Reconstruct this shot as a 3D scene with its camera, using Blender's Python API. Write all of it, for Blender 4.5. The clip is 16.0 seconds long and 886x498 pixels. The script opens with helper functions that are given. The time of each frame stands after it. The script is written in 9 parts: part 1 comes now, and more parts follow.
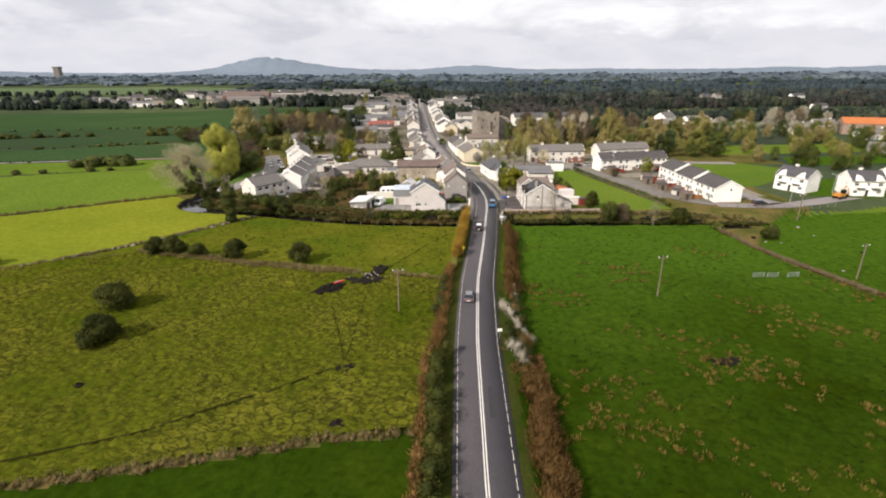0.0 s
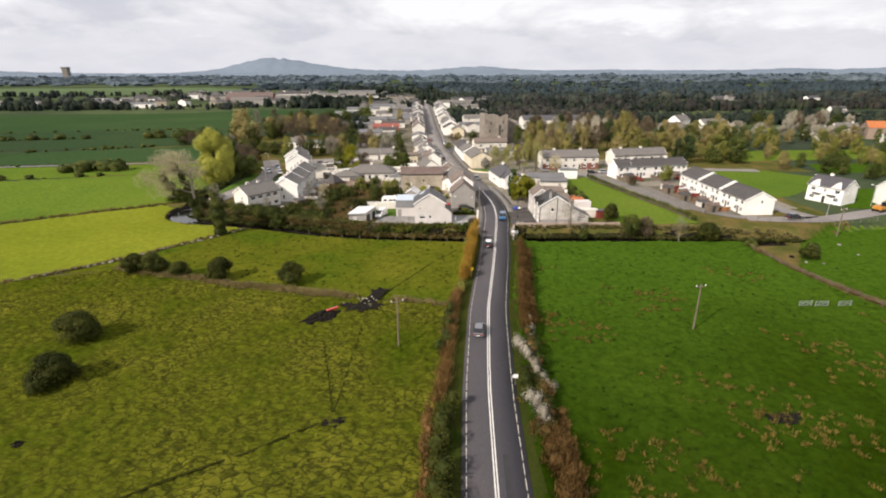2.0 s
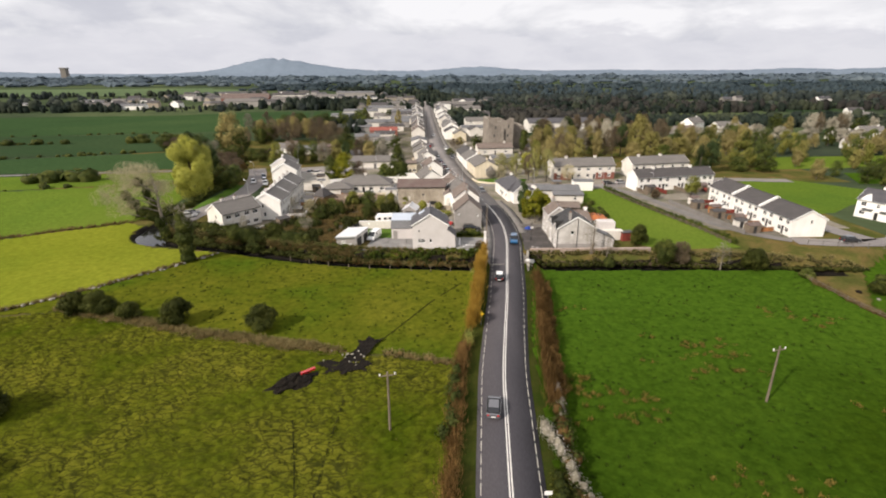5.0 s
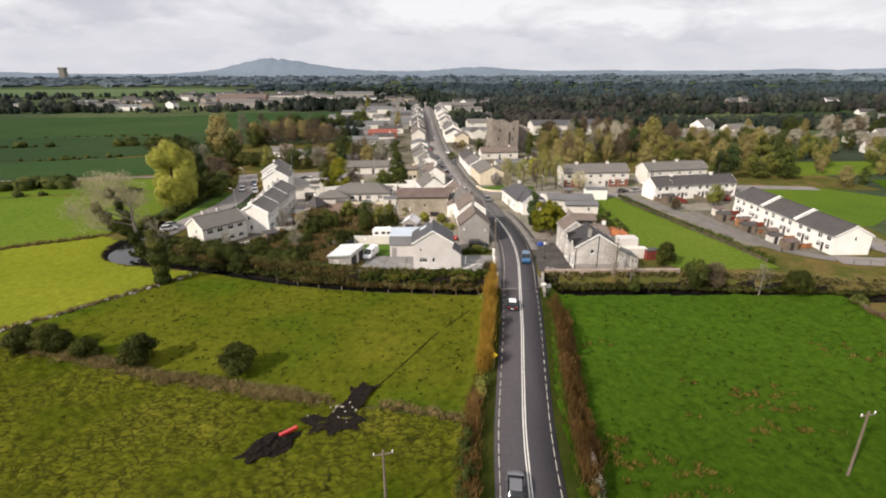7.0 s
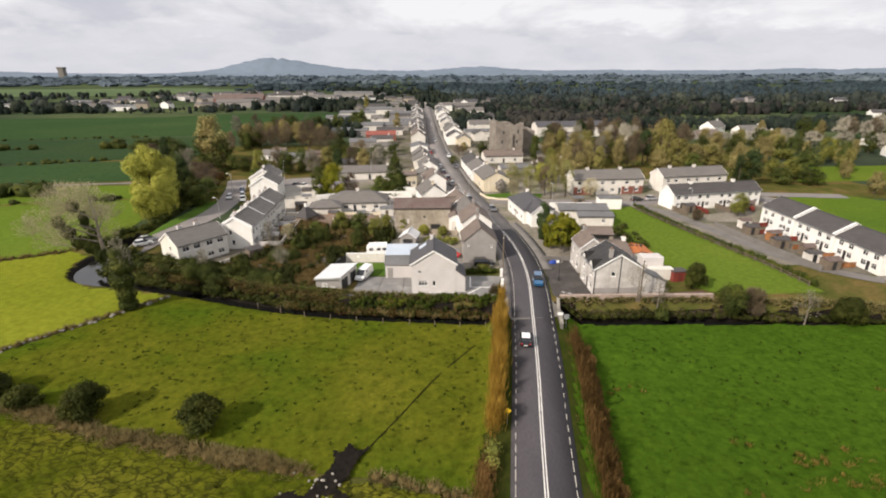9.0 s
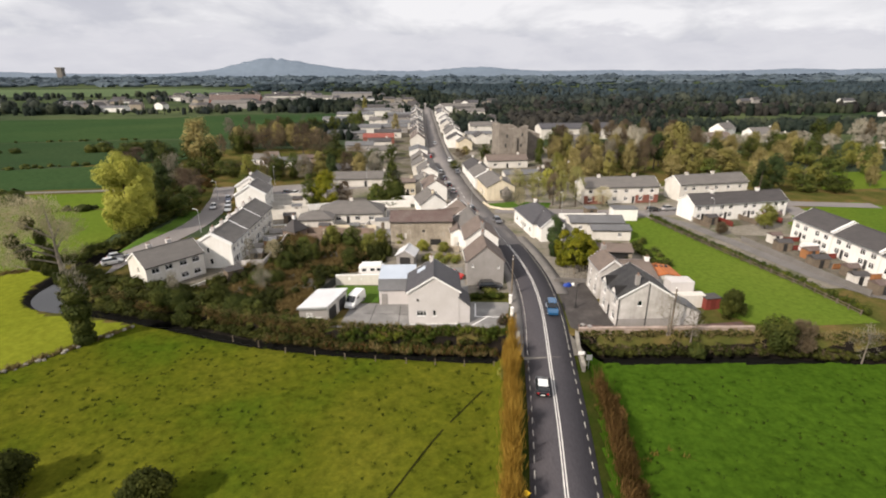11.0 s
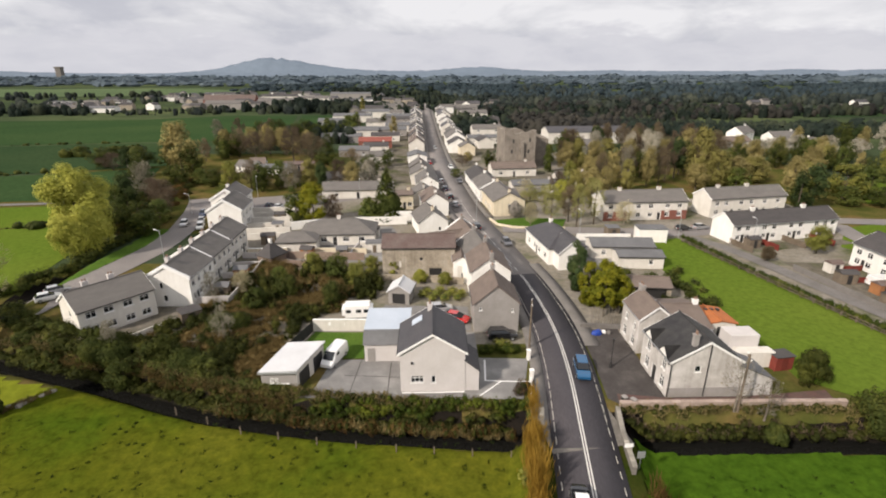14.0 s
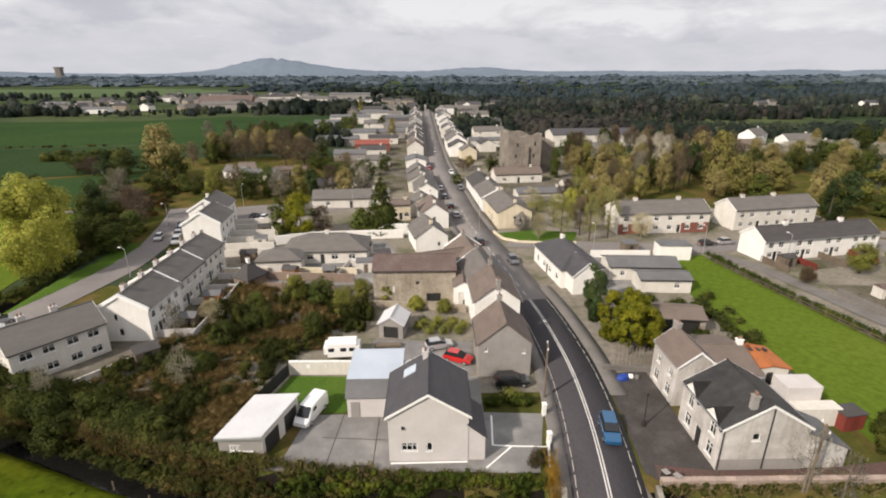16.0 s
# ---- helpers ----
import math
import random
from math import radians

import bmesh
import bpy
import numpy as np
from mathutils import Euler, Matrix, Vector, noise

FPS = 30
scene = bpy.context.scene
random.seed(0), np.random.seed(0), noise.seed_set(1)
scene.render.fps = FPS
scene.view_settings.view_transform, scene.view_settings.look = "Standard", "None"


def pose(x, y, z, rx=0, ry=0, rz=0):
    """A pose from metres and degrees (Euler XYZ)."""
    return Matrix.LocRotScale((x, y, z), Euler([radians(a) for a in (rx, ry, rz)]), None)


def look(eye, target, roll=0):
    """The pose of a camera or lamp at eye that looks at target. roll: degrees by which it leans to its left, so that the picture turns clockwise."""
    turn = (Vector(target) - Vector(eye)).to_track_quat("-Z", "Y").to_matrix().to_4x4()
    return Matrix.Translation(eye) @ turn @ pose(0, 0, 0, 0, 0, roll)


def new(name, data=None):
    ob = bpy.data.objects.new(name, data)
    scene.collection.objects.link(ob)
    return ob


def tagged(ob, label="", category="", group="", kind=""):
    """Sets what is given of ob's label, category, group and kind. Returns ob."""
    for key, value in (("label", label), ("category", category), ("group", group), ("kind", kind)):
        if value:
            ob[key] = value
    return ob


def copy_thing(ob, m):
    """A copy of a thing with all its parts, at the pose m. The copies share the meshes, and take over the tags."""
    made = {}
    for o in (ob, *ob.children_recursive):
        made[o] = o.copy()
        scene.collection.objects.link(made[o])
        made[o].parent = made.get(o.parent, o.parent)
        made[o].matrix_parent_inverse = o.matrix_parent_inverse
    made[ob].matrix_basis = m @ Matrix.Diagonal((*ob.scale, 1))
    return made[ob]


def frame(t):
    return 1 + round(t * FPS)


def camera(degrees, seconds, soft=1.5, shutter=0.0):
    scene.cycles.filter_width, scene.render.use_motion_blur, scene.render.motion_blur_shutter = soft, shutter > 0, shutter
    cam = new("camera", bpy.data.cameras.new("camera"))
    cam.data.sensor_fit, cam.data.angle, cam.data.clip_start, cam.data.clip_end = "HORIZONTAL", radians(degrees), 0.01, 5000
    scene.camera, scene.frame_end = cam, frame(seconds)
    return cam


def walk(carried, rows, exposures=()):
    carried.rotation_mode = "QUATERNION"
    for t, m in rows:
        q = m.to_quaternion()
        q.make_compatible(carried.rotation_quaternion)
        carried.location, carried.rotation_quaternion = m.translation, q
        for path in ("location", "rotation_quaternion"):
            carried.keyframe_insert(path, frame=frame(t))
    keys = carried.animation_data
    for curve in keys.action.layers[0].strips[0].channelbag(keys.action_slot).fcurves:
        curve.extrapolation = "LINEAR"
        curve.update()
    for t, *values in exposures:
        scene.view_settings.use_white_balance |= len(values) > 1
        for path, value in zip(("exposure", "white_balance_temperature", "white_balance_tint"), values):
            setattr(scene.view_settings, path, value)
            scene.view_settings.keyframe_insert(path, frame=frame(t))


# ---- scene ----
cam = camera(83.1, 16.0, 2.0)
PATH = [
    (0, (0.319, 1.517, 37.308), (0.384, 3.4, 36.636), -0.3),
    (0.5, (0.107, 4.508, 37.343), (0.15, 6.391, 36.672), -0.4),
    (1, (0.199, 7.394, 37.341), (0.243, 9.278, 36.671), -0.3),
    (1.5, (0.398, 10.27, 37.388), (0.443, 12.154, 36.718), -0.3),
    (2, (0.554, 13.106, 37.419), (0.598, 14.991, 36.75), -0.2),
    (2.5, (0.691, 15.978, 37.443), (0.735, 17.862, 36.774), -0.3),
    (3, (0.831, 18.985, 37.468), (0.874, 20.869, 36.8), -0.2),
    (3.5, (0.96, 22.196, 37.541), (1.005, 24.08, 36.872), -0.3),
    (4, (0.917, 25.518, 37.637), (0.961, 27.403, 36.969), -0.3),
    (6.5, (-0.092, 41.048, 37.53), (-0.048, 42.933, 36.862), -0.2),
    (7, (-0.137, 44.248, 37.522), (-0.092, 46.133, 36.855), -0.2),
    (7.5, (-0.175, 47.267, 37.498), (-0.13, 49.151, 36.83), -0.2),
    (8, (-0.167, 50.264, 37.483), (-0.123, 52.149, 36.816), -0.2),
    (8.5, (-0.158, 53.301, 37.458), (-0.114, 55.186, 36.791), -0.1),
    (9, (-0.14, 56.346, 37.423), (-0.096, 58.23, 36.755), -0.2),
    (11.5, (-0.111, 71.012, 37.333), (-0.066, 72.897, 36.666), -0.2),
    (12, (-0.029, 73.904, 37.321), (0.014, 75.789, 36.653), -0.2),
    (12.5, (0.053, 76.927, 37.32), (0.096, 78.812, 36.653), -0.2),
    (13, (0.104, 80.026, 37.269), (0.147, 81.911, 36.601), -0.2),
    (13.5, (0.126, 83.196, 37.239), (0.17, 85.081, 36.572), -0.1),
    (14, (0.146, 86.136, 37.22), (0.19, 88.021, 36.553), -0.1),
    (14.5, (0.245, 88.994, 37.177), (0.288, 90.879, 36.51), -0.1),
    (15, (0.312, 92.044, 37.135), (0.355, 93.929, 36.469), -0.1),
    (15.5, (0.382, 94.974, 37.048), (0.425, 96.86, 36.382), -0.1),
    (16, (0.664, 98.068, 36.982), (0.706, 99.954, 36.316), -0.1),
]
walk(cam, [(t, look(eye, target, roll)) for t, eye, target, roll in PATH], [(0.0, 0.33, 6400, 13), (6.0, 0.22, 6400, 13), (12.0, 0.15, 6400, 13), (16.0, 0.06, 6400, 13)])

from mathutils.geometry import tessellate_polygon

# ---- light ----
SUN_FROM = Vector((-0.70, -0.58, 0.62)).normalized()
world = bpy.data.worlds.new("sky")
scene.world = world
world.use_nodes = True
wt = world.node_tree
wt.nodes.clear()


def node(tree, kind, **vals):
    n = tree.nodes.new(kind)
    for k, v in vals.items():
        n.inputs[k.replace("_", " ")].default_value = v
    return n


def ramp(tree, fac, stops):
    n = tree.nodes.new("ShaderNodeValToRGB")
    while len(n.color_ramp.elements) < len(stops):
        n.color_ramp.elements.new(0.5)
    for e, (p, c) in zip(n.color_ramp.elements, stops):
        e.position = p
        e.color = (*c, 1) if len(c) == 3 else c
    tree.links.new(fac, n.inputs[0])
    return n.outputs[0]


def mathn(tree, op, a, b=None):
    n = tree.nodes.new("ShaderNodeMath")
    n.operation = op
    for i, v in enumerate((a, b)):
        if v is None:
            continue
        if isinstance(v, (int, float)):
            n.inputs[i].default_value = v
        else:
            tree.links.new(v, n.inputs[i])
    return n.outputs[0]


def mixc(tree, fac, a, b, blend="MIX"):
    n = tree.nodes.new("ShaderNodeMix")
    n.data_type, n.blend_type = "RGBA", blend
    for i, v in ((0, fac), (6, a), (7, b)):
        if isinstance(v, (int, float)):
            n.inputs[i].default_value = v
        elif isinstance(v, tuple):
            n.inputs[i].default_value = (*v, 1)
        else:
            tree.links.new(v, n.inputs[i])
    return n.outputs[2]


sky = wt.nodes.new("ShaderNodeTexSky")
sky.sky_type = "NISHITA"
sky.sun_disc = False
sky.sun_elevation = math.asin(SUN_FROM.z)
sky.sun_rotation = math.atan2(SUN_FROM.x, SUN_FROM.y)
coord = wt.nodes.new("ShaderNodeTexCoord")
sep = wt.nodes.new("ShaderNodeSeparateXYZ")
wt.links.new(coord.outputs["Generated"], sep.inputs[0])
comb = wt.nodes.new("ShaderNodeVectorMath")
comb.operation = "MULTIPLY"
comb.inputs[1].default_value = (3.4, 3.4, 11.0)
wt.links.new(coord.outputs["Generated"], comb.inputs[0])
big = node(wt, "ShaderNodeTexNoise", Scale=1.25, Detail=10.0, Roughness=0.56, Distortion=0.35)
wt.links.new(comb.outputs[0], big.inputs["Vector"])
rise = mathn(wt, "MULTIPLY", mathn(wt, "MINIMUM", mathn(wt, "MAXIMUM", sep.outputs[2], 0.0), 0.14), 1.5)
thick = mathn(wt, "ADD", big.outputs[0], mathn(wt, "SUBTRACT", rise, 0.06))
cloud_col = ramp(wt, thick, [(0.35, (0.53, 0.54, 0.58)), (0.45, (0.57, 0.58, 0.615)), (0.53, (0.67, 0.675, 0.69)), (0.66, (0.84, 0.838, 0.832))])
billow = node(wt, "ShaderNodeTexNoise", Scale=2.6, Detail=9.0, Roughness=0.60, Distortion=0.2)
wt.links.new(comb.outputs[0], billow.inputs["Vector"])
edge = mathn(wt, "SUBTRACT", sep.outputs[2], mathn(wt, "ADD", mathn(wt, "MULTIPLY", mathn(wt, "SUBTRACT", billow.outputs[0], 0.5), 0.16), 0.066))
above = ramp(wt, mathn(wt, "ADD", mathn(wt, "MULTIPLY", edge, 14.0), 0.5), [(0.28, (0, 0, 0)), (0.62, (1, 1, 1))])
bank_col = ramp(wt, billow.outputs[0], [(0.32, (0.60, 0.605, 0.64)), (0.62, (0.685, 0.685, 0.705))])
cloud_col = mixc(wt, above, bank_col, cloud_col)
dim = node(wt, "ShaderNodeVectorMath")
dim.operation = "SCALE"
dim.inputs[3].default_value = 0.10
wt.links.new(sky.outputs[0], dim.inputs[0])
gap = ramp(wt, big.outputs[0], [(0.68, (1, 1, 1)), (0.76, (0.75, 0.75, 0.75))])
back = wt.nodes.new("ShaderNodeBackground")
wt.links.new(mixc(wt, gap, dim.outputs[0], cloud_col), back.inputs[0])
back.inputs[1].default_value = 0.95
wo = wt.nodes.new("ShaderNodeOutputWorld")
wt.links.new(back.outputs[0], wo.inputs[0])

sun = new("sun", bpy.data.lights.new("sun", "SUN"))
sun.data.energy, sun.data.angle, sun.data.color = 4.9, radians(2.5), (1.0, 0.90, 0.76)
sun.matrix_world = look(SUN_FROM * 100, (0, 0, 0))


# ---- materials ----
def surf(name, base, other=None, scale=1.0, detail_scale=None, rough=0.85, bump=0.0, bump_scale=None, spec=0.3, metal=0.0, island=0.0, obj=0.0, streak=0.0, third=None, stretch=None, dark_gaps=0.0, mottle=0.0, far_end=None, grainy=0.85):
    """A worn two-scale surface: broad stains towards other, fine grain, bump, and a little change from piece to piece."""
    m = bpy.data.materials.new(name)
    m.use_nodes = True
    t = m.node_tree
    b = t.nodes["Principled BSDF"]
    b.inputs["Roughness"].default_value = rough
    b.inputs["Specular IOR Level"].default_value = spec
    b.inputs["Metallic"].default_value = metal
    tc = t.nodes.new("ShaderNodeTexCoord")
    geo = t.nodes.new("ShaderNodeNewGeometry")
    other = other or tuple(c * 0.75 for c in base)
    vec = geo.outputs["Position"]
    if stretch:
        mp = t.nodes.new("ShaderNodeMapping")
        mp.inputs["Scale"].default_value = stretch
        t.links.new(vec, mp.inputs[0])
        vec = mp.outputs[0]
    n1 = node(t, "ShaderNodeTexNoise", Scale=scale, Detail=5.0, Roughness=0.6)
    t.links.new(vec, n1.inputs["Vector"])
    n2 = node(t, "ShaderNodeTexNoise", Scale=detail_scale or scale * 9, Detail=3.0, Roughness=0.7)
    t.links.new(vec, n2.inputs["Vector"])
    stops = [(0.32, base), (0.68, other)]
    if third:
        stops = [(0.30, third), (0.48, base), (0.70, other)]
    col = ramp(t, n1.outputs[0], stops)
    grain = ramp(t, n2.outputs[0], [(0.25, (0.72, 0.72, 0.72)), (0.75, (1.25, 1.25, 1.25))])
    col = mixc(t, grainy, col, grain, "MULTIPLY")
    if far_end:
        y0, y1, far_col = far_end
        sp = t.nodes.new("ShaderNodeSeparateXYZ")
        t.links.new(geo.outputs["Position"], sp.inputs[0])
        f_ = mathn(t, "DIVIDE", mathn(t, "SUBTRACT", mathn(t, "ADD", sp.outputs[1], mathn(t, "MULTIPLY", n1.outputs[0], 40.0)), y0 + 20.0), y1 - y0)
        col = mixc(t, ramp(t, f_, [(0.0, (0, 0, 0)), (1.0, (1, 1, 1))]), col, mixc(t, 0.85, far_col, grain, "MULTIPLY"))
    if mottle:
        n4 = node(t, "ShaderNodeTexNoise", Scale=0.75, Detail=6.0, Roughness=0.7)
        t.links.new(geo.outputs["Position"], n4.inputs["Vector"])
        col = mixc(t, mottle, col, ramp(t, n4.outputs[0], [(0.32, (0.24, 0.30, 0.24)), (0.47, (0.92, 0.92, 0.92)), (0.66, (1.5, 1.38, 1.2))]), "MULTIPLY")
    if streak:
        mp = t.nodes.new("ShaderNodeMapping")
        mp.inputs["Scale"].default_value = (1.6, 1.6, 0.12)
        t.links.new(geo.outputs["Position"], mp.inputs[0])
        n3 = node(t, "ShaderNodeTexNoise", Scale=1.3, Detail=4.0)
        t.links.new(mp.outputs[0], n3.inputs["Vector"])
        col = mixc(t, streak, col, ramp(t, n3.outputs[0], [(0.40, (0.55, 0.53, 0.48)), (0.58, (1, 1, 1))]), "MULTIPLY")
    for amount, out in ((island, geo.outputs["Random Per Island"]), (obj, None)):
        if amount:
            if out is None:
                oi = t.nodes.new("ShaderNodeObjectInfo")
                out = oi.outputs["Random"]
            lo, hi = 1 - amount, 1 + amount
            col = mixc(t, 1.0, col, ramp(t, out, [(0.0, (lo, lo, lo)), (1.0, (hi, hi, hi))]), "MULTIPLY")
    # Dark lines between tussocks: bare soil and their shadow, put into the colour.
    if dark_gaps:
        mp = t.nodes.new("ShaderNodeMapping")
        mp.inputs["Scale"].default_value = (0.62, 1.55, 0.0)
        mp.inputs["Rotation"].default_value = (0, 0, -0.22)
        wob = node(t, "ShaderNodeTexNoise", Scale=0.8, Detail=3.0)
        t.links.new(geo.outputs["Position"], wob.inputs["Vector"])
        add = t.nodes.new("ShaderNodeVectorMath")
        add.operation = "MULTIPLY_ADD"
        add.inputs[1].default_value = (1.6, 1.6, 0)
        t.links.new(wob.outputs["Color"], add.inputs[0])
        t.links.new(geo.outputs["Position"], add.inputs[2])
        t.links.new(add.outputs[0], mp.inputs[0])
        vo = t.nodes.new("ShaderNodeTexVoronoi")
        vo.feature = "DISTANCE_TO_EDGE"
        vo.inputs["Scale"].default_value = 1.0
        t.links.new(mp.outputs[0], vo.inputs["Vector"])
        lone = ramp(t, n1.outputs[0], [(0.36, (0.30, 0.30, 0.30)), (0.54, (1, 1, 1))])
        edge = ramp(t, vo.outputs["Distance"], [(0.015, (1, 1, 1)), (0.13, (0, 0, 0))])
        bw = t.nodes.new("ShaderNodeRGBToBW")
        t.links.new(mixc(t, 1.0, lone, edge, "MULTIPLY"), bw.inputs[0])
        col = mixc(t, mathn(t, "MULTIPLY", bw.outputs[0], dark_gaps), col, (0.016, 0.018, 0.005))
    t.links.new(col, b.inputs["Base Color"])
    if bump:
        bp = node(t, "ShaderNodeBump", Strength=min(1.0, bump), Distance=0.08)
        nb = n2
        if bump_scale:
            nb = node(t, "ShaderNodeTexNoise", Scale=bump_scale, Detail=4.0)
            t.links.new(vec, nb.inputs["Vector"])
        t.links.new(nb.outputs[0], bp.inputs["Height"])
        t.links.new(bp.outputs[0], b.inputs["Normal"])
    return m


def leafy(name, a, b2, rough=0.6, big_scale=0.35, speck=0.24):
    """Foliage: each leaf spray has its own shade, whole boughs drift in colour, light shines a little through."""
    m = bpy.data.materials.new(name)
    m.use_nodes = True
    t = m.node_tree
    b = t.nodes["Principled BSDF"]
    b.inputs["Roughness"].default_value = rough
    b.inputs["Specular IOR Level"].default_value = 0.06
    geo = t.nodes.new("ShaderNodeNewGeometry")
    oi = t.nodes.new("ShaderNodeObjectInfo")
    n1 = node(t, "ShaderNodeTexNoise", Scale=big_scale, Detail=3.0)
    t.links.new(geo.outputs["Position"], n1.inputs["Vector"])
    f = mathn(t, "ADD", mathn(t, "MULTIPLY", geo.outputs["Random Per Island"], speck), mathn(t, "MULTIPLY", n1.outputs[0], 1.14 - speck))
    col = ramp(t, f, [(0.30, tuple(c * 0.7 for c in a)), (0.55, a), (0.85, b2)])
    col = mixc(t, 1.0, col, ramp(t, oi.outputs["Random"], [(0, (0.82, 0.82, 0.82)), (1, (1.15, 1.15, 1.15))]), "MULTIPLY")
    t.links.new(col, b.inputs["Base Color"])
    tr = t.nodes.new("ShaderNodeBsdfTranslucent")
    t.links.new(col, tr.inputs[0])
    mx = t.nodes.new("ShaderNodeMixShader")
    mx.inputs[0].default_value = 0.36
    t.links.new(b.outputs[0], mx.inputs[1])
    t.links.new(tr.outputs[0], mx.inputs[2])
    t.links.new(mx.outputs[0], t.nodes["Material Output"].inputs[0])
    return m


def plain(name, c, rough=0.5, metal=0.0, spec=0.5, coat=0.0):
    m = bpy.data.materials.new(name)
    m.use_nodes = True
    b = m.node_tree.nodes["Principled BSDF"]
    b.inputs["Base Color"].default_value = (*c, 1)
    b.inputs["Roughness"].default_value = rough
    b.inputs["Metallic"].default_value = metal
    b.inputs["Specular IOR Level"].default_value = spec
    b.inputs["Coat Weight"].default_value = coat
    return m


M = {}
M["rough_ground"] = surf("rough_ground", (0.0767, 0.0757, 0.0211), (0.1535, 0.1025, 0.0421), 0.12, 1.2, 0.95, 0.6, third=(0.0460, 0.0579, 0.0140), spec=0.0)
M["far_ground"] = surf("far_ground", (0.0470, 0.0640, 0.0330), (0.0900, 0.1080, 0.0480), 0.006, 0.06, 0.95, third=(0.0300, 0.0380, 0.0279), spec=0.0)
M["tussock"] = surf("tussock_grass", (0.0690, 0.0770, 0.0070), (0.1060, 0.1040, 0.0130), 0.07, 1.1, 0.95, 0.7, third=(0.0420, 0.0600, 0.0035), spec=0.0, dark_gaps=0.8, mottle=0.5)
M["olive"] = surf("olive_pasture", (0.0680, 0.0800, 0.0072), (0.0960, 0.0990, 0.0108), 0.06, 1.6, 0.95, 0.5, third=(0.0486, 0.0766, 0.0061), spec=0.0, mottle=0.5)
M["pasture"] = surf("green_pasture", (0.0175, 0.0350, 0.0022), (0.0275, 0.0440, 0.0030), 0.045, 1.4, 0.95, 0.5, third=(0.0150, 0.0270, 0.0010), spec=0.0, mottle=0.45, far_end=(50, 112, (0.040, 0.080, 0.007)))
M["meadow"] = surf("green_meadow", (0.087, 0.130, 0.017), (0.106, 0.144, 0.021), 0.02, 1.0, 0.95, 0.08, third=(0.066, 0.112, 0.016), spec=0.0, mottle=0.06)
M["lime"] = surf("lime_meadow", (0.1361, 0.1576, 0.0149), (0.1684, 0.1810, 0.0185), 0.02, 0.8, 0.95, 0.3, third=(0.1068, 0.1372, 0.0137), spec=0.0, mottle=0.15)
M["crop"] = surf("crop_field", (0.0318, 0.0600, 0.0230), (0.0428, 0.0705, 0.0266), 0.008, 0.5, 0.95, 0.3, third=(0.0274, 0.0470, 0.0209), spec=0.0)
M["crop_dark"] = surf("dark_crop_field", (0.0285, 0.0510, 0.0225), (0.0385, 0.0600, 0.0260), 0.01, 0.5, 0.95, 0.3, third=(0.0344, 0.0420, 0.0251), spec=0.0)
# Paler crop green with distance haze put into the colour.
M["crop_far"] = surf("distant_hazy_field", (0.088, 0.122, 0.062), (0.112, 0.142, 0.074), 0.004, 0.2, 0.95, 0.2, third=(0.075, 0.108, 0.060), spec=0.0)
M["lawn"] = surf("lawn", (0.0562, 0.1085, 0.0180), (0.0750, 0.1240, 0.0225), 0.2, 3.0, 0.95, 0.3, spec=0.0)
M["verge"] = surf("verge_grass", (0.0200, 0.0330, 0.0050), (0.0400, 0.0420, 0.0100), 0.3, 3.0, 0.95, 0.6, spec=0.0)
M["tarmac"] = surf("tarmac", (0.0550, 0.0506, 0.0566), (0.0749, 0.0678, 0.0734), 0.12, 9.0, 0.85, 0.15, third=(0.0482, 0.0448, 0.0515), stretch=(1, 0.18, 1))
M["street"] = surf("street_tarmac", (0.1626, 0.1487, 0.1437), (0.2168, 0.1966, 0.1853), 0.1, 5.0, 0.85, 0.1)
M["patch"] = surf("dark_patch_tarmac", (0.024, 0.023, 0.026), (0.036, 0.034, 0.036), 0.8, 9.0, 0.8)
M["paving"] = surf("pavement_concrete", (0.1727, 0.1599, 0.1503), (0.1279, 0.1183, 0.1087), 0.35, 5.0, 0.9, 0.1, grainy=0.6)
M["concrete"] = surf("yard_concrete", (0.1989, 0.1924, 0.1857), (0.1425, 0.1359, 0.1327), 0.25, 4.0, 0.9, 0.1, third=(0.2809, 0.2731, 0.2615), grainy=0.6)
M["yard_tar"] = surf("forecourt_tarmac", (0.0590, 0.0520, 0.0490), (0.0410, 0.0350, 0.0320), 0.3, 5.0, 0.9, 0.1, third=(0.0900, 0.0800, 0.0740))
M["back_yard"] = surf("back_yard", (0.120, 0.108, 0.085), (0.170, 0.155, 0.135), 0.11, 1.3, 0.95, 0.2, third=(0.060, 0.072, 0.026), spec=0.0, mottle=0.4)
M["village_ground"] = surf("worn_village_ground", (0.188, 0.170, 0.138), (0.250, 0.228, 0.198), 0.09, 1.1, 0.95, 0.3, spec=0.0, third=(0.070, 0.085, 0.030), mottle=0.3)
M["line"] = surf("worn_white_line", (0.74, 0.72, 0.67), (0.55, 0.53, 0.50), 1.2, 9.0, 0.7)
M["edge_line"] = surf("worn_edge_line", (0.50, 0.47, 0.41), (0.36, 0.34, 0.30), 1.2, 9.0, 0.7)
M["water"] = plain("stream_water", (0.010, 0.010, 0.009), 0.06, 0, 0.45)
M["mud"] = surf("black_mud", (0.006, 0.005, 0.004), (0.014, 0.011, 0.008), 0.9, 6.0, 0.85, 0.6, spec=0.1)
M["white"] = surf("white_render", (0.80, 0.785, 0.75), (0.70, 0.68, 0.64), 0.35, 5.0, 0.9, 0.05, streak=0.10, grainy=0.2)
M["offwhite"] = surf("offwhite_render", (0.66, 0.63, 0.58), (0.56, 0.53, 0.48), 0.35, 5.0, 0.9, 0.08, streak=0.14, grainy=0.25)
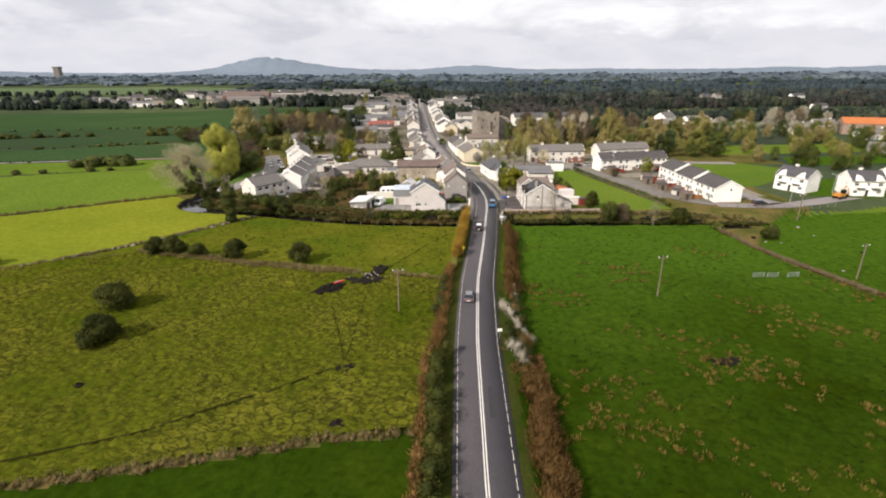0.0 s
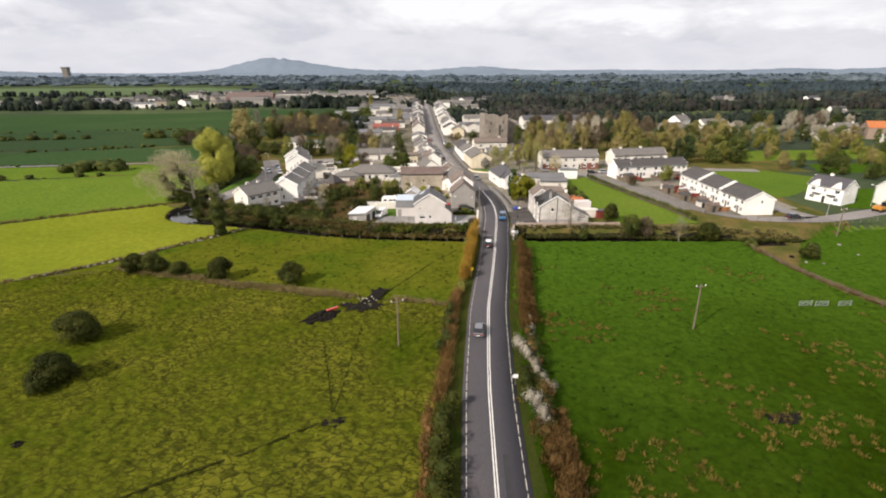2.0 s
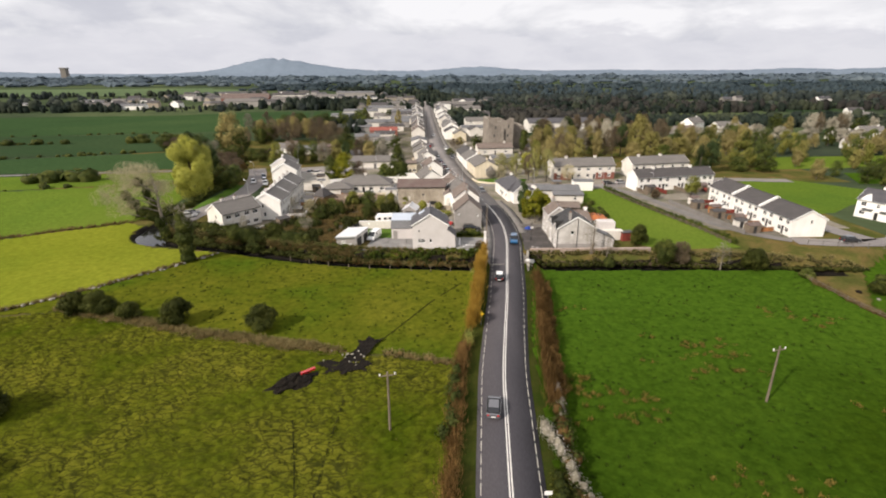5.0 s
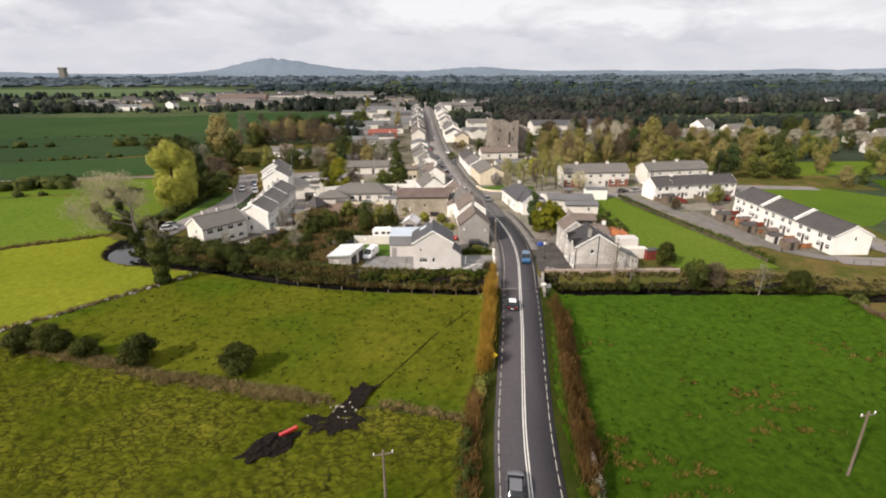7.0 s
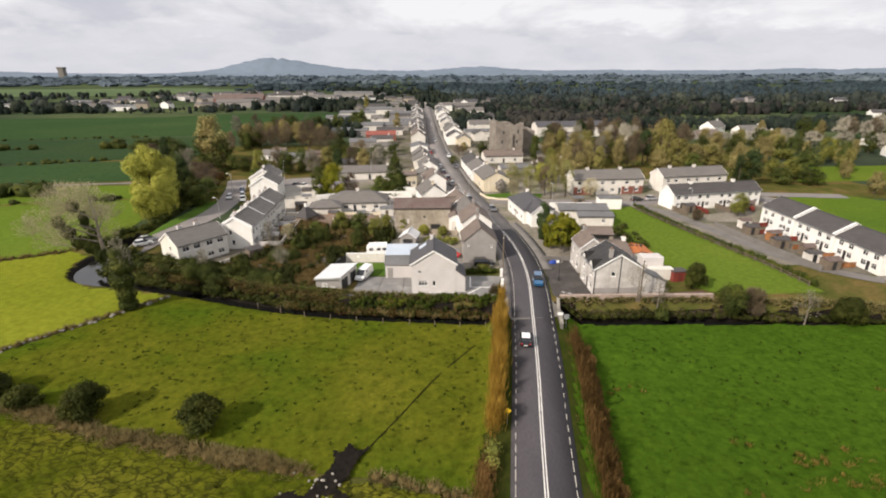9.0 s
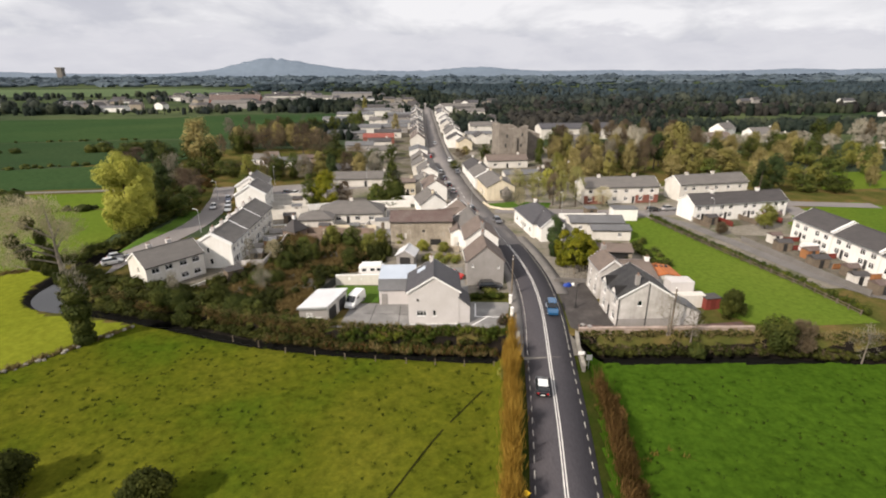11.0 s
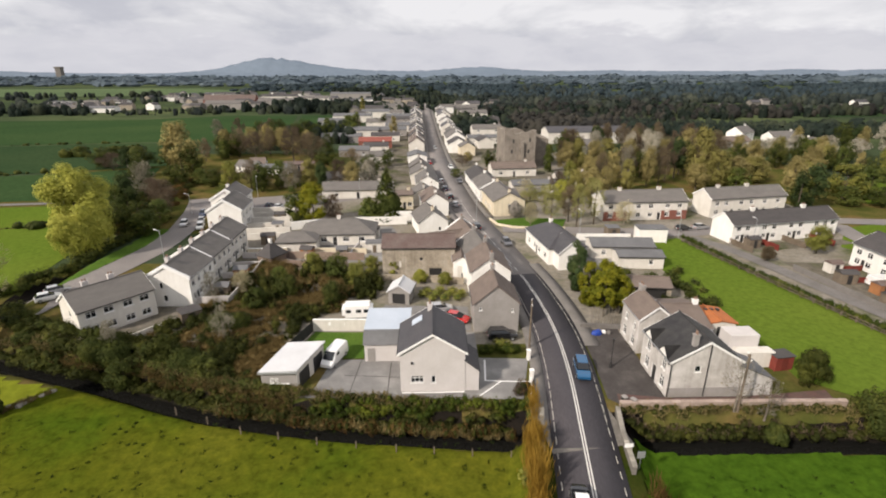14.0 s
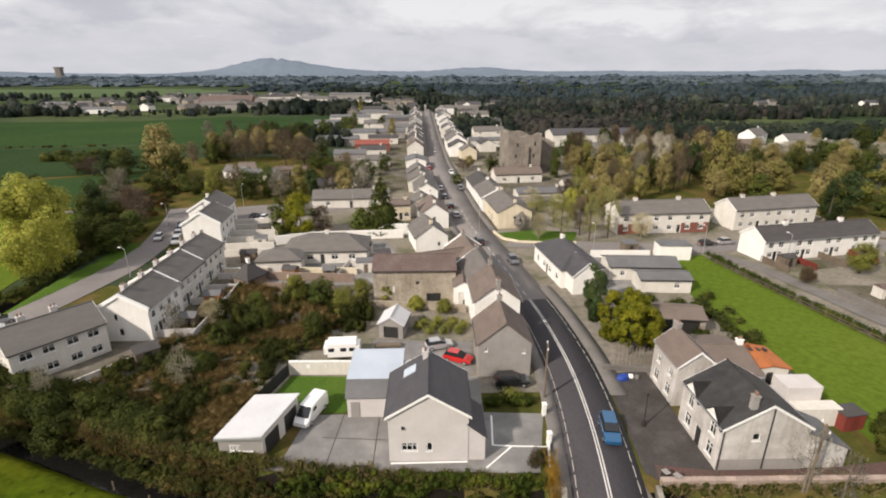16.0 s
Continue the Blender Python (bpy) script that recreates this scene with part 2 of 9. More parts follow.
M["beige"] = surf("grey_beige_render", (0.5416, 0.5128, 0.4998), (0.4840, 0.4552, 0.4388), 0.5, 9.0, 0.92, 0.12, streak=0.04, grainy=0.22)
M["cream"] = surf("cream_render", (0.68, 0.60, 0.46), (0.58, 0.51, 0.38), 0.4, 6.0, 0.92, 0.1, streak=0.25, grainy=0.25)
M["grey_wall"] = surf("grey_render", (0.30, 0.28, 0.265), (0.24, 0.225, 0.21), 0.5, 6.0, 0.92, 0.12, streak=0.08, grainy=0.3)
M["dirty_white"] = surf("stained_white_render", (0.5900, 0.5650, 0.5400), (0.3500, 0.3250, 0.3000), 0.3, 4.0, 0.92, 0.1, streak=0.28, grainy=0.35)
M["redbrick"] = surf("red_brick", (0.2160, 0.0855, 0.0630), (0.1728, 0.0720, 0.0540), 0.6, 9.0, 0.9, 0.2)
M["barn_stone"] = surf("rubble_stone", (0.33, 0.285, 0.225), (0.24, 0.205, 0.16), 0.5, 3.5, 0.95, 0.6, streak=0.3, third=(0.40, 0.36, 0.30))
M["old_stone"] = surf("grey_stone", (0.20, 0.185, 0.165), (0.135, 0.125, 0.110), 0.4, 3.0, 0.95, 0.6, streak=0.3)
M["tower_stone"] = surf("grey_tower_stone", (0.235, 0.205, 0.175), (0.160, 0.142, 0.122), 0.4, 3.0, 0.95, 0.6, streak=0.35, third=(0.29, 0.26, 0.22))
M["wall_pink"] = surf("pale_pink_render", (0.400, 0.315, 0.270), (0.300, 0.235, 0.200), 0.7, 5.0, 0.95, 0.4, obj=0.15)
M["brick_rubble"] = surf("pinkish_stone", (0.2430, 0.1761, 0.1458), (0.2004, 0.1580, 0.1215), 0.7, 5.0, 0.95, 0.5, obj=0.15)
M["stone"] = surf("wall_stone", (0.30, 0.275, 0.235), (0.20, 0.185, 0.155), 0.8, 6.0, 0.95, 0.5, obj=0.25)
M["slate"] = surf("dark_slate", (0.052, 0.050, 0.056), (0.072, 0.068, 0.072), 0.5, 9.0, 0.55, 0.25, stretch=(1, 1, 4))
M["slate_worn"] = surf("worn_slate", (0.0238, 0.0231, 0.0246), (0.0481, 0.0461, 0.0442), 0.8, 7.0, 0.6, 0.35)
M["tile_grey"] = surf("grey_roof_tile", (0.1170, 0.1076, 0.1014), (0.1482, 0.1373, 0.1264), 0.4, 8.0, 0.8, 0.3, stretch=(1, 1, 4), grainy=0.5)
M["tile_brown"] = surf("brown_roof_tile", (0.125, 0.098, 0.084), (0.165, 0.130, 0.110), 0.4, 8.0, 0.8, 0.3, stretch=(1, 1, 4), grainy=0.55)
M["tile_dark"] = surf("charcoal_roof_tile", (0.0525, 0.0480, 0.0480), (0.0690, 0.0630, 0.0615), 0.4, 8.0, 0.75, 0.3, stretch=(1, 1, 4), grainy=0.5)
M["rust_roof"] = surf("maroon_sheet_roof", (0.105, 0.070, 0.062), (0.135, 0.105, 0.092), 0.5, 4.0, 0.7, 0.2)
M["red_roof"] = surf("red_sheet_roof", (0.26, 0.075, 0.055), (0.20, 0.065, 0.05), 0.4, 4.0, 0.8, 0.1)
M["rust"] = surf("rusty_sheet", (0.4212, 0.1387, 0.0444), (0.3159, 0.1110, 0.0407), 0.7, 5.0, 0.85, 0.2)
M["sheet_blue"] = surf("pale_blue_sheet", (0.46, 0.51, 0.58), (0.40, 0.45, 0.52), 0.3, 4.0, 0.5, 0.08, grainy=0.2)
M["sheet_white"] = surf("white_sheet_roof", (0.6068, 0.6068, 0.6150), (0.5248, 0.5248, 0.5330), 0.4, 4.0, 0.5, 0.05, grainy=0.2)
M["sheet_grey"] = surf("grey_sheet_roof", (0.1417, 0.1417, 0.1456), (0.1102, 0.1102, 0.1141), 0.5, 4.0, 0.85, 0.1, grainy=0.4)
M["trim"] = plain("white_trim", (0.78, 0.77, 0.75), 0.5)
M["dark"] = plain("dark_trim", (0.025, 0.024, 0.024), 0.5)
M["grey_metal"] = plain("galvanised_steel", (0.42, 0.43, 0.44), 0.45, 0.6)
M["glass"] = plain("window_glass", (0.015, 0.017, 0.02), 0.06, 0, 0.6)
M["wood"] = surf("weathered_wood", (0.17, 0.135, 0.10), (0.12, 0.095, 0.07), 0.8, 8.0, 0.9, 0.3)
M["red_wood"] = surf("red_stained_timber", (0.1800, 0.0350, 0.0240), (0.1440, 0.0315, 0.0240), 0.8, 6.0, 0.75, 0.2, obj=0.2)
M["orange_wood"] = surf("orange_stained_timber", (0.3150, 0.1425, 0.0560), (0.2550, 0.1125, 0.0480), 0.8, 6.0, 0.75, 0.2, obj=0.2)
M["black_fence"] = surf("black_boards", (0.020, 0.020, 0.021), (0.032, 0.031, 0.031), 0.8, 5.0, 0.7, 0.2)
M["bark"] = surf("bark", (0.105, 0.085, 0.062), (0.065, 0.052, 0.040), 1.2, 6.0, 0.95, 0.5)
M["bark_pale"] = surf("pale_bark", (0.20, 0.175, 0.14), (0.13, 0.11, 0.09), 1.2, 6.0, 0.95, 0.5)
M["clay"] = surf("clay_pot", (0.2475, 0.1560, 0.1125), (0.1980, 0.1300, 0.0975), 2.0, 8.0, 0.9)
# Air haze is mixed into the hills' blue-grey base colour.
M["backdrop_hill"] = surf("haze_tinted_hill", (0.150, 0.185, 0.230), (0.140, 0.174, 0.216), 0.002, 0.02, 1.0, spec=0.0, grainy=0.3)
M["leaf_dark"] = leafy("dark_leaves", (0.0502, 0.0643, 0.0159), (0.1157, 0.1205, 0.0260))
M["bramble"] = leafy("dark_bramble_leaves", (0.0330, 0.0388, 0.0096), (0.0866, 0.0886, 0.0184))
M["leaf_thorn"] = leafy("hawthorn_leaves", (0.0430, 0.0510, 0.0115), (0.0880, 0.0930, 0.0190))
M["leaf_green"] = leafy("green_leaves", (0.0827, 0.1081, 0.0265), (0.1800, 0.1828, 0.0414))
M["leaf_bright"] = leafy("spring_leaves", (0.1782, 0.1868, 0.0416), (0.3029, 0.2738, 0.0664))
M["leaf_yellow"] = leafy("golden_spring_leaves", (0.3162, 0.3222, 0.0612), (0.4709, 0.4456, 0.0952))
M["leaf_amber"] = leafy("amber_willow_twigs", (0.270, 0.165, 0.028), (0.370, 0.235, 0.045))
M["leaf_cypress"] = leafy("golden_cypress", (0.1503, 0.1612, 0.0154), (0.3455, 0.3055, 0.0247))
M["leaf_conifer"] = leafy("conifer_needles", (0.0469, 0.0707, 0.0263), (0.0974, 0.1211, 0.0385))
M["leaf_spruce"] = leafy("spruce_needles", (0.0707, 0.0893, 0.0223), (0.1512, 0.1598, 0.0389))
M["twig_brown"] = leafy("brown_twigs", (0.1618, 0.1250, 0.0781), (0.2584, 0.2044, 0.1307))
M["twig_grey"] = leafy("grey_twigs", (0.2042, 0.1854, 0.1406), (0.3150, 0.2915, 0.2239))
M["twig_red"] = leafy("reddish_twigs", (0.1095, 0.0813, 0.0567), (0.1691, 0.1316, 0.0891))
M["twig_spring"] = leafy("feathery_spring_twigs", (0.250, 0.245, 0.080), (0.420, 0.390, 0.165))
M["blossom"] = leafy("white_blossom", (0.3150, 0.2850, 0.2475), (0.4960, 0.4640, 0.4240))
M["pale_tree"] = leafy("pale_catkins", (0.4290, 0.3835, 0.2438), (0.5980, 0.5330, 0.3562))
M["leaf_olive"] = leafy("olive_gold_leaves", (0.2206, 0.2017, 0.0623), (0.3415, 0.2983, 0.0996))
# Maroon paving, darkened in the colour for the shade on the terrace.
M["terrace_paving"] = surf("shaded_maroon_paving", (0.115, 0.062, 0.055), (0.085, 0.06, 0.05), 0.8, 5.0, 0.95, 0.3)
M["hedge_brown"] = leafy("brown_hedge_twigs", (0.1230, 0.0731, 0.0262), (0.2459, 0.1447, 0.0533))
M["leaf_tan"] = leafy("tan_buds", (0.2564, 0.2164, 0.0870), (0.4209, 0.3453, 0.1430))
M["leaf_ash"] = leafy("grey_blossom", (0.3670, 0.3364, 0.2629), (0.5260, 0.4892, 0.4036))
M["dry_grass"] = leafy("dry_grass", (0.1947, 0.1568, 0.0680), (0.2850, 0.2327, 0.1105))
M["grass_dark"] = leafy("dark_grass_blades", (0.020, 0.036, 0.003), (0.045, 0.066, 0.006))
M["grass_olive"] = leafy("olive_grass_blades", (0.062, 0.068, 0.008), (0.102, 0.100, 0.014))
M["leaf_roadside"] = leafy("roadside_hedge_leaves", (0.042, 0.050, 0.010), (0.145, 0.145, 0.026), big_scale=0.9)
M["leaf_hedge"] = leafy("clipped_hedge_leaves", (0.042, 0.062, 0.010), (0.150, 0.165, 0.020))
M["rush"] = leafy("dry_rushes", (0.165, 0.118, 0.026), (0.265, 0.190, 0.048))
M["bracken"] = leafy("dead_bracken", (0.1461, 0.1043, 0.0404), (0.2210, 0.1626, 0.0707))
# Far-wood leaf colours with cloud shade and, further off, haze put in.
M["wood_far"] = leafy("far_woods", (0.0215, 0.0310, 0.0240), (0.0760, 0.0860, 0.0500), big_scale=0.030, speck=0.22)
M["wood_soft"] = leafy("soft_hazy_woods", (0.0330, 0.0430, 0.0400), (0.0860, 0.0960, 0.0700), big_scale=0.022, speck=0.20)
M["wood_far_brown"] = leafy("far_bare_woods", (0.0360, 0.0350, 0.0320), (0.0760, 0.0700, 0.0560), big_scale=0.028, speck=0.22)
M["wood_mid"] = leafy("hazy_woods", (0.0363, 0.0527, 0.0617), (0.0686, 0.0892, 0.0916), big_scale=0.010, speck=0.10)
M["wood_horizon"] = leafy("haze_blue_woods", (0.088, 0.115, 0.138), (0.135, 0.165, 0.180), big_scale=0.004, speck=0.10)


# ---- building helpers ----
def mesh_np(name, verts, faces, mats, smooth=False):
    """A mesh from arrays of corners and of equal-sided faces."""
    verts, faces = np.asarray(verts, dtype=np.float32), np.asarray(faces, dtype=np.int32)
    me = bpy.data.meshes.new(name)
    k = faces.shape[1]
    me.vertices.add(len(verts))
    me.vertices.foreach_set("co", verts.ravel())
    me.loops.add(faces.size)
    me.loops.foreach_set("vertex_index", faces.ravel())
    me.polygons.add(len(faces))
    me.polygons.foreach_set("loop_start", np.arange(0, faces.size, k, dtype=np.int32))
    me.update(calc_edges=True)
    me.validate()
    for m in mats if isinstance(mats, (list, tuple)) else [mats]:
        me.materials.append(m)
    if smooth:
        me.polygons.foreach_set("use_smooth", np.ones(len(faces), dtype=bool))
    return me


def part(name, bm, material, parent=None, label="", smooth=False):
    """Links a bmesh as one mesh object under a thing or a part."""
    me = bpy.data.meshes.new(name)
    bm.normal_update()
    bm.to_mesh(me)
    bm.free()
    me.materials.append(material)
    if smooth:
        for p in me.polygons:
            p.use_smooth = True
    ob = new(name, me)
    ob.parent = parent
    if label:
        ob["label"] = label
    return ob


def box(bm, x0, x1, y0, y1, z0, z1):
    v = [bm.verts.new((x, y, z)) for z in (z0, z1) for x, y in ((x0, y0), (x1, y0), (x1, y1), (x0, y1))]
    for f in ((3, 2, 1, 0), (4, 5, 6, 7), (0, 1, 5, 4), (1, 2, 6, 5), (2, 3, 7, 6), (3, 0, 4, 7)):
        bm.faces.new([v[i] for i in f])
    return v


def boxes(*rows):
    bm = bmesh.new()
    for r in rows:
        box(bm, *r)
    return bm


def soft_box(x0, x1, y0, y1, z0, z1, r=0.02, seg=1):
    bm = boxes((x0, x1, y0, y1, z0, z1))
    bmesh.ops.bevel(bm, geom=bm.edges[:], offset=r, segments=seg, affect="EDGES")
    return bm


def tube(bm, pts, radii, n=6):
    """A tapered tube along points."""
    rings = []
    for i, p in enumerate(pts):
        p = Vector(p)
        d = (Vector(pts[min(i + 1, len(pts) - 1)]) - Vector(pts[max(i - 1, 0)])).normalized()
        a = d.orthogonal().normalized()
        b = d.cross(a)
        rings.append([bm.verts.new(p + (a * math.cos(2 * math.pi * k / n) + b * math.sin(2 * math.pi * k / n)) * radii[i]) for k in range(n)])
    for r0, r1 in zip(rings, rings[1:]):
        for k in range(n):
            bm.faces.new((r0[k], r0[(k + 1) % n], r1[(k + 1) % n], r1[k]))
    bm.faces.new(rings[0][::-1])
    bm.faces.new(rings[-1])
    return bm


def thing(name, x, y, z=0.0, rot=0.0, label="", category="", group="", kind=""):
    ob = new(name)
    ob.empty_display_size = 0.3
    ob.matrix_basis = pose(x, y, z + float(ground_z(x, y)), 0, 0, rot)
    return tagged(ob, label, category, group, kind)


def inside(poly, x, y):
    """Which of the points lie in the polygon."""
    r = np.zeros(np.shape(x), dtype=bool)
    for (ax, ay), (bx, by) in zip(poly, poly[1:] + poly[:1]):
        if ay != by:
            r ^= ((ay > y) != (by > y)) & (x < (bx - ax) * (y - ay) / (by - ay) + ax)
    return r


def dense(pts, step):
    """Points at even steps along a polyline, smoothed at its corners."""
    p = np.array(pts, dtype=float)
    seg = np.r_[0, np.cumsum(np.hypot(*np.diff(p[:, :2], axis=0).T))]
    s = np.linspace(0, seg[-1], max(2, int(seg[-1] / step) + 1))
    q = np.stack([np.interp(s, seg, p[:, i]) for i in range(p.shape[1])], 1)
    w = max(1, int(4.0 / step))
    if len(q) > 4 * w:
        pad = np.r_[np.repeat(q[:1], w, 0), q, np.repeat(q[-1:], w, 0)]
        sm = np.stack([np.convolve(pad[:, i], np.ones(2 * w + 1) / (2 * w + 1), "valid") for i in range(p.shape[1])], 1)
        sm[0], sm[-1] = q[0], q[-1]
        q = sm
    return q


def offset(line, d):
    """The line moved d to its right."""
    g = np.gradient(line[:, :2], axis=0)
    g /= np.linalg.norm(g, axis=1)[:, None]
    out = line.copy()
    out[:, 0] += g[:, 1] * d
    out[:, 1] -= g[:, 0] * d
    return out


def ribbon(name, line, d0, d1, z, mat, thick=0.0):
    a, b = offset(line, d0), offset(line, d1)
    n = len(line)
    v = np.concatenate([np.c_[a[:, :2], z + ground_z(a[:, 0], a[:, 1])], np.c_[b[:, :2], z + ground_z(b[:, 0], b[:, 1])]])
    i = np.arange(n - 1)
    f = np.stack([i, i + n, i + n + 1, i + 1], 1)
    if thick:
        v = np.concatenate([v, v - (0, 0, thick)])
        f = np.concatenate([f, np.stack([i, i + 1, i + 1 + 2 * n, i + 2 * n], 1), np.stack([i + n, i + 3 * n, i + 1 + 3 * n, i + 1 + n], 1)])
    return new(name, mesh_np(name, v, f, mat))


def sheet(name, poly, z, mat, label="", kind="structure"):
    """A flat piece of ground with a polygon outline."""
    bm = bmesh.new()
    vs = [bm.verts.new((x, y, z)) for x, y in poly]
    for tri in tessellate_polygon([[Vector((x, y, 0)) for x, y in poly]]):
        f = bm.faces.new([vs[i] for i in tri])
        f.normal_update()
        if f.normal.z < 0:
            f.normal_flip()
    return tagged(part(name, bm, mat), label, "", "", kind)


RNG = np.random.default_rng(7)


def sprays(centres, size, flat=0.0, rng=RNG, aspect=0.6, out=None):
    """Leaf sprays, a bent diamond each, at the centres, turned at random; flat lays them level."""
    n = len(centres)
    s = np.asarray(size) * rng.uniform(0.6, 1.35, n)
    nrm = rng.normal(size=(n, 3))
    nrm[:, 2] = np.abs(nrm[:, 2]) + flat
    if out is not None:
        nrm = nrm * 0.55 + out * 2.2
    nrm /= np.linalg.norm(nrm, axis=1)[:, None]
    a = np.cross(nrm, rng.normal(size=(n, 3)))
    a /= np.linalg.norm(a, axis=1)[:, None]
    b = np.cross(nrm, a)
    s = s[:, None]
    v = np.stack([centres - a * s, centres + b * s * aspect + nrm * s * 0.15, centres + a * s, centres - b * s * aspect + nrm * s * 0.15], 1).reshape(-1, 3)
    return v, np.arange(4 * n).reshape(n, 4)


def twigs(centres, size, out, rng):
    """Sheaves of fine twigs: narrow blades that point up and outwards."""
    n = len(centres)
    a = out * 0.8 + np.array((0, 0, 0.75)) + rng.normal(size=(n, 3)) * 0.35
    a /= np.linalg.norm(a, axis=1)[:, None]
    b = np.cross(a, rng.normal(size=(n, 3)))
    b /= np.linalg.norm(b, axis=1)[:, None]
    s = (size * rng.uniform(0.5, 1.3, n))[:, None]
    v = np.stack([centres - a * s * 0.6, centres + b * s * 0.10, centres + a * s, centres - b * s * 0.10], 1).reshape(-1, 3)
    return v, np.arange(4 * n).reshape(n, 4)


def lumps(n, clumps, rng=RNG):
    """n points in the outer part of a set of clumps (x, y, z, rx, ry, rz)."""
    c = np.asarray(clumps, dtype=float)
    w = c[:, 3] * c[:, 4]
    k = rng.choice(len(c), n, p=w / w.sum())
    d = rng.normal(size=(n, 3))
    d /= np.linalg.norm(d, axis=1)[:, None]
    r = rng.uniform(0.25, 1.0, n) ** 0.45
    return c[k, :3] + d * r[:, None] * c[k, 3:6], d


def crown_clumps(shape, h, r, base, rng):
    """Clumps of a crown: round, cone, column, willow, spread."""
    out = []
    if shape == "cone":
        for i in range(110):
            t = rng.uniform(0, 1) ** 1.15
            rr = r * (1 - t) ** 0.8 * rng.uniform(0.35, 0.85)
            a = rng.uniform(0, 6.28)
            out.append((rr * math.cos(a), rr * math.sin(a), base + (h - base) * t, 0.34 * r * (1.15 - t), 0.34 * r * (1.15 - t), 0.07 * h))
        out.append((0, 0, h * 0.93, 0.12 * r, 0.12 * r, 0.08 * h))
    elif shape == "column":
        for i in range(20):
            t = rng.uniform(0, 1)
            a = rng.uniform(0, 6.28)
            rr = r * 0.5 * math.sin(math.pi * (0.12 + 0.80 * t))
            out.append((rr * math.cos(a), rr * math.sin(a), base + (h - base) * t * 0.93, 0.42 * r, 0.42 * r, 0.09 * h))
    else:
        for i in range(64):
            a = rng.uniform(0, 6.28)
            t = rng.uniform(0.0, 1.0)
            prof = math.sin(math.pi * (0.20 + 0.68 * t)) if shape != "willow" else min(1.0, 1.25 - 0.75 * t) * (0.86 + 0.14 * math.sin(3 * a))
            rr = r * prof * math.sqrt(rng.uniform(0.05, 0.80)) * (0.85 + 0.15 * math.sin(2 * a + 7 * r))
            k = rng.uniform(0.15, 0.27) * r
            kz = k * (0.8 if shape == "spread" else 1.1 if shape != "willow" else 1.6)
            out.append((rr * math.cos(a), rr * math.sin(a), base + (h - base - k) * t + k * 0.25, k, k, kz))
    return out


def tree(name, x, y, h, r, leaf, n=1500, leaf_size=0.45, shape="round", base=0.25, bark="bark", seed=1, label="", category="tree", trunk_r=None, group="", lean=0.0, shift=(0.0, 0.0)):
    """A tree: tapered trunk with limbs, and a crown of many leaf sprays with an uneven outline."""
    rng = np.random.default_rng(seed)
    ob = thing(name, x, y, 0, 0, label, category, group)
    tr = trunk_r or 0.018 * h
    cl = [(c[0] + shift[0], c[1] + shift[1], *c[2:]) for c in crown_clumps(shape, h, r, base * h, rng)]
    bm = bmesh.new()
    top = h * (0.92 if shape in ("cone", "column") else 0.72)
    tube(bm, [(lean * t * h + 0.15 * tr * math.sin(7 * t), 0.2 * tr * math.cos(5 * t), -0.1 + top * t) for t in (0, 0.2, 0.45, 0.7, 1)], [tr * 1.25, tr, tr * 0.8, tr * 0.5, tr * 0.15], 7)
    for c in cl[:9 if shape not in ("cone", "column") else 0]:
        z0 = max(base * h * 0.8, min(top * 0.85, c[2] - 0.35 * math.hypot(c[0], c[1])))
        p0 = Vector((lean * z0 / top * h, 0, z0))
        p1 = Vector(c[:3])
        mid = p0.lerp(p1, 0.55) + Vector((0, 0, 0.08 * h * rng.uniform(-0.2, 1)))
        tube(bm, [p0, mid, p1], [tr * 0.38, tr * 0.22, tr * 0.06], 5)
    part("trunk", bm, M[bark], ob)
    pos, out = lumps(n, cl, rng)
    mid = pos - np.array((*shift, base * h + (h - base * h) * 0.42))
    mid /= np.linalg.norm(mid, axis=1)[:, None] + 1e-6
    if leaf.startswith("twig") or leaf == "pale_tree":
        v, f = twigs(pos, leaf_size * 2.1, mid, rng)
    else:
        v, f = sprays(pos, leaf_size, 0.3, rng, 0.6, out * 0.45 + mid * 0.55)
    c = new("crown", mesh_np("crown", v, f, M[leaf]))
    c.parent = ob
    return ob


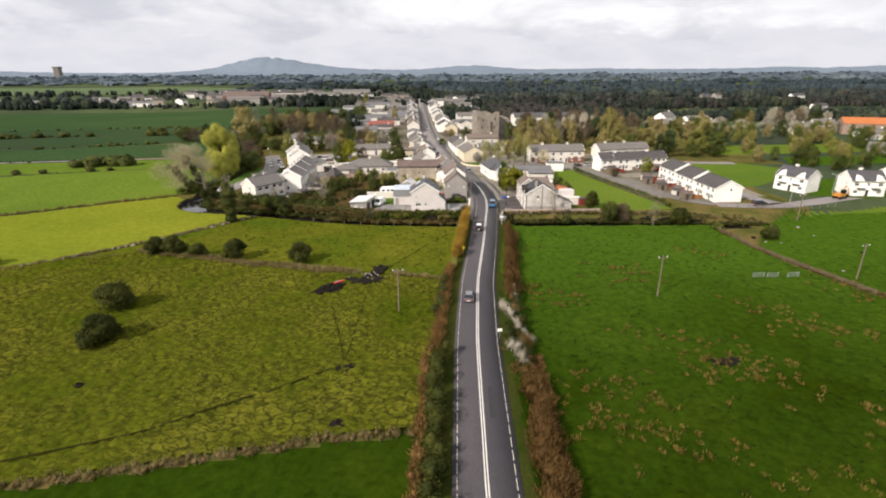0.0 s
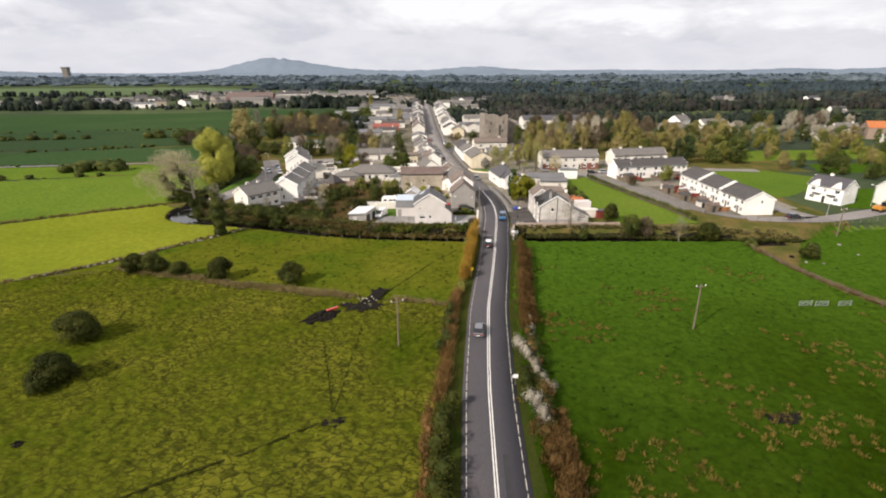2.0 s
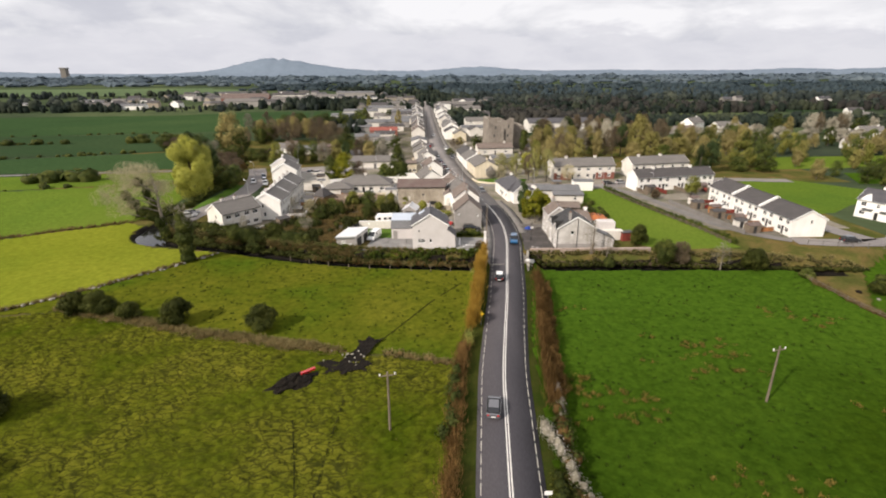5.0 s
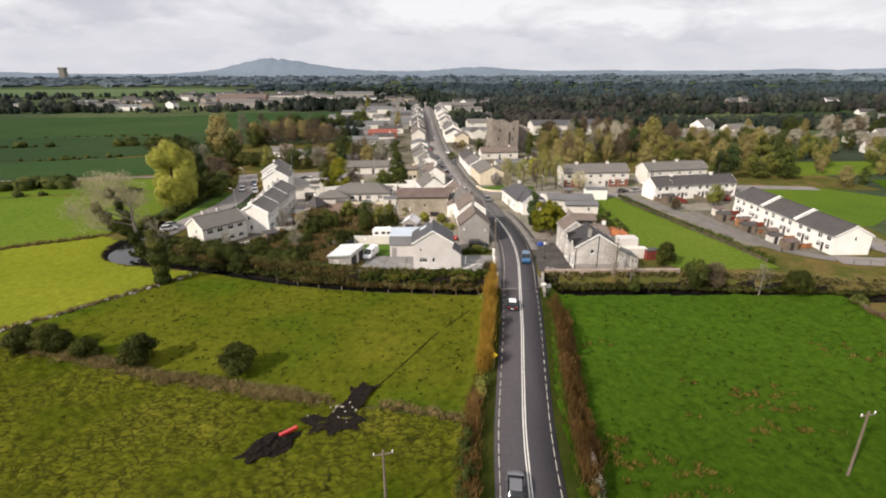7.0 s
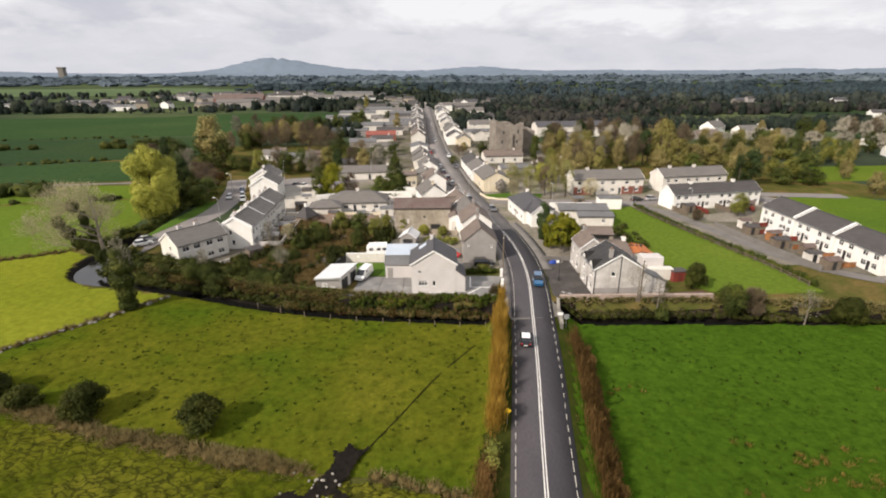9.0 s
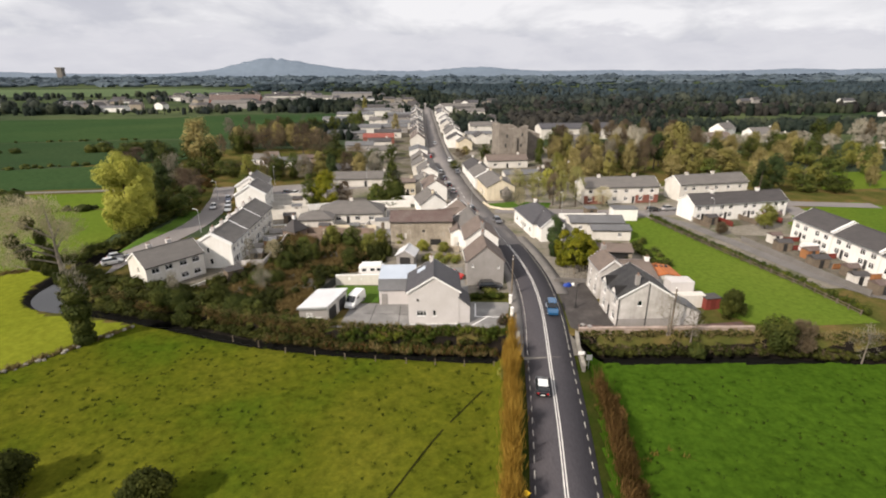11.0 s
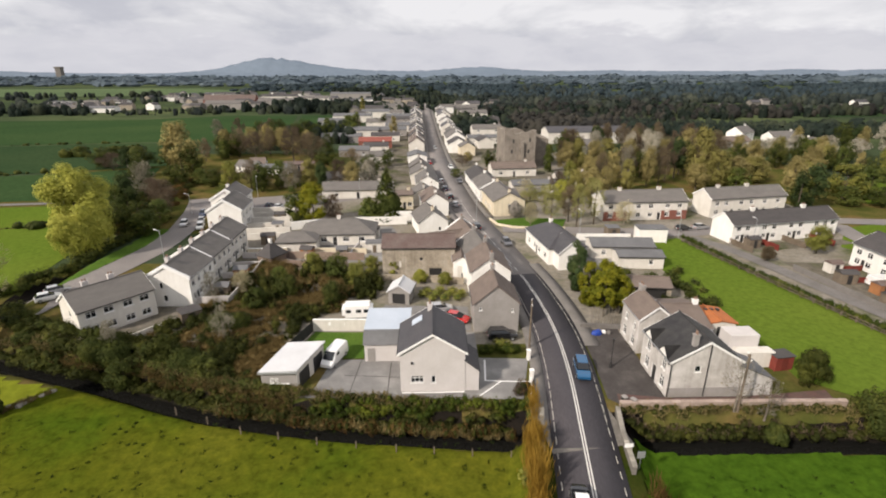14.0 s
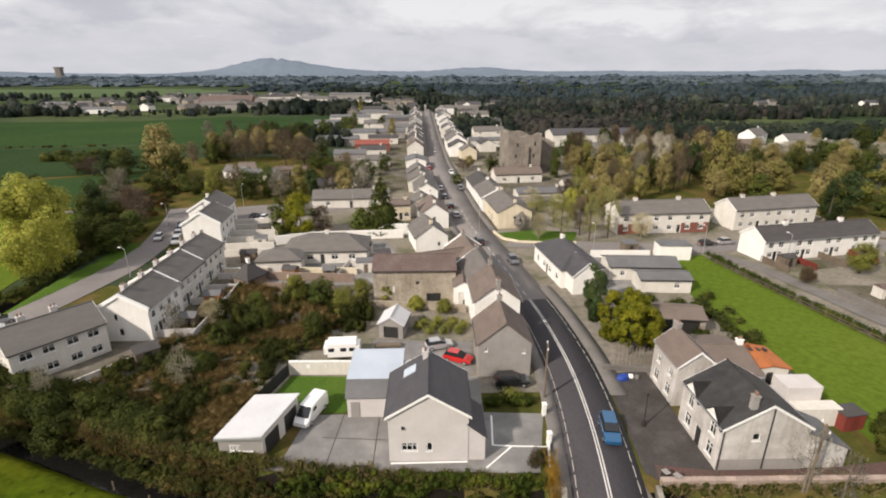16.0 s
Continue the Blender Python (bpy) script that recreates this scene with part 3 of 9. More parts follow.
def shrub_mass(name, rows, leaf, per_m3=14, leaf_size=0.28, label="", category="hedge", kind="", core=None, seed=3, group=""):
    """Bushes and hedges: a dark woody heart with leaf sprays all over it. Rows of (x, y, z, rx, ry, rz)."""
    rng = np.random.default_rng(seed)
    rows = np.array(rows, dtype=float)
    rows[:, 2] += ground_z(rows[:, 0], rows[:, 1])
    vol = rows[:, 3] * rows[:, 4] + rows[:, 3] * rows[:, 5]
    twiggy = leaf in ("hedge_brown", "bracken", "dry_grass", "rush", "twig_brown", "twig_red", "twig_grey")
    n = int(per_m3 * vol.sum() * (3.0 if twiggy else 1.5))
    pts, out = lumps(n, rows, rng)
    keep = pts[:, 2] > ground_z(pts[:, 0], pts[:, 1]) + 0.02
    if twiggy:
        v, f = twigs(pts[keep], leaf_size * 2.0, out[keep] * 0.6 + np.array((0, 0, 0.5)), rng)
    else:
        v, f = sprays(pts[keep], leaf_size * 0.76, 0.2, rng, 0.6, out[keep])
    g = np.array([(x, y, z) for x in (-1, 0, 1) for y in (-1, 0, 1) for z in (-1, 0, 1) if (x, y, z) != (0, 0, 0)], dtype=float)
    idx = {tuple(q.astype(int)): i for i, q in enumerate(g)}
    quads = []
    for ax in range(3):
        for sg in (-1, 1):
            for i in (-1, 0):
                for j in (-1, 0):
                    q = []
                    for di, dj in ((0, 0), (1, 0), (1, 1), (0, 1)):
                        e = [0, 0, 0]
                        e[ax], e[(ax + 1) % 3], e[(ax + 2) % 3] = sg, i + di, j + dj
                        q.append(idx[tuple(e)])
                    quads.append(q if sg > 0 else q[::-1])
    g /= np.linalg.norm(g, axis=1)[:, None]
    hv = (rows[:, None, :3] + g[None] * rows[:, None, 3:6] * rng.uniform(0.42, 0.66, (len(rows), len(g), 1))).reshape(-1, 3)
    hf = (np.array(quads)[None] + 26 * np.arange(len(rows))[:, None, None]).reshape(-1, 4)
    me = mesh_np(name, np.r_[v, hv], np.r_[f, hf + len(v)], [M[leaf], M[core or "leaf_dark"]])
    mi = np.zeros(len(me.polygons), dtype=np.int32)
    mi[len(f):] = 1
    me.polygons.foreach_set("material_index", mi)
    return tagged(new(name, me), label, category, group, kind)


def wands(name, pts, width, height, per_m, leaf, label, seed, lean=0.12, w=0.035, category="hedge"):
    """A hedge of upright rods and fine twigs along a line, uneven in height."""
    r = np.random.default_rng(seed)
    line = dense(pts, 0.25)
    n = int(per_m * len(line) * 0.25)
    k = r.integers(0, len(line), n)
    wave = 0.75 + 0.3 * np.sin(line[k, 1] * 0.9 + seed) * np.sin(line[k, 1] * 0.37) + 0.1 * r.normal(size=n)
    a = r.uniform(0, 6.28, n)
    root = np.c_[line[k, 0] + r.normal(size=n) * width * 0.3, line[k, 1] + r.normal(size=n) * 0.3, np.zeros(n)]
    z0 = r.uniform(0, 0.55, n) * height * wave
    hh = height * wave * r.uniform(0.3, 0.55, n)
    root[:, 2] = z0 + ground_z(root[:, 0], root[:, 1])
    sway = np.c_[np.cos(a), np.sin(a), np.zeros(n)]
    root += sway * (z0 * lean)[:, None]
    tip = root + sway * (hh * lean * 2)[:, None] + np.c_[np.zeros(n), np.zeros(n), hh]
    b = r.uniform(0, 6.28, n)
    side = np.c_[np.cos(b), np.sin(b), np.zeros(n)] * w
    mid = (root + tip) / 2
    v = np.stack([root, mid + side, tip, mid - side], 1).reshape(-1, 3)
    return tagged(new(name, mesh_np(name, v, np.arange(4 * n).reshape(n, 4), M[leaf])), label, category)


def hedge_rows(pts, width, height, step=1.0, seed=1, jitter=0.35):
    """Clumps of a hedge along a line."""
    rng = np.random.default_rng(seed)
    line = dense(pts, step)
    out = []
    for x, y in line[:, :2]:
        hh = height * rng.uniform(1 - jitter, 1 + jitter * 0.6)
        w = width * rng.uniform(0.75, 1.2)
        out.append((x + rng.normal() * 0.15 * width, y + rng.normal() * 0.3, hh * 0.48, w / 2, max(step, w / 2), hh * 0.52))
    return out


# ---- ground, stream, fields, roads ----
CENTRE = [(2.3, -154.2), (3.5, -61.8), (4.1, -20.8), (4.7, 4.9), (5.2, 20.3), (5.7, 37.8), (6.2, 45), (6.8, 54.2), (7.7, 67.5), (10, 89.7), (12.1, 102.7), (14, 114), (16, 128.1), (17.8, 140), (18.5, 147), (18.9, 155), (18.6, 163), (18, 171), (17, 178), (15.8, 186), (14.3, 196), (12.4, 207), (10.5, 220), (8.9, 236), (6.7, 267), (3.4, 313), (1.2, 389), (-0.8, 489), (-2.8, 603), (-4.3, 742), (-6, 1000)]
STREAM = [(-71, 186), (-74, 172), (-75, 161.5), (-72, 154.8), (-66.5, 151.2), (-58, 149.4), (-45, 144.8), (-36, 141.2), (-28, 138.2), (-18, 135.9), (-10.5, 134.6), (5, 132.9), (13, 132.2), (22, 131.7), (34, 131.5), (48, 131.4), (64, 129.0), (92, 126.2)]
stream_line = dense([(x, y, 2.8 if x < -68 else 0.65) for x, y in STREAM], 0.8)


def ease(t):
    t = np.clip(t, 0.0, 1.0)
    return t * t * (3 - 2 * t)


FIELD_LEVEL = -2.4
BANK = [(-72, 161), (-66, 154), (-61, 151.6)] + [(x, y + 0.9) for x, y in STREAM if -59 < x < 80] + [(92, 128.4), (106, 133.6), (130, 141), (170, 151), (260, 162)]


def road_level(y):
    """The road climbs gently to the village."""
    return -1.0 * (1 - ease((np.asarray(y, dtype=float) - 95) / 40))


def ground_z(x, y):
    """Lie of the land: low fields, the road on its bank, and the village above the stream."""
    x, y = np.asarray(x, dtype=float), np.asarray(y, dtype=float)
    top = np.interp(x, [p[0] for p in BANK], [p[1] for p in BANK])
    village = ease((y - top) / 1.9)
    west = ease((y - 165) / 35)
    rise = np.where(x < -73, west, west + (village - west) * ease((x + 73) / 4))
    z = FIELD_LEVEL * (1 - np.maximum(rise, west))
    d = np.abs(x - np.interp(y, [p[1] for p in CENTRE], [p[0] for p in CENTRE]))
    w = (1 - ease((d - 4.7) / 3.6)) * (y < 138)
    return z * (1 - w) + road_level(y) * w


def channel(x, y):
    """Depth of the stream's bed below the meadow."""
    z = np.zeros_like(x)
    for i in range(0, len(stream_line), 400):
        s = stream_line[i:i + 400]
        d = np.hypot(x[:, None] - s[None, :, 0], y[:, None] - s[None, :, 1]) - s[None, :, 2]
        z = np.minimum(z, -1.5 * np.clip(1 - d.min(1) / 1.5, 0, 1))
    return z * np.clip((90 - x) / 8, 0, 1) * np.clip((184 - y) / 8, 0, 1)


E_ = 4900.0
gx = np.r_[-E_, -1500, np.arange(-402, -152, 12), np.arange(-152, -101, 4), np.arange(-100, 100, 0.75), np.arange(102, 162, 4), np.arange(164, 403, 12), 1500, E_]
gy = np.r_[-E_, -600, np.arange(-150, 106, 4), np.arange(107, 182, 0.75), np.arange(184, 333, 4), 600, 1500, E_]
X, Y = np.meshgrid(gx, gy)
cut_in = channel(X.ravel(), Y.ravel())
Z = ground_z(X.ravel(), Y.ravel()) + cut_in + np.where(cut_in == 0, 0.0, 0.08 * np.random.default_rng(2).normal(size=X.size))
gv = np.c_[X.ravel(), Y.ravel(), Z]
nx, ny = len(gx), len(gy)
ii = (np.arange(ny - 1)[:, None] * nx + np.arange(nx - 1)[None, :]).ravel()
gf = np.stack([ii, ii + 1, ii + nx + 1, ii + nx], 1)
ground_mesh = mesh_np("ground", gv, gf, [M["rough_ground"], M["far_ground"], M["mud"], M["village_ground"], M["verge"]])
mi = np.zeros(len(gf), dtype=np.int32)
far_off = (np.abs(gv[gf, 0]).max(1) > 110) | (gv[gf, 1].max(1) > 185) | (gv[gf, 1].min(1) < -120)
mi[far_off] = 1
mx_, my_ = gv[gf, 0].mean(1), gv[gf, 1].mean(1)
mi[(np.abs(mx_ - np.interp(my_, [q[1] for q in CENTRE], [q[0] for q in CENTRE])) < 10) & (my_ < 131)] = 4
mi[(mx_ > -150) & (mx_ < 150) & (my_ > 205) & (my_ < 345)] = 0
mi[(mx_ > -46) & (mx_ < 108) & (my_ > 150) & (my_ < 236)] = 3
mi[(mx_ > -34) & (mx_ < 62) & (my_ > 230) & (my_ < 345)] = 3
# Mud on the channel sides; its black also carries the bank's shade.
mi[cut_in[gf].min(1) < -0.55] = 2
ground_mesh.polygons.foreach_set("material_index", mi)
tagged(new("ground", ground_mesh), "rough green and brown open country", "ground", "", "structure")

water = ribbon("water", stream_line, -1, 1, 0.0, M["water"])
wv = np.concatenate([np.c_[offset(stream_line, -1)[:, :2]], np.c_[offset(stream_line, 1)[:, :2]]])
for k, (a, b) in enumerate(((-1, 0), (1, 1))):
    n = len(stream_line)
    g = np.gradient(stream_line[:, :2], axis=0)
    g /= np.linalg.norm(g, axis=1)[:, None]
    for i in range(n):
        w = (stream_line[i, 2] + 0.55) * a
        water.data.vertices[i + k * n].co = (stream_line[i, 0] + g[i, 1] * w, stream_line[i, 1] - g[i, 0] * w, FIELD_LEVEL - 0.85)
tagged(water, "dark still stream water between grassy banks", "stream", "", "structure")

centre = dense(CENTRE, 1.0)
cut = int(np.argmin(np.abs(centre[:, 1] - 176)))
road_near, road_far = centre[:cut + 1], centre[cut:]


def road_x(y, d=0.0):
    return float(np.interp(y, centre[:, 1], centre[:, 0])) + d


road = tagged(ribbon("road", road_near, -3.45, 3.45, 0.10, M["tarmac"], 0.25), "grey tarmac country road with worn markings", "road", "", "structure")
street = tagged(ribbon("street", road_far, -3.9, 3.9, 0.10, M["street"], 0.2), "pale grey village main street", "road", "", "structure")
for nm, d0, d1 in (("verge_west", -5.6, -3.45), ("verge_east", 3.45, 5.0)):
    tagged(ribbon(nm, centre[:int(np.argmin(np.abs(centre[:, 1] - 127)))], d0, d1, 0.06, M["verge"]), "grassy road verge", "verge", "", "structure")
tagged(ribbon("pavement_west", road_far[:480], -5.8, -3.9, 0.22, M["paving"], 0.3), "concrete footpath with kerb", "pavement", "", "structure")
tagged(ribbon("pavement_east", road_far[40:480], 3.9, 5.8, 0.22, M["paving"], 0.3), "concrete footpath with kerb", "pavement", "", "structure")
k0, k1 = [int(np.argmin(np.abs(centre[:, 1] - v))) for v in (131, 177)]
tagged(ribbon("pavement_roadside", centre[k0:k1], -5.0, -3.45, 0.16, M["paving"], 0.25), "narrow concrete footpath beside the road", "pavement", "", "structure")
tagged(ribbon("pavement_opposite", centre[k0 + 18:k1 + 5], 3.45, 5.6, 0.16, M["paving"], 0.25), "narrow concrete footpath beside the road", "pavement", "", "structure")

# field 1: tussocky pasture with real clumps; gap shade is also in the colour
def clump_field(name, poly, step, cell, amp, mat, label, seed, aniso=(1.0, 1.0), base=0.03, carve=False):
    p = np.array(poly)
    fx = np.arange(p[:, 0].min(), p[:, 0].max() + step, step)
    fy = np.arange(p[:, 1].min(), p[:, 1].max() + step, step)
    X, Y = np.meshgrid(fx, fy)
    x, y = X.ravel(), Y.ravel()
    rng = np.random.default_rng(seed)
    jit = rng.uniform(0, 1, (256, 256, 3))
    u, v = (x * 0.94 + y * 0.34) / (cell * aniso[0]), (y * 0.94 - x * 0.34) / (cell * aniso[1])
    d1, d2, hh = np.full(x.shape, 9.0), np.full(x.shape, 9.0), np.zeros(x.shape)
    iu, iv = np.floor(u).astype(int), np.floor(v).astype(int)
    for a in (-1, 0, 1):
        for b in (-1, 0, 1):
            j = jit[(iu + a) % 256, (iv + b) % 256]
            d = np.hypot(iu + a + j[:, 0] - u, iv + b + j[:, 1] - v)
            nearer = d < d1
            d2 = np.where(nearer, d1, np.minimum(d2, d))
            hh = np.where(nearer, j[:, 2], hh)
            d1 = np.where(nearer, d, d1)
    z = base + amp * np.clip((d2 - d1) * 3.2, 0, 1) ** 0.8 * (0.45 + 0.75 * hh)
    z += amp * 0.25 * np.sin(x * 0.31 + 1.3 * np.sin(y * 0.23)) * np.sin(y * 0.27) + amp * 0.25 + rng.normal(size=x.shape) * amp * 0.07
    z += channel(x, y) if carve else 0.0
    nx, ny = len(fx), len(fy)
    i = (np.arange(ny - 1)[:, None] * nx + np.arange(nx - 1)[None, :]).ravel()
    f = np.stack([i, i + 1, i + nx + 1, i + nx], 1)
    f = f[inside([tuple(q) for q in poly], x[f].mean(1), y[f].mean(1))]
    return tagged(new(name, mesh_np(name, np.c_[x, y, z + ground_z(x, y)], f, mat, True)), label, "field", "", "structure")


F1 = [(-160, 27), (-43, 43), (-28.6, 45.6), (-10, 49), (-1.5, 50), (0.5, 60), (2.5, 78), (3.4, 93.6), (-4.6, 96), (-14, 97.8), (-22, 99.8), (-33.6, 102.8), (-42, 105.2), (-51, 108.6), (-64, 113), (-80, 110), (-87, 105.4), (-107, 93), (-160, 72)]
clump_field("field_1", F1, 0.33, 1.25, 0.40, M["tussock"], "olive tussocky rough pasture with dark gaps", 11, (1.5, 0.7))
F2 = [(3.6, 94.6), (7, 108), (9.6, 122), (11.2, 132.4), (5, 132.9), (-10.5, 134.6), (-18, 135.9), (-28, 138.2), (-36, 141.2), (-45, 144.8), (-49.4, 146.2), (-56, 135), (-63, 126.6), (-70, 119.3), (-78, 112.2), (-64, 114), (-51, 109.8), (-42, 106.4), (-33.6, 104), (-22, 101), (-14, 98.8), (-4.6, 97)]
clump_field("field_2", F2, 0.6, 3.2, 0.10, M["olive"], "grazed olive green pasture", 12, carve=True)
F3 = [(10.1, 31.7), (127.7, 25.4), (83, 82.7), (78.7, 97.4), (76.6, 109.8), (76.6, 128), (49.5, 129), (21.9, 129.7), (19.1, 116.8), (15.4, 97.4), (14, 82.7), (12.2, 65.8)]
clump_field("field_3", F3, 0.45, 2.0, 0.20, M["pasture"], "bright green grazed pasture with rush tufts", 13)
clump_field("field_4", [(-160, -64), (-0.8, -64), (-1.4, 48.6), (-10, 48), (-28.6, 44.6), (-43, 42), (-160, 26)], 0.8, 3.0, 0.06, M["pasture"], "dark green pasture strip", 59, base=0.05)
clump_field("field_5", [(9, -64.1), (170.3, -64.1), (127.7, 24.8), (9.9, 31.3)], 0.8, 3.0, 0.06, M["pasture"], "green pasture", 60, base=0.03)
clump_field("field_lime", [(-50.5, 143.8), (-56.8, 135.8), (-63.8, 127.3), (-70.8, 120), (-78.8, 112.9), (-87, 107.2), (-107, 96), (-160, 78), (-234, 72), (-245, 116), (-160, 134), (-121.5, 148.5), (-99.5, 162), (-84.5, 169.2), (-79.5, 166), (-79, 160), (-76, 153.5), (-68, 148.2), (-60, 146.6)], 0.9, 3.0, 0.05, M["lime"], "sunlit lime green meadow", 111, base=0.04, carve=True)
clump_field("field_meadow", [(-80, 174), (-84, 171), (-99.5, 164), (-122, 150.5), (-160, 136), (-245, 118), (-420, 140), (-420, 160), (-230, 184), (-159, 197), (-122.5, 206), (-92, 211), (-79, 190)], 1.6, 3.0, 0.06, M["meadow"], "bright green meadow", 131, base=0.05)
sheet("field_strip", [(-420, 162), (-230, 186), (-159, 199), (-122.5, 208), (-92, 213), (-92, 234), (-125, 231), (-181, 225.5), (-300, 214), (-430, 200)], 0.06, M["meadow"], "narrow green field strip")
sheet("lane_far", [(-430, 202), (-300, 215), (-181, 226.5), (-140, 232), (-90, 237), (-90, 239.6), (-140, 234.6), (-181, 229.4), (-300, 218), (-430, 205.5)], 0.08, M["paving"], "pale lane between fields", "structure")
sheet("field_crop", [(-640, 190), (-430, 207), (-300, 220), (-181, 231.5), (-95, 242.5), (-112, 296), (-145, 283), (-200, 269), (-300, 250), (-640, 215)], 0.08, M["crop"], "even green crop field")
sheet("field_crop_dark", [(-640, 219), (-300, 254), (-200, 273), (-145, 287), (-112, 300), (-120, 372), (-172, 372), (-281, 352), (-720, 300)], 0.10, M["crop_dark"], "dark green crop field")
sheet("field_crop_wide", [(-740, 306), (-281, 356), (-172, 376), (-118, 380), (-98, 440), (-120, 556), (-175, 562), (-240, 522), (-390, 508), (-860, 500)], 0.12, M["crop"], "wide green crop field")
sheet("field_crop_strip", [(-118, 562), (-100, 470), (-70, 470), (-66, 560)], 0.14, M["crop"], "green field behind the trees")
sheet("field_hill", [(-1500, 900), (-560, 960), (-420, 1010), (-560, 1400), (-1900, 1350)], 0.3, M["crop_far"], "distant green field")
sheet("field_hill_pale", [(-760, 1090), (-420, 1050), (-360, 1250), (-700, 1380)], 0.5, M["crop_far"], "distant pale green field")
sheet("field_paddock", [(46.5, 194), (58.4, 197.5), (61.2, 182), (65.0, 164), (68.2, 150), (70.2, 136.5), (52, 135.5), (46.9, 140), (47.6, 152), (45.6, 165)], 0.05, M["meadow"], "bright mown green paddock")
sheet("field_estate_green", [(92, 190), (96, 182), (95, 161), (113, 164), (124, 172), (150, 186), (128, 212), (104, 204)], 0.05, M["meadow"], "mown estate green")
clump_field("field_east", [(78.7, 109.8), (80.9, 98.5), (85.1, 83.7), (133, 31.7), (255.4, 63.7), (244.8, 130.6), (159.6, 139.7), (114.9, 136.5), (102.2, 133.6), (91.5, 127.6)], 0.8, 3.0, 0.12, M["pasture"], "rough green field with rubble", 126, base=0.05)
clump_field("field_roadside_green", [(104, 134), (150, 146.5), (230, 158), (230, 129), (150, 138)], 0.8, 3.0, 0.05, M["meadow"], "green strip by the estate road", 77, base=0.07)
for i, (poly, mat) in enumerate((([(130, 228), (240, 236), (250, 262), (150, 258)], "meadow"), ([(150, 200), (230, 205), (250, 226), (160, 220)], "pasture"), ([(120, 150), (135, 145), (200, 155), (190, 178), (132, 172)], "pasture"), ([(250, 330), (420, 340), (430, 380), (260, 372)], "crop"), ([(330, 520), (560, 540), (560, 600), (320, 580)], "crop_dark"), ([(90, 700), (330, 700), (340, 780), (80, 800)], "crop_dark"))):
    sheet("field_small", poly, 0.06 + 0.02 * i, M[mat], "green garden or paddock")

# estate and yard surfaces
tagged(ribbon("road_estate_west", dense([(-67.2, 161.5), (-65.8, 171), (-63.4, 181.4), (-61.4, 193.7), (-62.4, 208), (-66.7, 226), (-71.5, 240)], 1.0), -3.3, 3.3, 0.12, M["street"]), "pale tarmac estate road", "road", "", "structure")
clump_field("lawn_estate_west", [(-69.0, 170), (-66.8, 182), (-64.6, 194.6), (-65.6, 208), (-69.5, 208), (-69.0, 196), (-70.2, 186), (-72.8, 174)], 0.5, 3.0, 0.05, M["lawn"], "green roadside lawn", 78, base=0.08)
for nm, pts, w in (("road_estate_east", [(18, 206), (40, 203.5), (62, 201), (80, 207), (104, 211), (130, 207)], 2.8), ("road_estate_back", [(103, 140), (99.5, 150), (99.5, 175), (101, 196), (104, 207)], 2.6), ("road_estate_south", [(85, 140.5), (95, 138.5), (106, 138.5), (130, 147), (170, 157), (230, 164)], 2.6)):
    tagged(ribbon(nm, dense(pts, 1.0), -w, w, 0.075 + 0.008 * w, M["street"]), "grey tarmac estate road", "road", "", "structure")
tagged(ribbon("path_estate", dense([(62, 197.5), (66.4, 189), (69.6, 175), (71.8, 164), (74.2, 153.5), (79.6, 144.5), (85, 141.0)], 1.0), -1.7, 1.7, 0.11, M["paving"]), "pale concrete path beside the paddock", "path", "", "structure")
sheet("yard_bungalow", [(-16.2, 137.6), (11.0, 136.6), (13.2, 145.6), (6.4, 146), (6.4, 153.2), (-3, 153.2), (-3, 146), (-13.6, 146), (-14.6, 139.8)], 0.07, M["concrete"], "grey concrete yard")
sheet("lawn_back", [(-17.7, 153.9), (-9.4, 153.5), (-9.4, 146.3), (-13.6, 146.3), (-14.4, 146.6), (-19.4, 147.6)], 0.085, M["lawn"], "small bright back lawn")
sheet("yard_behind", [(-9.0, 153.9), (6.0, 153.9), (6.0, 162), (-8, 163)], 0.06, M["concrete"], "cluttered grey yard")
sheet("forecourt", [(22.6, 153.5), (28.4, 153.8), (28.4, 137.2), (47, 136.0), (47, 134.9), (22.5, 135.0), (21.2, 136.5), (22.0, 145)], 0.07, M["yard_tar"], "grey forecourt before the white house")
sheet("yard_gardens", [(-36, 205), (-10, 209), (-7, 199), (-8, 184), (-30, 182), (-36, 190)], 0.06, M["concrete"], "cluttered back yards")
sheet("lawn_corner", [(16.5, 213.5), (18, 208.5), (24, 206.5), (33, 206), (36, 214), (25, 216)], 0.12, M["lawn"], "curved lawn at the street corner")
sheet("yard_east", [(24, 203), (47, 195), (47, 181), (31, 178), (24, 182)], 0.06, M["concrete"], "grey yard between sheds")
sheet("carpark_west", [(-53, 196), (-46, 204), (-44, 225), (-20, 240), (-20, 252), (-60, 240)], 0.065, M["street"], "grey parking area")

sheet("yards_west", [(-6.0, 262), (-14, 262), (-22, 300), (-36, 318), (-40, 420), (-32, 530), (-9, 530), (-7, 400), (-5.5, 330)], 0.10, M["back_yard"], "grey and brown back yards of the street")
sheet("yards_east", [(9.5, 318), (26, 318), (34, 345), (40, 470), (36, 570), (5.0, 570), (6.5, 400)], 0.10, M["back_yard"], "grey and brown back yards of the street")
sheet("yards_corner", [(20, 231), (52, 240), (56, 264), (40, 284), (14, 284), (13, 262)], 0.09, M["back_yard"], "grey and brown gardens behind the corner row")

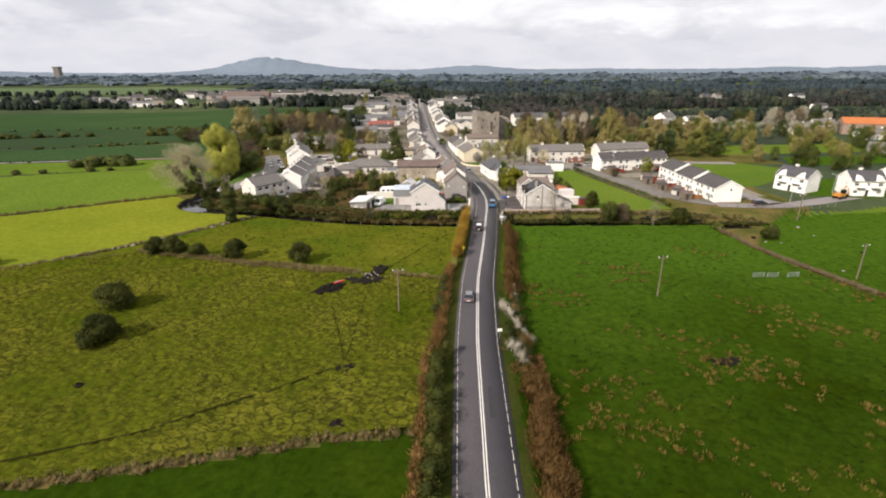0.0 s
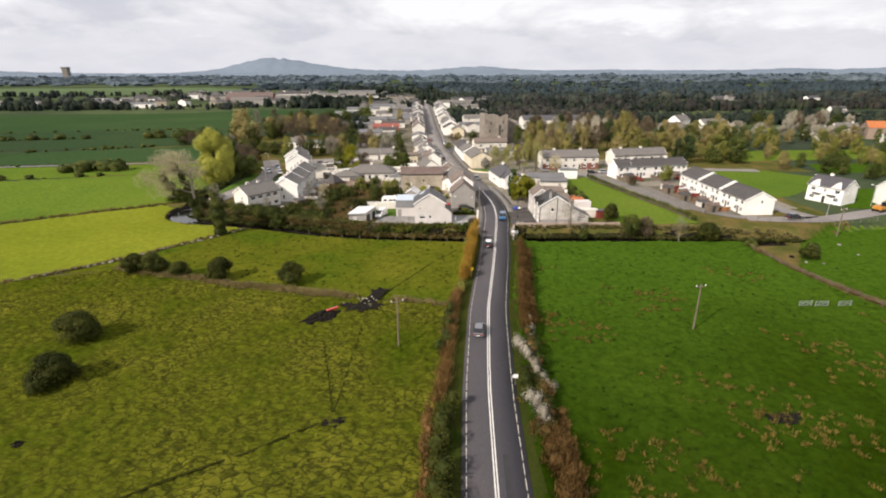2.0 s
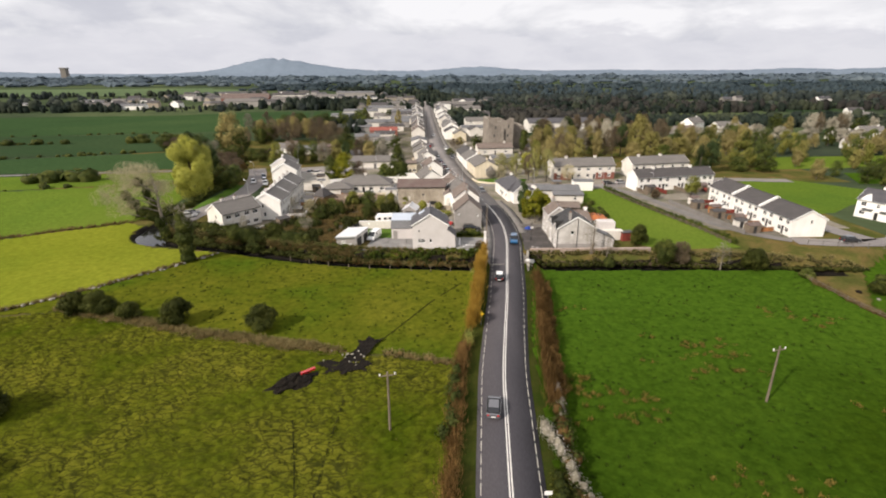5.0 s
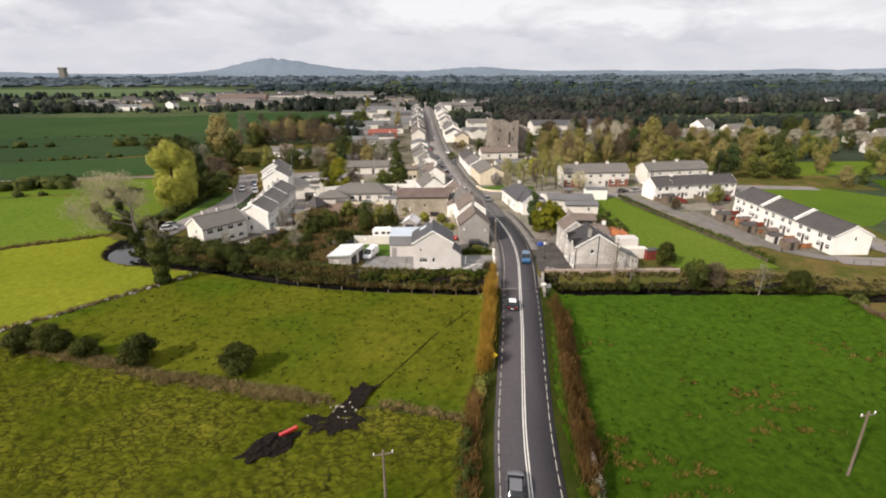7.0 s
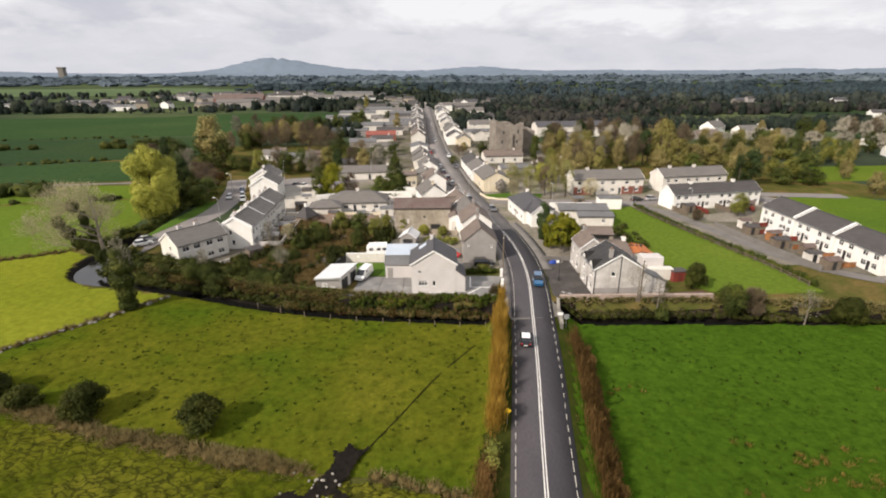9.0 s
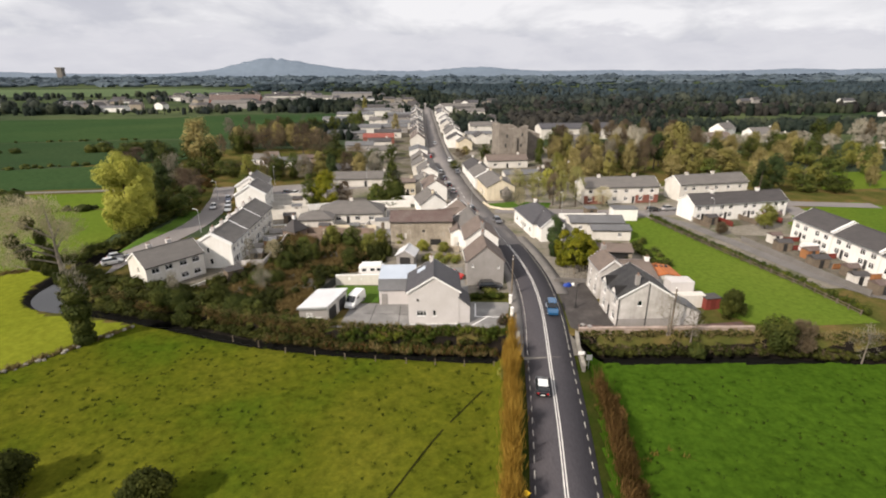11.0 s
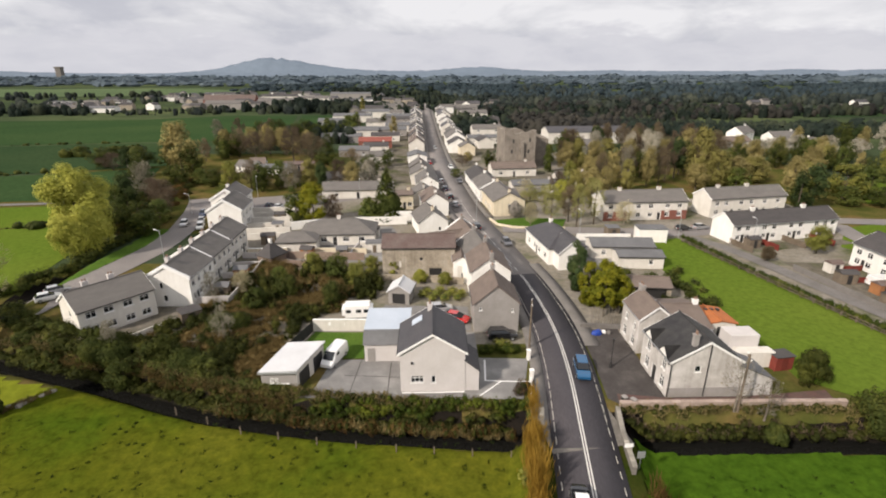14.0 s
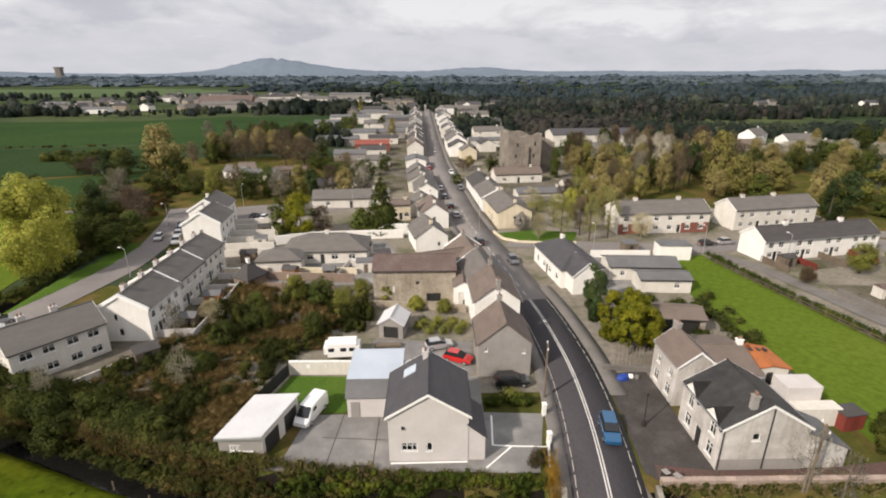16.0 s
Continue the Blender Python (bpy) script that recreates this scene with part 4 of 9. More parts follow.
sheet("garden_terrace", [(-40.0, 160), (-34.3, 162), (-34.3, 190), (-30, 197), (-8, 197), (-8, 178), (-22, 181), (-33, 182), (-39.8, 190)], 0.055, M["back_yard"], "worn back gardens with paths and bare soil")
sheet("house_plot", [(-58, 154), (-52, 150), (-42, 155.5), (-40.5, 160), (-44, 166), (-56, 167)], 0.05, M["back_yard"], "worn yard round the estate house")

# markings
dash_bm = boxes((-0.042, 0.042, -0.78, 0.78, 0, 0.006))
dash_mesh = bpy.data.meshes.new("edge_dash")
dash_bm.to_mesh(dash_mesh)
dash_mesh.materials.append(M["edge_line"])
for side in (-2.95, 2.95):
    off = offset(road_near, side)
    for i in range(14, len(off) - 1, 2):
        d = off[i + 1] - off[i - 1]
        ob = new("edge_dash", dash_mesh)
        ob.parent = road
        ob.matrix_basis = pose(off[i, 0], off[i, 1], 0.102 + float(ground_z(off[i, 0], off[i, 1])), 0, 0, math.degrees(math.atan2(d[1], d[0])) - 90)
for side in (-0.14, 0.14):
    ln = ribbon("centre_line", road_near, side - 0.065, side + 0.065, 0.105, M["line"])
    ln.parent = road
for i in range(2, 60, 4):
    seg = road_far[i:i + 3]
    ribbon("centre_dash", seg, -0.06, 0.06, 0.105, M["line"]).parent = street
pt = ribbon("repair_patch", offset(centre[int(np.argmin(np.abs(centre[:, 1] - 50))):int(np.argmin(np.abs(centre[:, 1] - 57)))], 1.25), -0.35, 0.35, 0.104, M["patch"])
pt.parent = road

# far hills: backdrop land beyond the plain, blue-grey from haze in the colour
def hills(name, pts, y, depth, mat):
    """A long low ridge with the given heights."""
    px = np.array(pts, dtype=float)
    xs = np.linspace(px[0, 0], px[-1, 0], 160)
    hs = np.interp(xs, px[:, 0], px[:, 1])
    hs = np.convolve(np.r_[np.repeat(hs[0], 4), hs, np.repeat(hs[-1], 4)], np.ones(9) / 9, "valid")
    hs *= 1 + 0.03 * np.random.default_rng(3).normal(size=hs.shape)
    prof = [(-1.0, 0.0), (-0.6, 0.35), (-0.25, 0.85), (0.0, 1.0), (0.5, 0.6)]
    v = np.concatenate([np.c_[xs, np.full(160, y + depth * a), hs * b - 2] for a, b in prof])
    i = np.arange(159)
    f = np.concatenate([np.stack([i + k * 160, i + 1 + k * 160, i + 1 + (k + 1) * 160, i + (k + 1) * 160], 1) for k in range(len(prof) - 1)])
    return tagged(new(name, mesh_np(name, v, f, mat, True)), "hazy blue-grey hills on the horizon", "hills", "", "structure")


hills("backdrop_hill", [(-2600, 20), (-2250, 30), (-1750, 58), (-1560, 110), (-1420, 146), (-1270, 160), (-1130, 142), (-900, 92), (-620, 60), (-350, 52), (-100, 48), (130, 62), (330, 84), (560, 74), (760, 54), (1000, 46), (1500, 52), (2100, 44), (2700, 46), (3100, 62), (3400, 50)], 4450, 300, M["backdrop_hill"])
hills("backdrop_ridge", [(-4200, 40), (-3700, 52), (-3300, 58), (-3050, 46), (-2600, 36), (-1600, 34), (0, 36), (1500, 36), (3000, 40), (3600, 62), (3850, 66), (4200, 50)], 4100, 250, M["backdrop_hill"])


# ---- houses ----
WIN_CACHE = {}


def shared(name, key, build, mat, parent, m, label=""):
    """A part whose mesh is shared with its likes."""
    if key not in WIN_CACHE:
        me = bpy.data.meshes.new(name)
        bm = build()
        bm.normal_update()
        bm.to_mesh(me)
        bm.free()
        me.materials.append(mat)
        WIN_CACHE[key] = me
    ob = new(name, WIN_CACHE[key])
    ob.parent = parent
    ob.matrix_basis = m
    if label:
        ob["label"] = label
    return ob


def window(parent, m, w, h, frame_mat="trim", bars=1, sill=True):
    """A window in its opening: pane, frame with bars, sill. m stands at the opening's foot, looking out along -y."""
    key = (round(w, 2), round(h, 2), frame_mat, bars)
    pane = shared("window", ("pane",) + key[:2], lambda: boxes((-w / 2 + 0.01, w / 2 - 0.01, 0.10, 0.13, 0.01, h - 0.01)), M["glass"], parent, m)
    t = 0.07

    def frame_bm():
        rows = [(-w / 2, w / 2, 0.05, 0.12, 0, t), (-w / 2, w / 2, 0.05, 0.12, h - t, h), (-w / 2, -w / 2 + t, 0.05, 0.12, t, h - t), (w / 2 - t, w / 2, 0.05, 0.12, t, h - t)]
        for i in range(bars):
            x = -w / 2 + w * (i + 1) / (bars + 1)
            rows.append((x - 0.03, x + 0.03, 0.06, 0.115, t, h - t))
        if bars and h > 0.9:
            rows.append((-w / 2 + t, w / 2 - t, 0.062, 0.112, h * 0.66, h * 0.66 + 0.05))
        return boxes(*rows)
    shared("frame", ("frame",) + key, frame_bm, M[frame_mat], pane, Matrix())
    if sill:
        shared("sill", ("sill", round(w, 2)), lambda: boxes((-w / 2 - 0.08, w / 2 + 0.08, -0.09, 0.06, -0.09, 0.0)), M["trim"], pane, Matrix())
    return pane


def door(parent, m, w, h, mat):
    d = shared("door", ("door", w, h, mat), lambda: boxes((-w / 2 + 0.05, w / 2 - 0.05, 0.07, 0.12, 0.0, h - 0.05)), M[mat], parent, m)
    shared("frame", ("doorframe", w, h), lambda: boxes((-w / 2, -w / 2 + 0.06, 0.03, 0.13, 0, h), (w / 2 - 0.06, w / 2, 0.03, 0.13, 0, h), (-w / 2 + 0.06, w / 2 - 0.06, 0.03, 0.13, h - 0.06, h)), M["trim"], d, Matrix())
    return d


SIDES = {"f": (0, -1), "r": (1, 0), "b": (0, 1), "l": (-1, 0)}


def house(cx, cy, rot, L, W, eave, ridge, wall, roof, openings=(), chimneys=(), label="", hip=False, name="house", group="", parapets=(), verge="trim", category="house", over=0.3, door_mat="dark", plinth=None, frame_mat="trim", cap=True, z=0.0):
    """A house with its ridge along local x. openings: (side, place along the wall from its middle, foot, width, height, kind)."""
    ob = thing(name, cx, cy, z, rot, label, category, group)
    bm = bmesh.new()
    for s, (ax, ay) in SIDES.items():
        half = (L if s in "fb" else W) / 2
        dep = (W if s in "fb" else L) / 2
        ops = [(u - w / 2, u + w / 2, f, f + h) for sd, u, f, w, h, *_ in openings if sd == s]
        us = sorted({-half, half, *[q for p in ops for q in p[:2]]})
        vs = sorted({0.0, eave, *[q for p in ops for q in p[2:]]})

        def at(u, d, v):
            d = dep - d
            return {"f": (u, -d, v), "b": (-u, d, v), "r": (d, u, v), "l": (-d, -u, v)}[s]
        for a, b in zip(us, us[1:]):
            for c, d in zip(vs, vs[1:]):
                if any(p[0] - 1e-6 <= a and b <= p[1] + 1e-6 and p[2] - 1e-6 <= c and d <= p[3] + 1e-6 for p in ops):
                    continue
                bm.faces.new([bm.verts.new(at(*q)) for q in ((a, 0, c), (b, 0, c), (b, 0, d), (a, 0, d))])
        for a, b, c, d in ops:
            for q in (((a, 0, c), (a, 0.2, c), (a, 0.2, d), (a, 0, d)), ((b, 0, c), (b, 0, d), (b, 0.2, d), (b, 0.2, c)), ((a, 0, d), (a, 0.2, d), (b, 0.2, d), (b, 0, d)), ((a, 0, c), (b, 0, c), (b, 0.2, c), (a, 0.2, c))):
                bm.faces.new([bm.verts.new(at(*p)) for p in q])
        if s in "lr" and not hip:
            bm.faces.new([bm.verts.new(at(*q)) for q in ((-half, 0, eave), (half, 0, eave), (0, 0, ridge - 0.02))])
    bmesh.ops.remove_doubles(bm, verts=bm.verts[:], dist=0.001)
    part("wall", bm, M[wall], ob)
    if plinth:
        part("plinth", boxes((-L / 2 - 0.04, L / 2 + 0.04, -W / 2 - 0.04, W / 2 + 0.04, 0, 0.35)), M[plinth], ob)
    # roof slopes with thickness
    bm = bmesh.new()
    sl = (ridge - eave) / (W / 2)
    e, g = over, 0.18
    hx = L / 2 + (g if not hip else e)
    rx = L / 2 + g if not hip else max(0.05, L / 2 - W / 2)
    th = 0.16
    for top in (0, 1):
        z0, z1 = eave - sl * e + top * th, ridge + top * th
        vs = [bm.verts.new(p) for p in ((-hx, -W / 2 - e, z0), (hx, -W / 2 - e, z0), (rx, 0, z1), (-rx, 0, z1), (-hx, W / 2 + e, z0), (hx, W / 2 + e, z0))]
        fs = [(0, 1, 2, 3), (5, 4, 3, 2)] + ([(1, 5, 2), (4, 0, 3)] if hip else [])
        for f in fs:
            bm.faces.new([vs[i] for i in (f if top else f[::-1])])
        if top:
            tops = vs
        else:
            lows = vs
    for a, b in ((0, 1), (5, 4)) + (((1, 5), (4, 0)) if hip else ((1, 2), (2, 5), (4, 3), (3, 0))):
        bm.faces.new((lows[a], lows[b], tops[b], tops[a]))
    r = part("roof", bm, M[roof], ob)
    if cap and cy < 330:
        bm = bmesh.new()
        tube(bm, [(-rx, 0, ridge + th + 0.02), (rx, 0, ridge + th + 0.02)], [0.11, 0.11], 6)
        part("ridge_tiles", bm, M[roof], r)
    if not hip and verge:
        for sx in (-1, 1):
            bm = bmesh.new()
            for sy in (-1, 1):
                a = Vector((sx * (hx + 0.01), sy * (W / 2 + e), eave - sl * e))
                b = Vector((sx * (hx + 0.01), 0, ridge))
                vs = [bm.verts.new(p + q) for q in (Vector((0, 0, -0.12)), Vector((0, 0, 0.175)), Vector((sx * 0.035, 0, 0.175)), Vector((sx * 0.035, 0, -0.12))) for p in (a, b)]
                for i in range(4):
                    j = (i + 1) % 4
                    bm.faces.new((vs[2 * i], vs[2 * i + 1], vs[2 * j + 1], vs[2 * j]))
                bm.faces.new((vs[0], vs[2], vs[4], vs[6]))
            part("bargeboard", bm, M[verge], r)
    for sy in (-1, 1) if cy < 300 else ():
        y = sy * (W / 2 + e + 0.05)
        part("gutter", boxes((-hx + 0.05, hx - 0.05, y - 0.06, y + 0.06, eave - sl * e - 0.02, eave - sl * e + 0.09)), M["dark" if wall not in ("white", "dirty_white") else "grey_metal"], r)
    for x in parapets:
        bm = bmesh.new()
        for sy in (-1, 1):
            a, b = Vector((x, sy * (W / 2 + e), eave - sl * e)), Vector((x, 0, ridge))
            vs = [bm.verts.new(p + Vector((dx, 0, dz))) for dx, dz in ((-0.19, 0.0), (0.19, 0.0), (0.19, 0.42), (-0.19, 0.42)) for p in (a, b)]
            for i in range(4):
                j = (i + 1) % 4
                bm.faces.new((vs[2 * i], vs[2 * i + 1], vs[2 * j + 1], vs[2 * j]))
            bm.faces.new((vs[0], vs[2], vs[4], vs[6]))
        part("parapet", bm, M["trim"], r, "white plastered gable parapet")
    for c in chimneys:
        x, off, cw, cmat = tuple(c) + (0.0, 0.0, 0.9, wall)[len(c):]
        zt = ridge + 0.85
        ch = part("chimney", boxes((x - cw / 2, x + cw / 2, off - 0.3, off + 0.3, ridge - 0.7, zt), (x - cw / 2 - 0.06, x + cw / 2 + 0.06, off - 0.36, off + 0.36, zt - 0.16, zt - 0.02)), M[cmat], ob)
        for dx in (-cw * 0.25, cw * 0.25) if cy < 300 else ():
            bm = bmesh.new()
            tube(bm, [(x + dx, off, zt), (x + dx, off, zt + 0.38)], [0.12, 0.10], 8)
            part("chimney_pot", bm, M["clay"], ch)
    for s, u, f, w, h, *kind in openings:
        d = (W if s in "fb" else L) / 2
        ang = {"f": 0, "r": 90, "b": 180, "l": 270}[s]
        m = pose(0, 0, 0, 0, 0, ang) @ pose(u, -d, f)
        kind = kind[0] if kind else "w"
        if kind == "w":
            window(ob, m, w, h, frame_mat, 2 if w > 1.5 else (1 if w > 0.75 else 0))
        elif kind == "d":
            door(ob, m, w, h, door_mat)
        else:
            # Flat panel in the opening, used dark for the open shed's unlit inside.
            shared("shutter", ("shutter", w, h, kind), lambda: boxes((-w / 2, w / 2, 0.12, 0.18, 0, h)), M[kind], ob, m)
    return ob


def bays(side, us, two=True, doors=(), w=1.25, h=1.15, f1=0.9, f2=3.2):
    """Window rows on one side, with doors at the given places."""
    out = []
    for u in us:
        if two:
            out.append((side, u, f2, w, h, "w"))
        if all(abs(u - d) > w * 0.5 + 0.45 for d in doors):
            out.append((side, u, f1, w, h, "w"))
    return out + [(side, d, 0.02, 0.95, 2.05, "d") for d in doors]


# bungalow-fronted house with the grey yard
main_house = house(0.1, 142.3, 90, 7.6, 7.9, 5.5, 7.95, "beige", "slate", [("l", -1.9, 1.35, 1.55, 0.95, "w"), ("l", 0.1, 1.3, 0.55, 1.0, "w"), ("f", 1.0, 1.0, 1.2, 1.1), ("b", -1, 0.9, 1.3, 1.2), ("b", 1.5, 0.02, 0.95, 2.05, "d")], [(3.0, 0.3, 0.8, "beige")], "grey-beige rendered house with dark slate roof and skylight", verge="trim")
part("security_light", boxes((-3.95, -3.81, 2.4, 2.65, 4.0, 4.3)), M["dark"], main_house)
bm = bmesh.new()
rz = lambda t: 5.5 + (7.95 - 5.5) * t + 0.17
vs = [bm.verts.new(p) for p in ((1.2, 2.6, rz(0.34)), (2.6, 2.6, rz(0.34)), (2.6, 1.3, rz(0.67)), (1.2, 1.3, rz(0.67)))]
bm.faces.new(vs)
ext = bmesh.ops.extrude_face_region(bm, geom=bm.faces[:])
bmesh.ops.translate(bm, verts=[v for v in ext["geom"] if isinstance(v, bmesh.types.BMVert)], vec=(0, 0.03, 0.07))
part("skylight", bm, M["sheet_blue"], main_house, "pale roof window")


def lean_to(parent, x0, x1, y0, y1, z_low, z_high, wall, roof, axis="x"):
    """A lean-to whose roof falls along one axis: low at the second edge."""
    bm = bmesh.new()
    hi = (x0, x1) if axis == "x" else (y0, y1)
    zz = lambda x, y: z_high + (z_low - z_high) * (((x - x0) / (x1 - x0)) if axis == "x" else ((y - y0) / (y1 - y0)))
    c = [(x0, y0), (x1, y0), (x1, y1), (x0, y1)]
    lo = [bm.verts.new((x, y, 0)) for x, y in c]
    tp = [bm.verts.new((x, y, zz(x, y))) for x, y in c]
    for i in range(4):
        j = (i + 1) % 4
        bm.faces.new((lo[i], lo[j], tp[j], tp[i]))
    e = part("extension", bm, M[wall], parent)
    bm = bmesh.new()
    mx, my = (x0 + x1) / 2, (y0 + y1) / 2
    cc = [(x + 0.2 * (1 if x > mx else -1 if axis != "x" or x1 < x0 else 0), y + 0.15 * (1 if y > my else -1)) for x, y in c]
    a = [bm.verts.new((x, y, zz(x, y) + 0.01)) for x, y in cc]
    b = [bm.verts.new((x, y, zz(x, y) + 0.16)) for x, y in cc]
    bm.faces.new(a[::-1])
    bm.faces.new(b)
    for i in range(4):
        j = (i + 1) % 4
        bm.faces.new((a[i], a[j], b[j], b[i]))
    part("extension_roof", bm, M[roof], parent)
    return e


lean_to(main_house, -3.75, 0.9, -3.95, -5.65, 2.9, 4.3, "beige", "slate", "y")

# grey house, white house and the row behind it along the street
house(9.75, 156.9, 90, 7.0, 6.7, 4.7, 7.5, "grey_wall", "tile_brown", [("l", 2.4, 3.3, 0.35, 0.5), ("l", -2.4, 3.6, 0.35, 0.5), ("f", -2, 0.8, 1.1, 1.2), ("f", 2, 0.8, 1.1, 1.2), ("f", 0, 0.02, 0.95, 2.05, "d")], [(3.1, 0, 0.7, "grey_wall")], "grey rendered gabled house with brown tiled roof", verge=None)
house(10.0, 168.7, 92, 8.6, 6.7, 5.4, 7.9, "white", "tile_brown", bays("f", (-2.6, 0, 2.6), True, (0,)), [(-4.1, 0, 0.8, "grey_wall"), (4.0, 0, 0.8, "grey_wall")], "white gabled house with brown tiled roof by the street", verge=None)
house(9.0, 177.6, 97, 9.0, 6.4, 5.0, 7.4, "offwhite", "tile_grey", bays("f", (-2.6, 0, 2.6), True, (0,)), [(4.0, 0, 0.8, "grey_wall")], "grey roofed street house with pale walls", verge=None)
house(7.4, 187.0, 100, 9.6, 6.6, 4.6, 6.9, "offwhite", "tile_brown", bays("f", (-2.6, 0, 2.6), True, (0,)), [(4.2, 0, 0.8, "grey_wall")], "terraced street house with brown roof", verge=None, parapets=(-4.8, 4.8))
house(2.6, 184.4, 20, 8.0, 5.5, 4.3, 6.2, "offwhite", "tile_brown", [], [], "low back building with brown roof", verge="trim")
ext = house(5.6, 174.6, 90, 5.0, 2.9, 4.4, 5.2, "white", "tile_brown", [("l", -0.3, 0.4, 0.9, 3.0, "offwhite"), ("l", 0.1, 1.0, 0.4, 1.1)], [], "narrow white back extension with tall panel", verge=None)
house(-2.4, 178.8, 0, 13.8, 7.0, 6.0, 7.5, "barn_stone", "rust_roof", [("f", -3.6, 2.0, 0.5, 1.3, "offwhite"), ("f", 3.2, 0.3, 2.4, 1.5, "dark"), ("f", 0.5, 3.4, 0.6, 0.6, "dark")], [], "old rubble stone barn with maroon sheet roof", verge=None, category="barn", name="barn")
house(-0.4, 206.2, 102, 9.5, 7.2, 3.3, 5.9, "white", "tile_grey", [("l", 1.6, 1.0, 0.7, 1.0), ("f", 2, 0.9, 1.2, 1.1), ("f", -2, 0.9, 1.2, 1.1)], [(-3.6, 0, 0.8, "cream")], "white gabled cottage with grey roof", verge=None)
house(-21.5, 199.0, 2, 17.0, 9.0, 2.7, 5.0, "offwhite", "tile_grey", [("f", u, 0.9, 1.4, 1.1) for u in (-6, -3, 2, 5.5)] + [("f", -0.5, 0.02, 1.0, 2.05, "d")], [(0, 0, 0.8, "offwhite")], "pale hipped bungalow with grey tiled roof", hip=True)
house(-29.5, 192.5, 4, 8.5, 6.0, 2.6, 4.0, "offwhite", "tile_grey", [("f", 1.5, 0.9, 1.2, 1.0)], [], "low white outhouse with grey roof", hip=True)
house(-33.0, 184.0, 60, 4.2, 3.8, 2.2, 4.4, "brick_rubble", "tile_dark", [], [(0.0, 0, 0.5, "trim")], "small dark pyramid-roofed outbuilding", hip=True, name="outbuilding", category="outbuilding")

# left estate
house(-50.8, 158.8, 52, 10.8, 7.0, 4.5, 6.6, "offwhite", "tile_grey", bays("f", (-3.7, -1.3, 1.4, 3.8), True, (), 1.4, 1.05, 0.6, 3.0) + [("l", 0.5, 2.9, 0.6, 1.0), ("l", -1.5, 0.9, 0.6, 1.1), ("r", 0, 0.9, 0.6, 1.0)], [(-2.4, 0.6, 0.8, "beige"), (1.2, 0.6, 0.8, "beige")], "semi-detached estate house with grey tiled roof")
for y, n in ((168.3, 9.6), (178.2, 10.0), (188.2, 9.8)):
    house(-43.9 - 0.04 * (y - 168), y, 90, n, 7.4, 5.1, 7.2, "white" if y < 170 else "offwhite", "tile_grey", bays("f", (-3.4, -1.2, 1.2, 3.4), True, (-2.3, 2.3), 1.0, 1.1) + bays("b", (-3, 0, 3), True, (1.5,)) + [("l", -1.0, 3.3, 0.6, 1.1), ("l", -0.6, 0.9, 0.7, 1.2)], [(-2.5, 0.4, 0.8, "beige"), (2.2, 0.4, 0.8, "beige")], "terraced estate house with grey roof and white parapet", group="west estate terrace", parapets=(-n / 2,))
for x, y in ((-50.8, 210.0), (-54.6, 221.6)):
    house(x, y, 96, 11.0, 8.0, 5.6, 8.1, "white", "tile_grey", bays("f", (-3.4, 0, 3.4), True, (1.6,)) + [("l", 0, 3.3, 0.8, 1.1)], [(-1.5, 0.3)], "terraced estate house with grey roof and white gable", group="west estate terrace", parapets=(-5.5,))

# right estate
house(82.0, 198.9, 10, 28.5, 6.8, 4.4, 6.5, "white", "tile_dark", bays("f", (-12.6, -10.2, -5.8, -3.2, 1.4, 4.0, 8.4, 10.8, 13.0), True, (-11.4, -4.5, 2.7, 9.6), 1.15, 1.15, 0.8, 2.85), [(-7, 0, 1.0), (7, 0, 1.0)], "long white two-storey terrace with charcoal roof")
house(86.0, 220.4, 10, 23.5, 7.4, 5.1, 7.2, "offwhite", "tile_grey", bays("f", (-9.8, -7, -2.4, 0.8, 5, 9.2), True, (-5, 3), 1.2, 1.1), [(-7.5, 0, 1.0), (1.5, 0, 1.0)], "cream two-storey terrace with grey roof")
t3 = house(56.5, 217.0, 4, 23.0, 8.0, 5.0, 7.2, "offwhite", "tile_grey", bays("f", (-9.6, -6.6, -2, 1.4, 6, 9.4), True, (-4.4, 3.8), 1.2, 1.1), [(-6, 0, 1.0), (5, 0, 1.0)], "two-storey terrace with brick ground floor")
for u0, u1, z0, z1 in ((-11.5, -10.25, 0, 2.5), (-8.95, -7.25, 0, 2.5), (-5.95, -5.0, 0, 2.5), (4.4, 5.35, 0, 2.5), (6.65, 8.75, 0, 2.5), (10.05, 11.5, 0, 2.5), (-10.24, -8.96, 0, 0.8), (-7.24, -5.96, 0, 0.8), (5.36, 6.64, 0, 0.8), (8.76, 10.04, 0, 0.8)):
    part("brick_base", boxes((u0, u1, -4.05, -4.0, z0, z1)), M["redbrick"], t3, "red brick cladding")
for i, (yc, n) in enumerate(((149.4, 12.0), (161.5, 11.8), (173.6, 12.0))):
    house(90.0 - 0.25 * i, yc, -90, n, 8.2, 4.3 + 0.2 * i, 6.5 + 0.2 * i, "white", "tile_dark", bays("f", (-4.4, -1.8, 1.8, 4.4), True, (-3.0, 3.0), 1.25, 1.15, 0.8, 2.75) + ([("r", 0.6, 3.2, 0.6, 0.9)] if i == 0 else []), [], "white terraced house with charcoal roof above the path", group="east estate terrace", parapets=(n / 2 - 0.2,) if i else ())
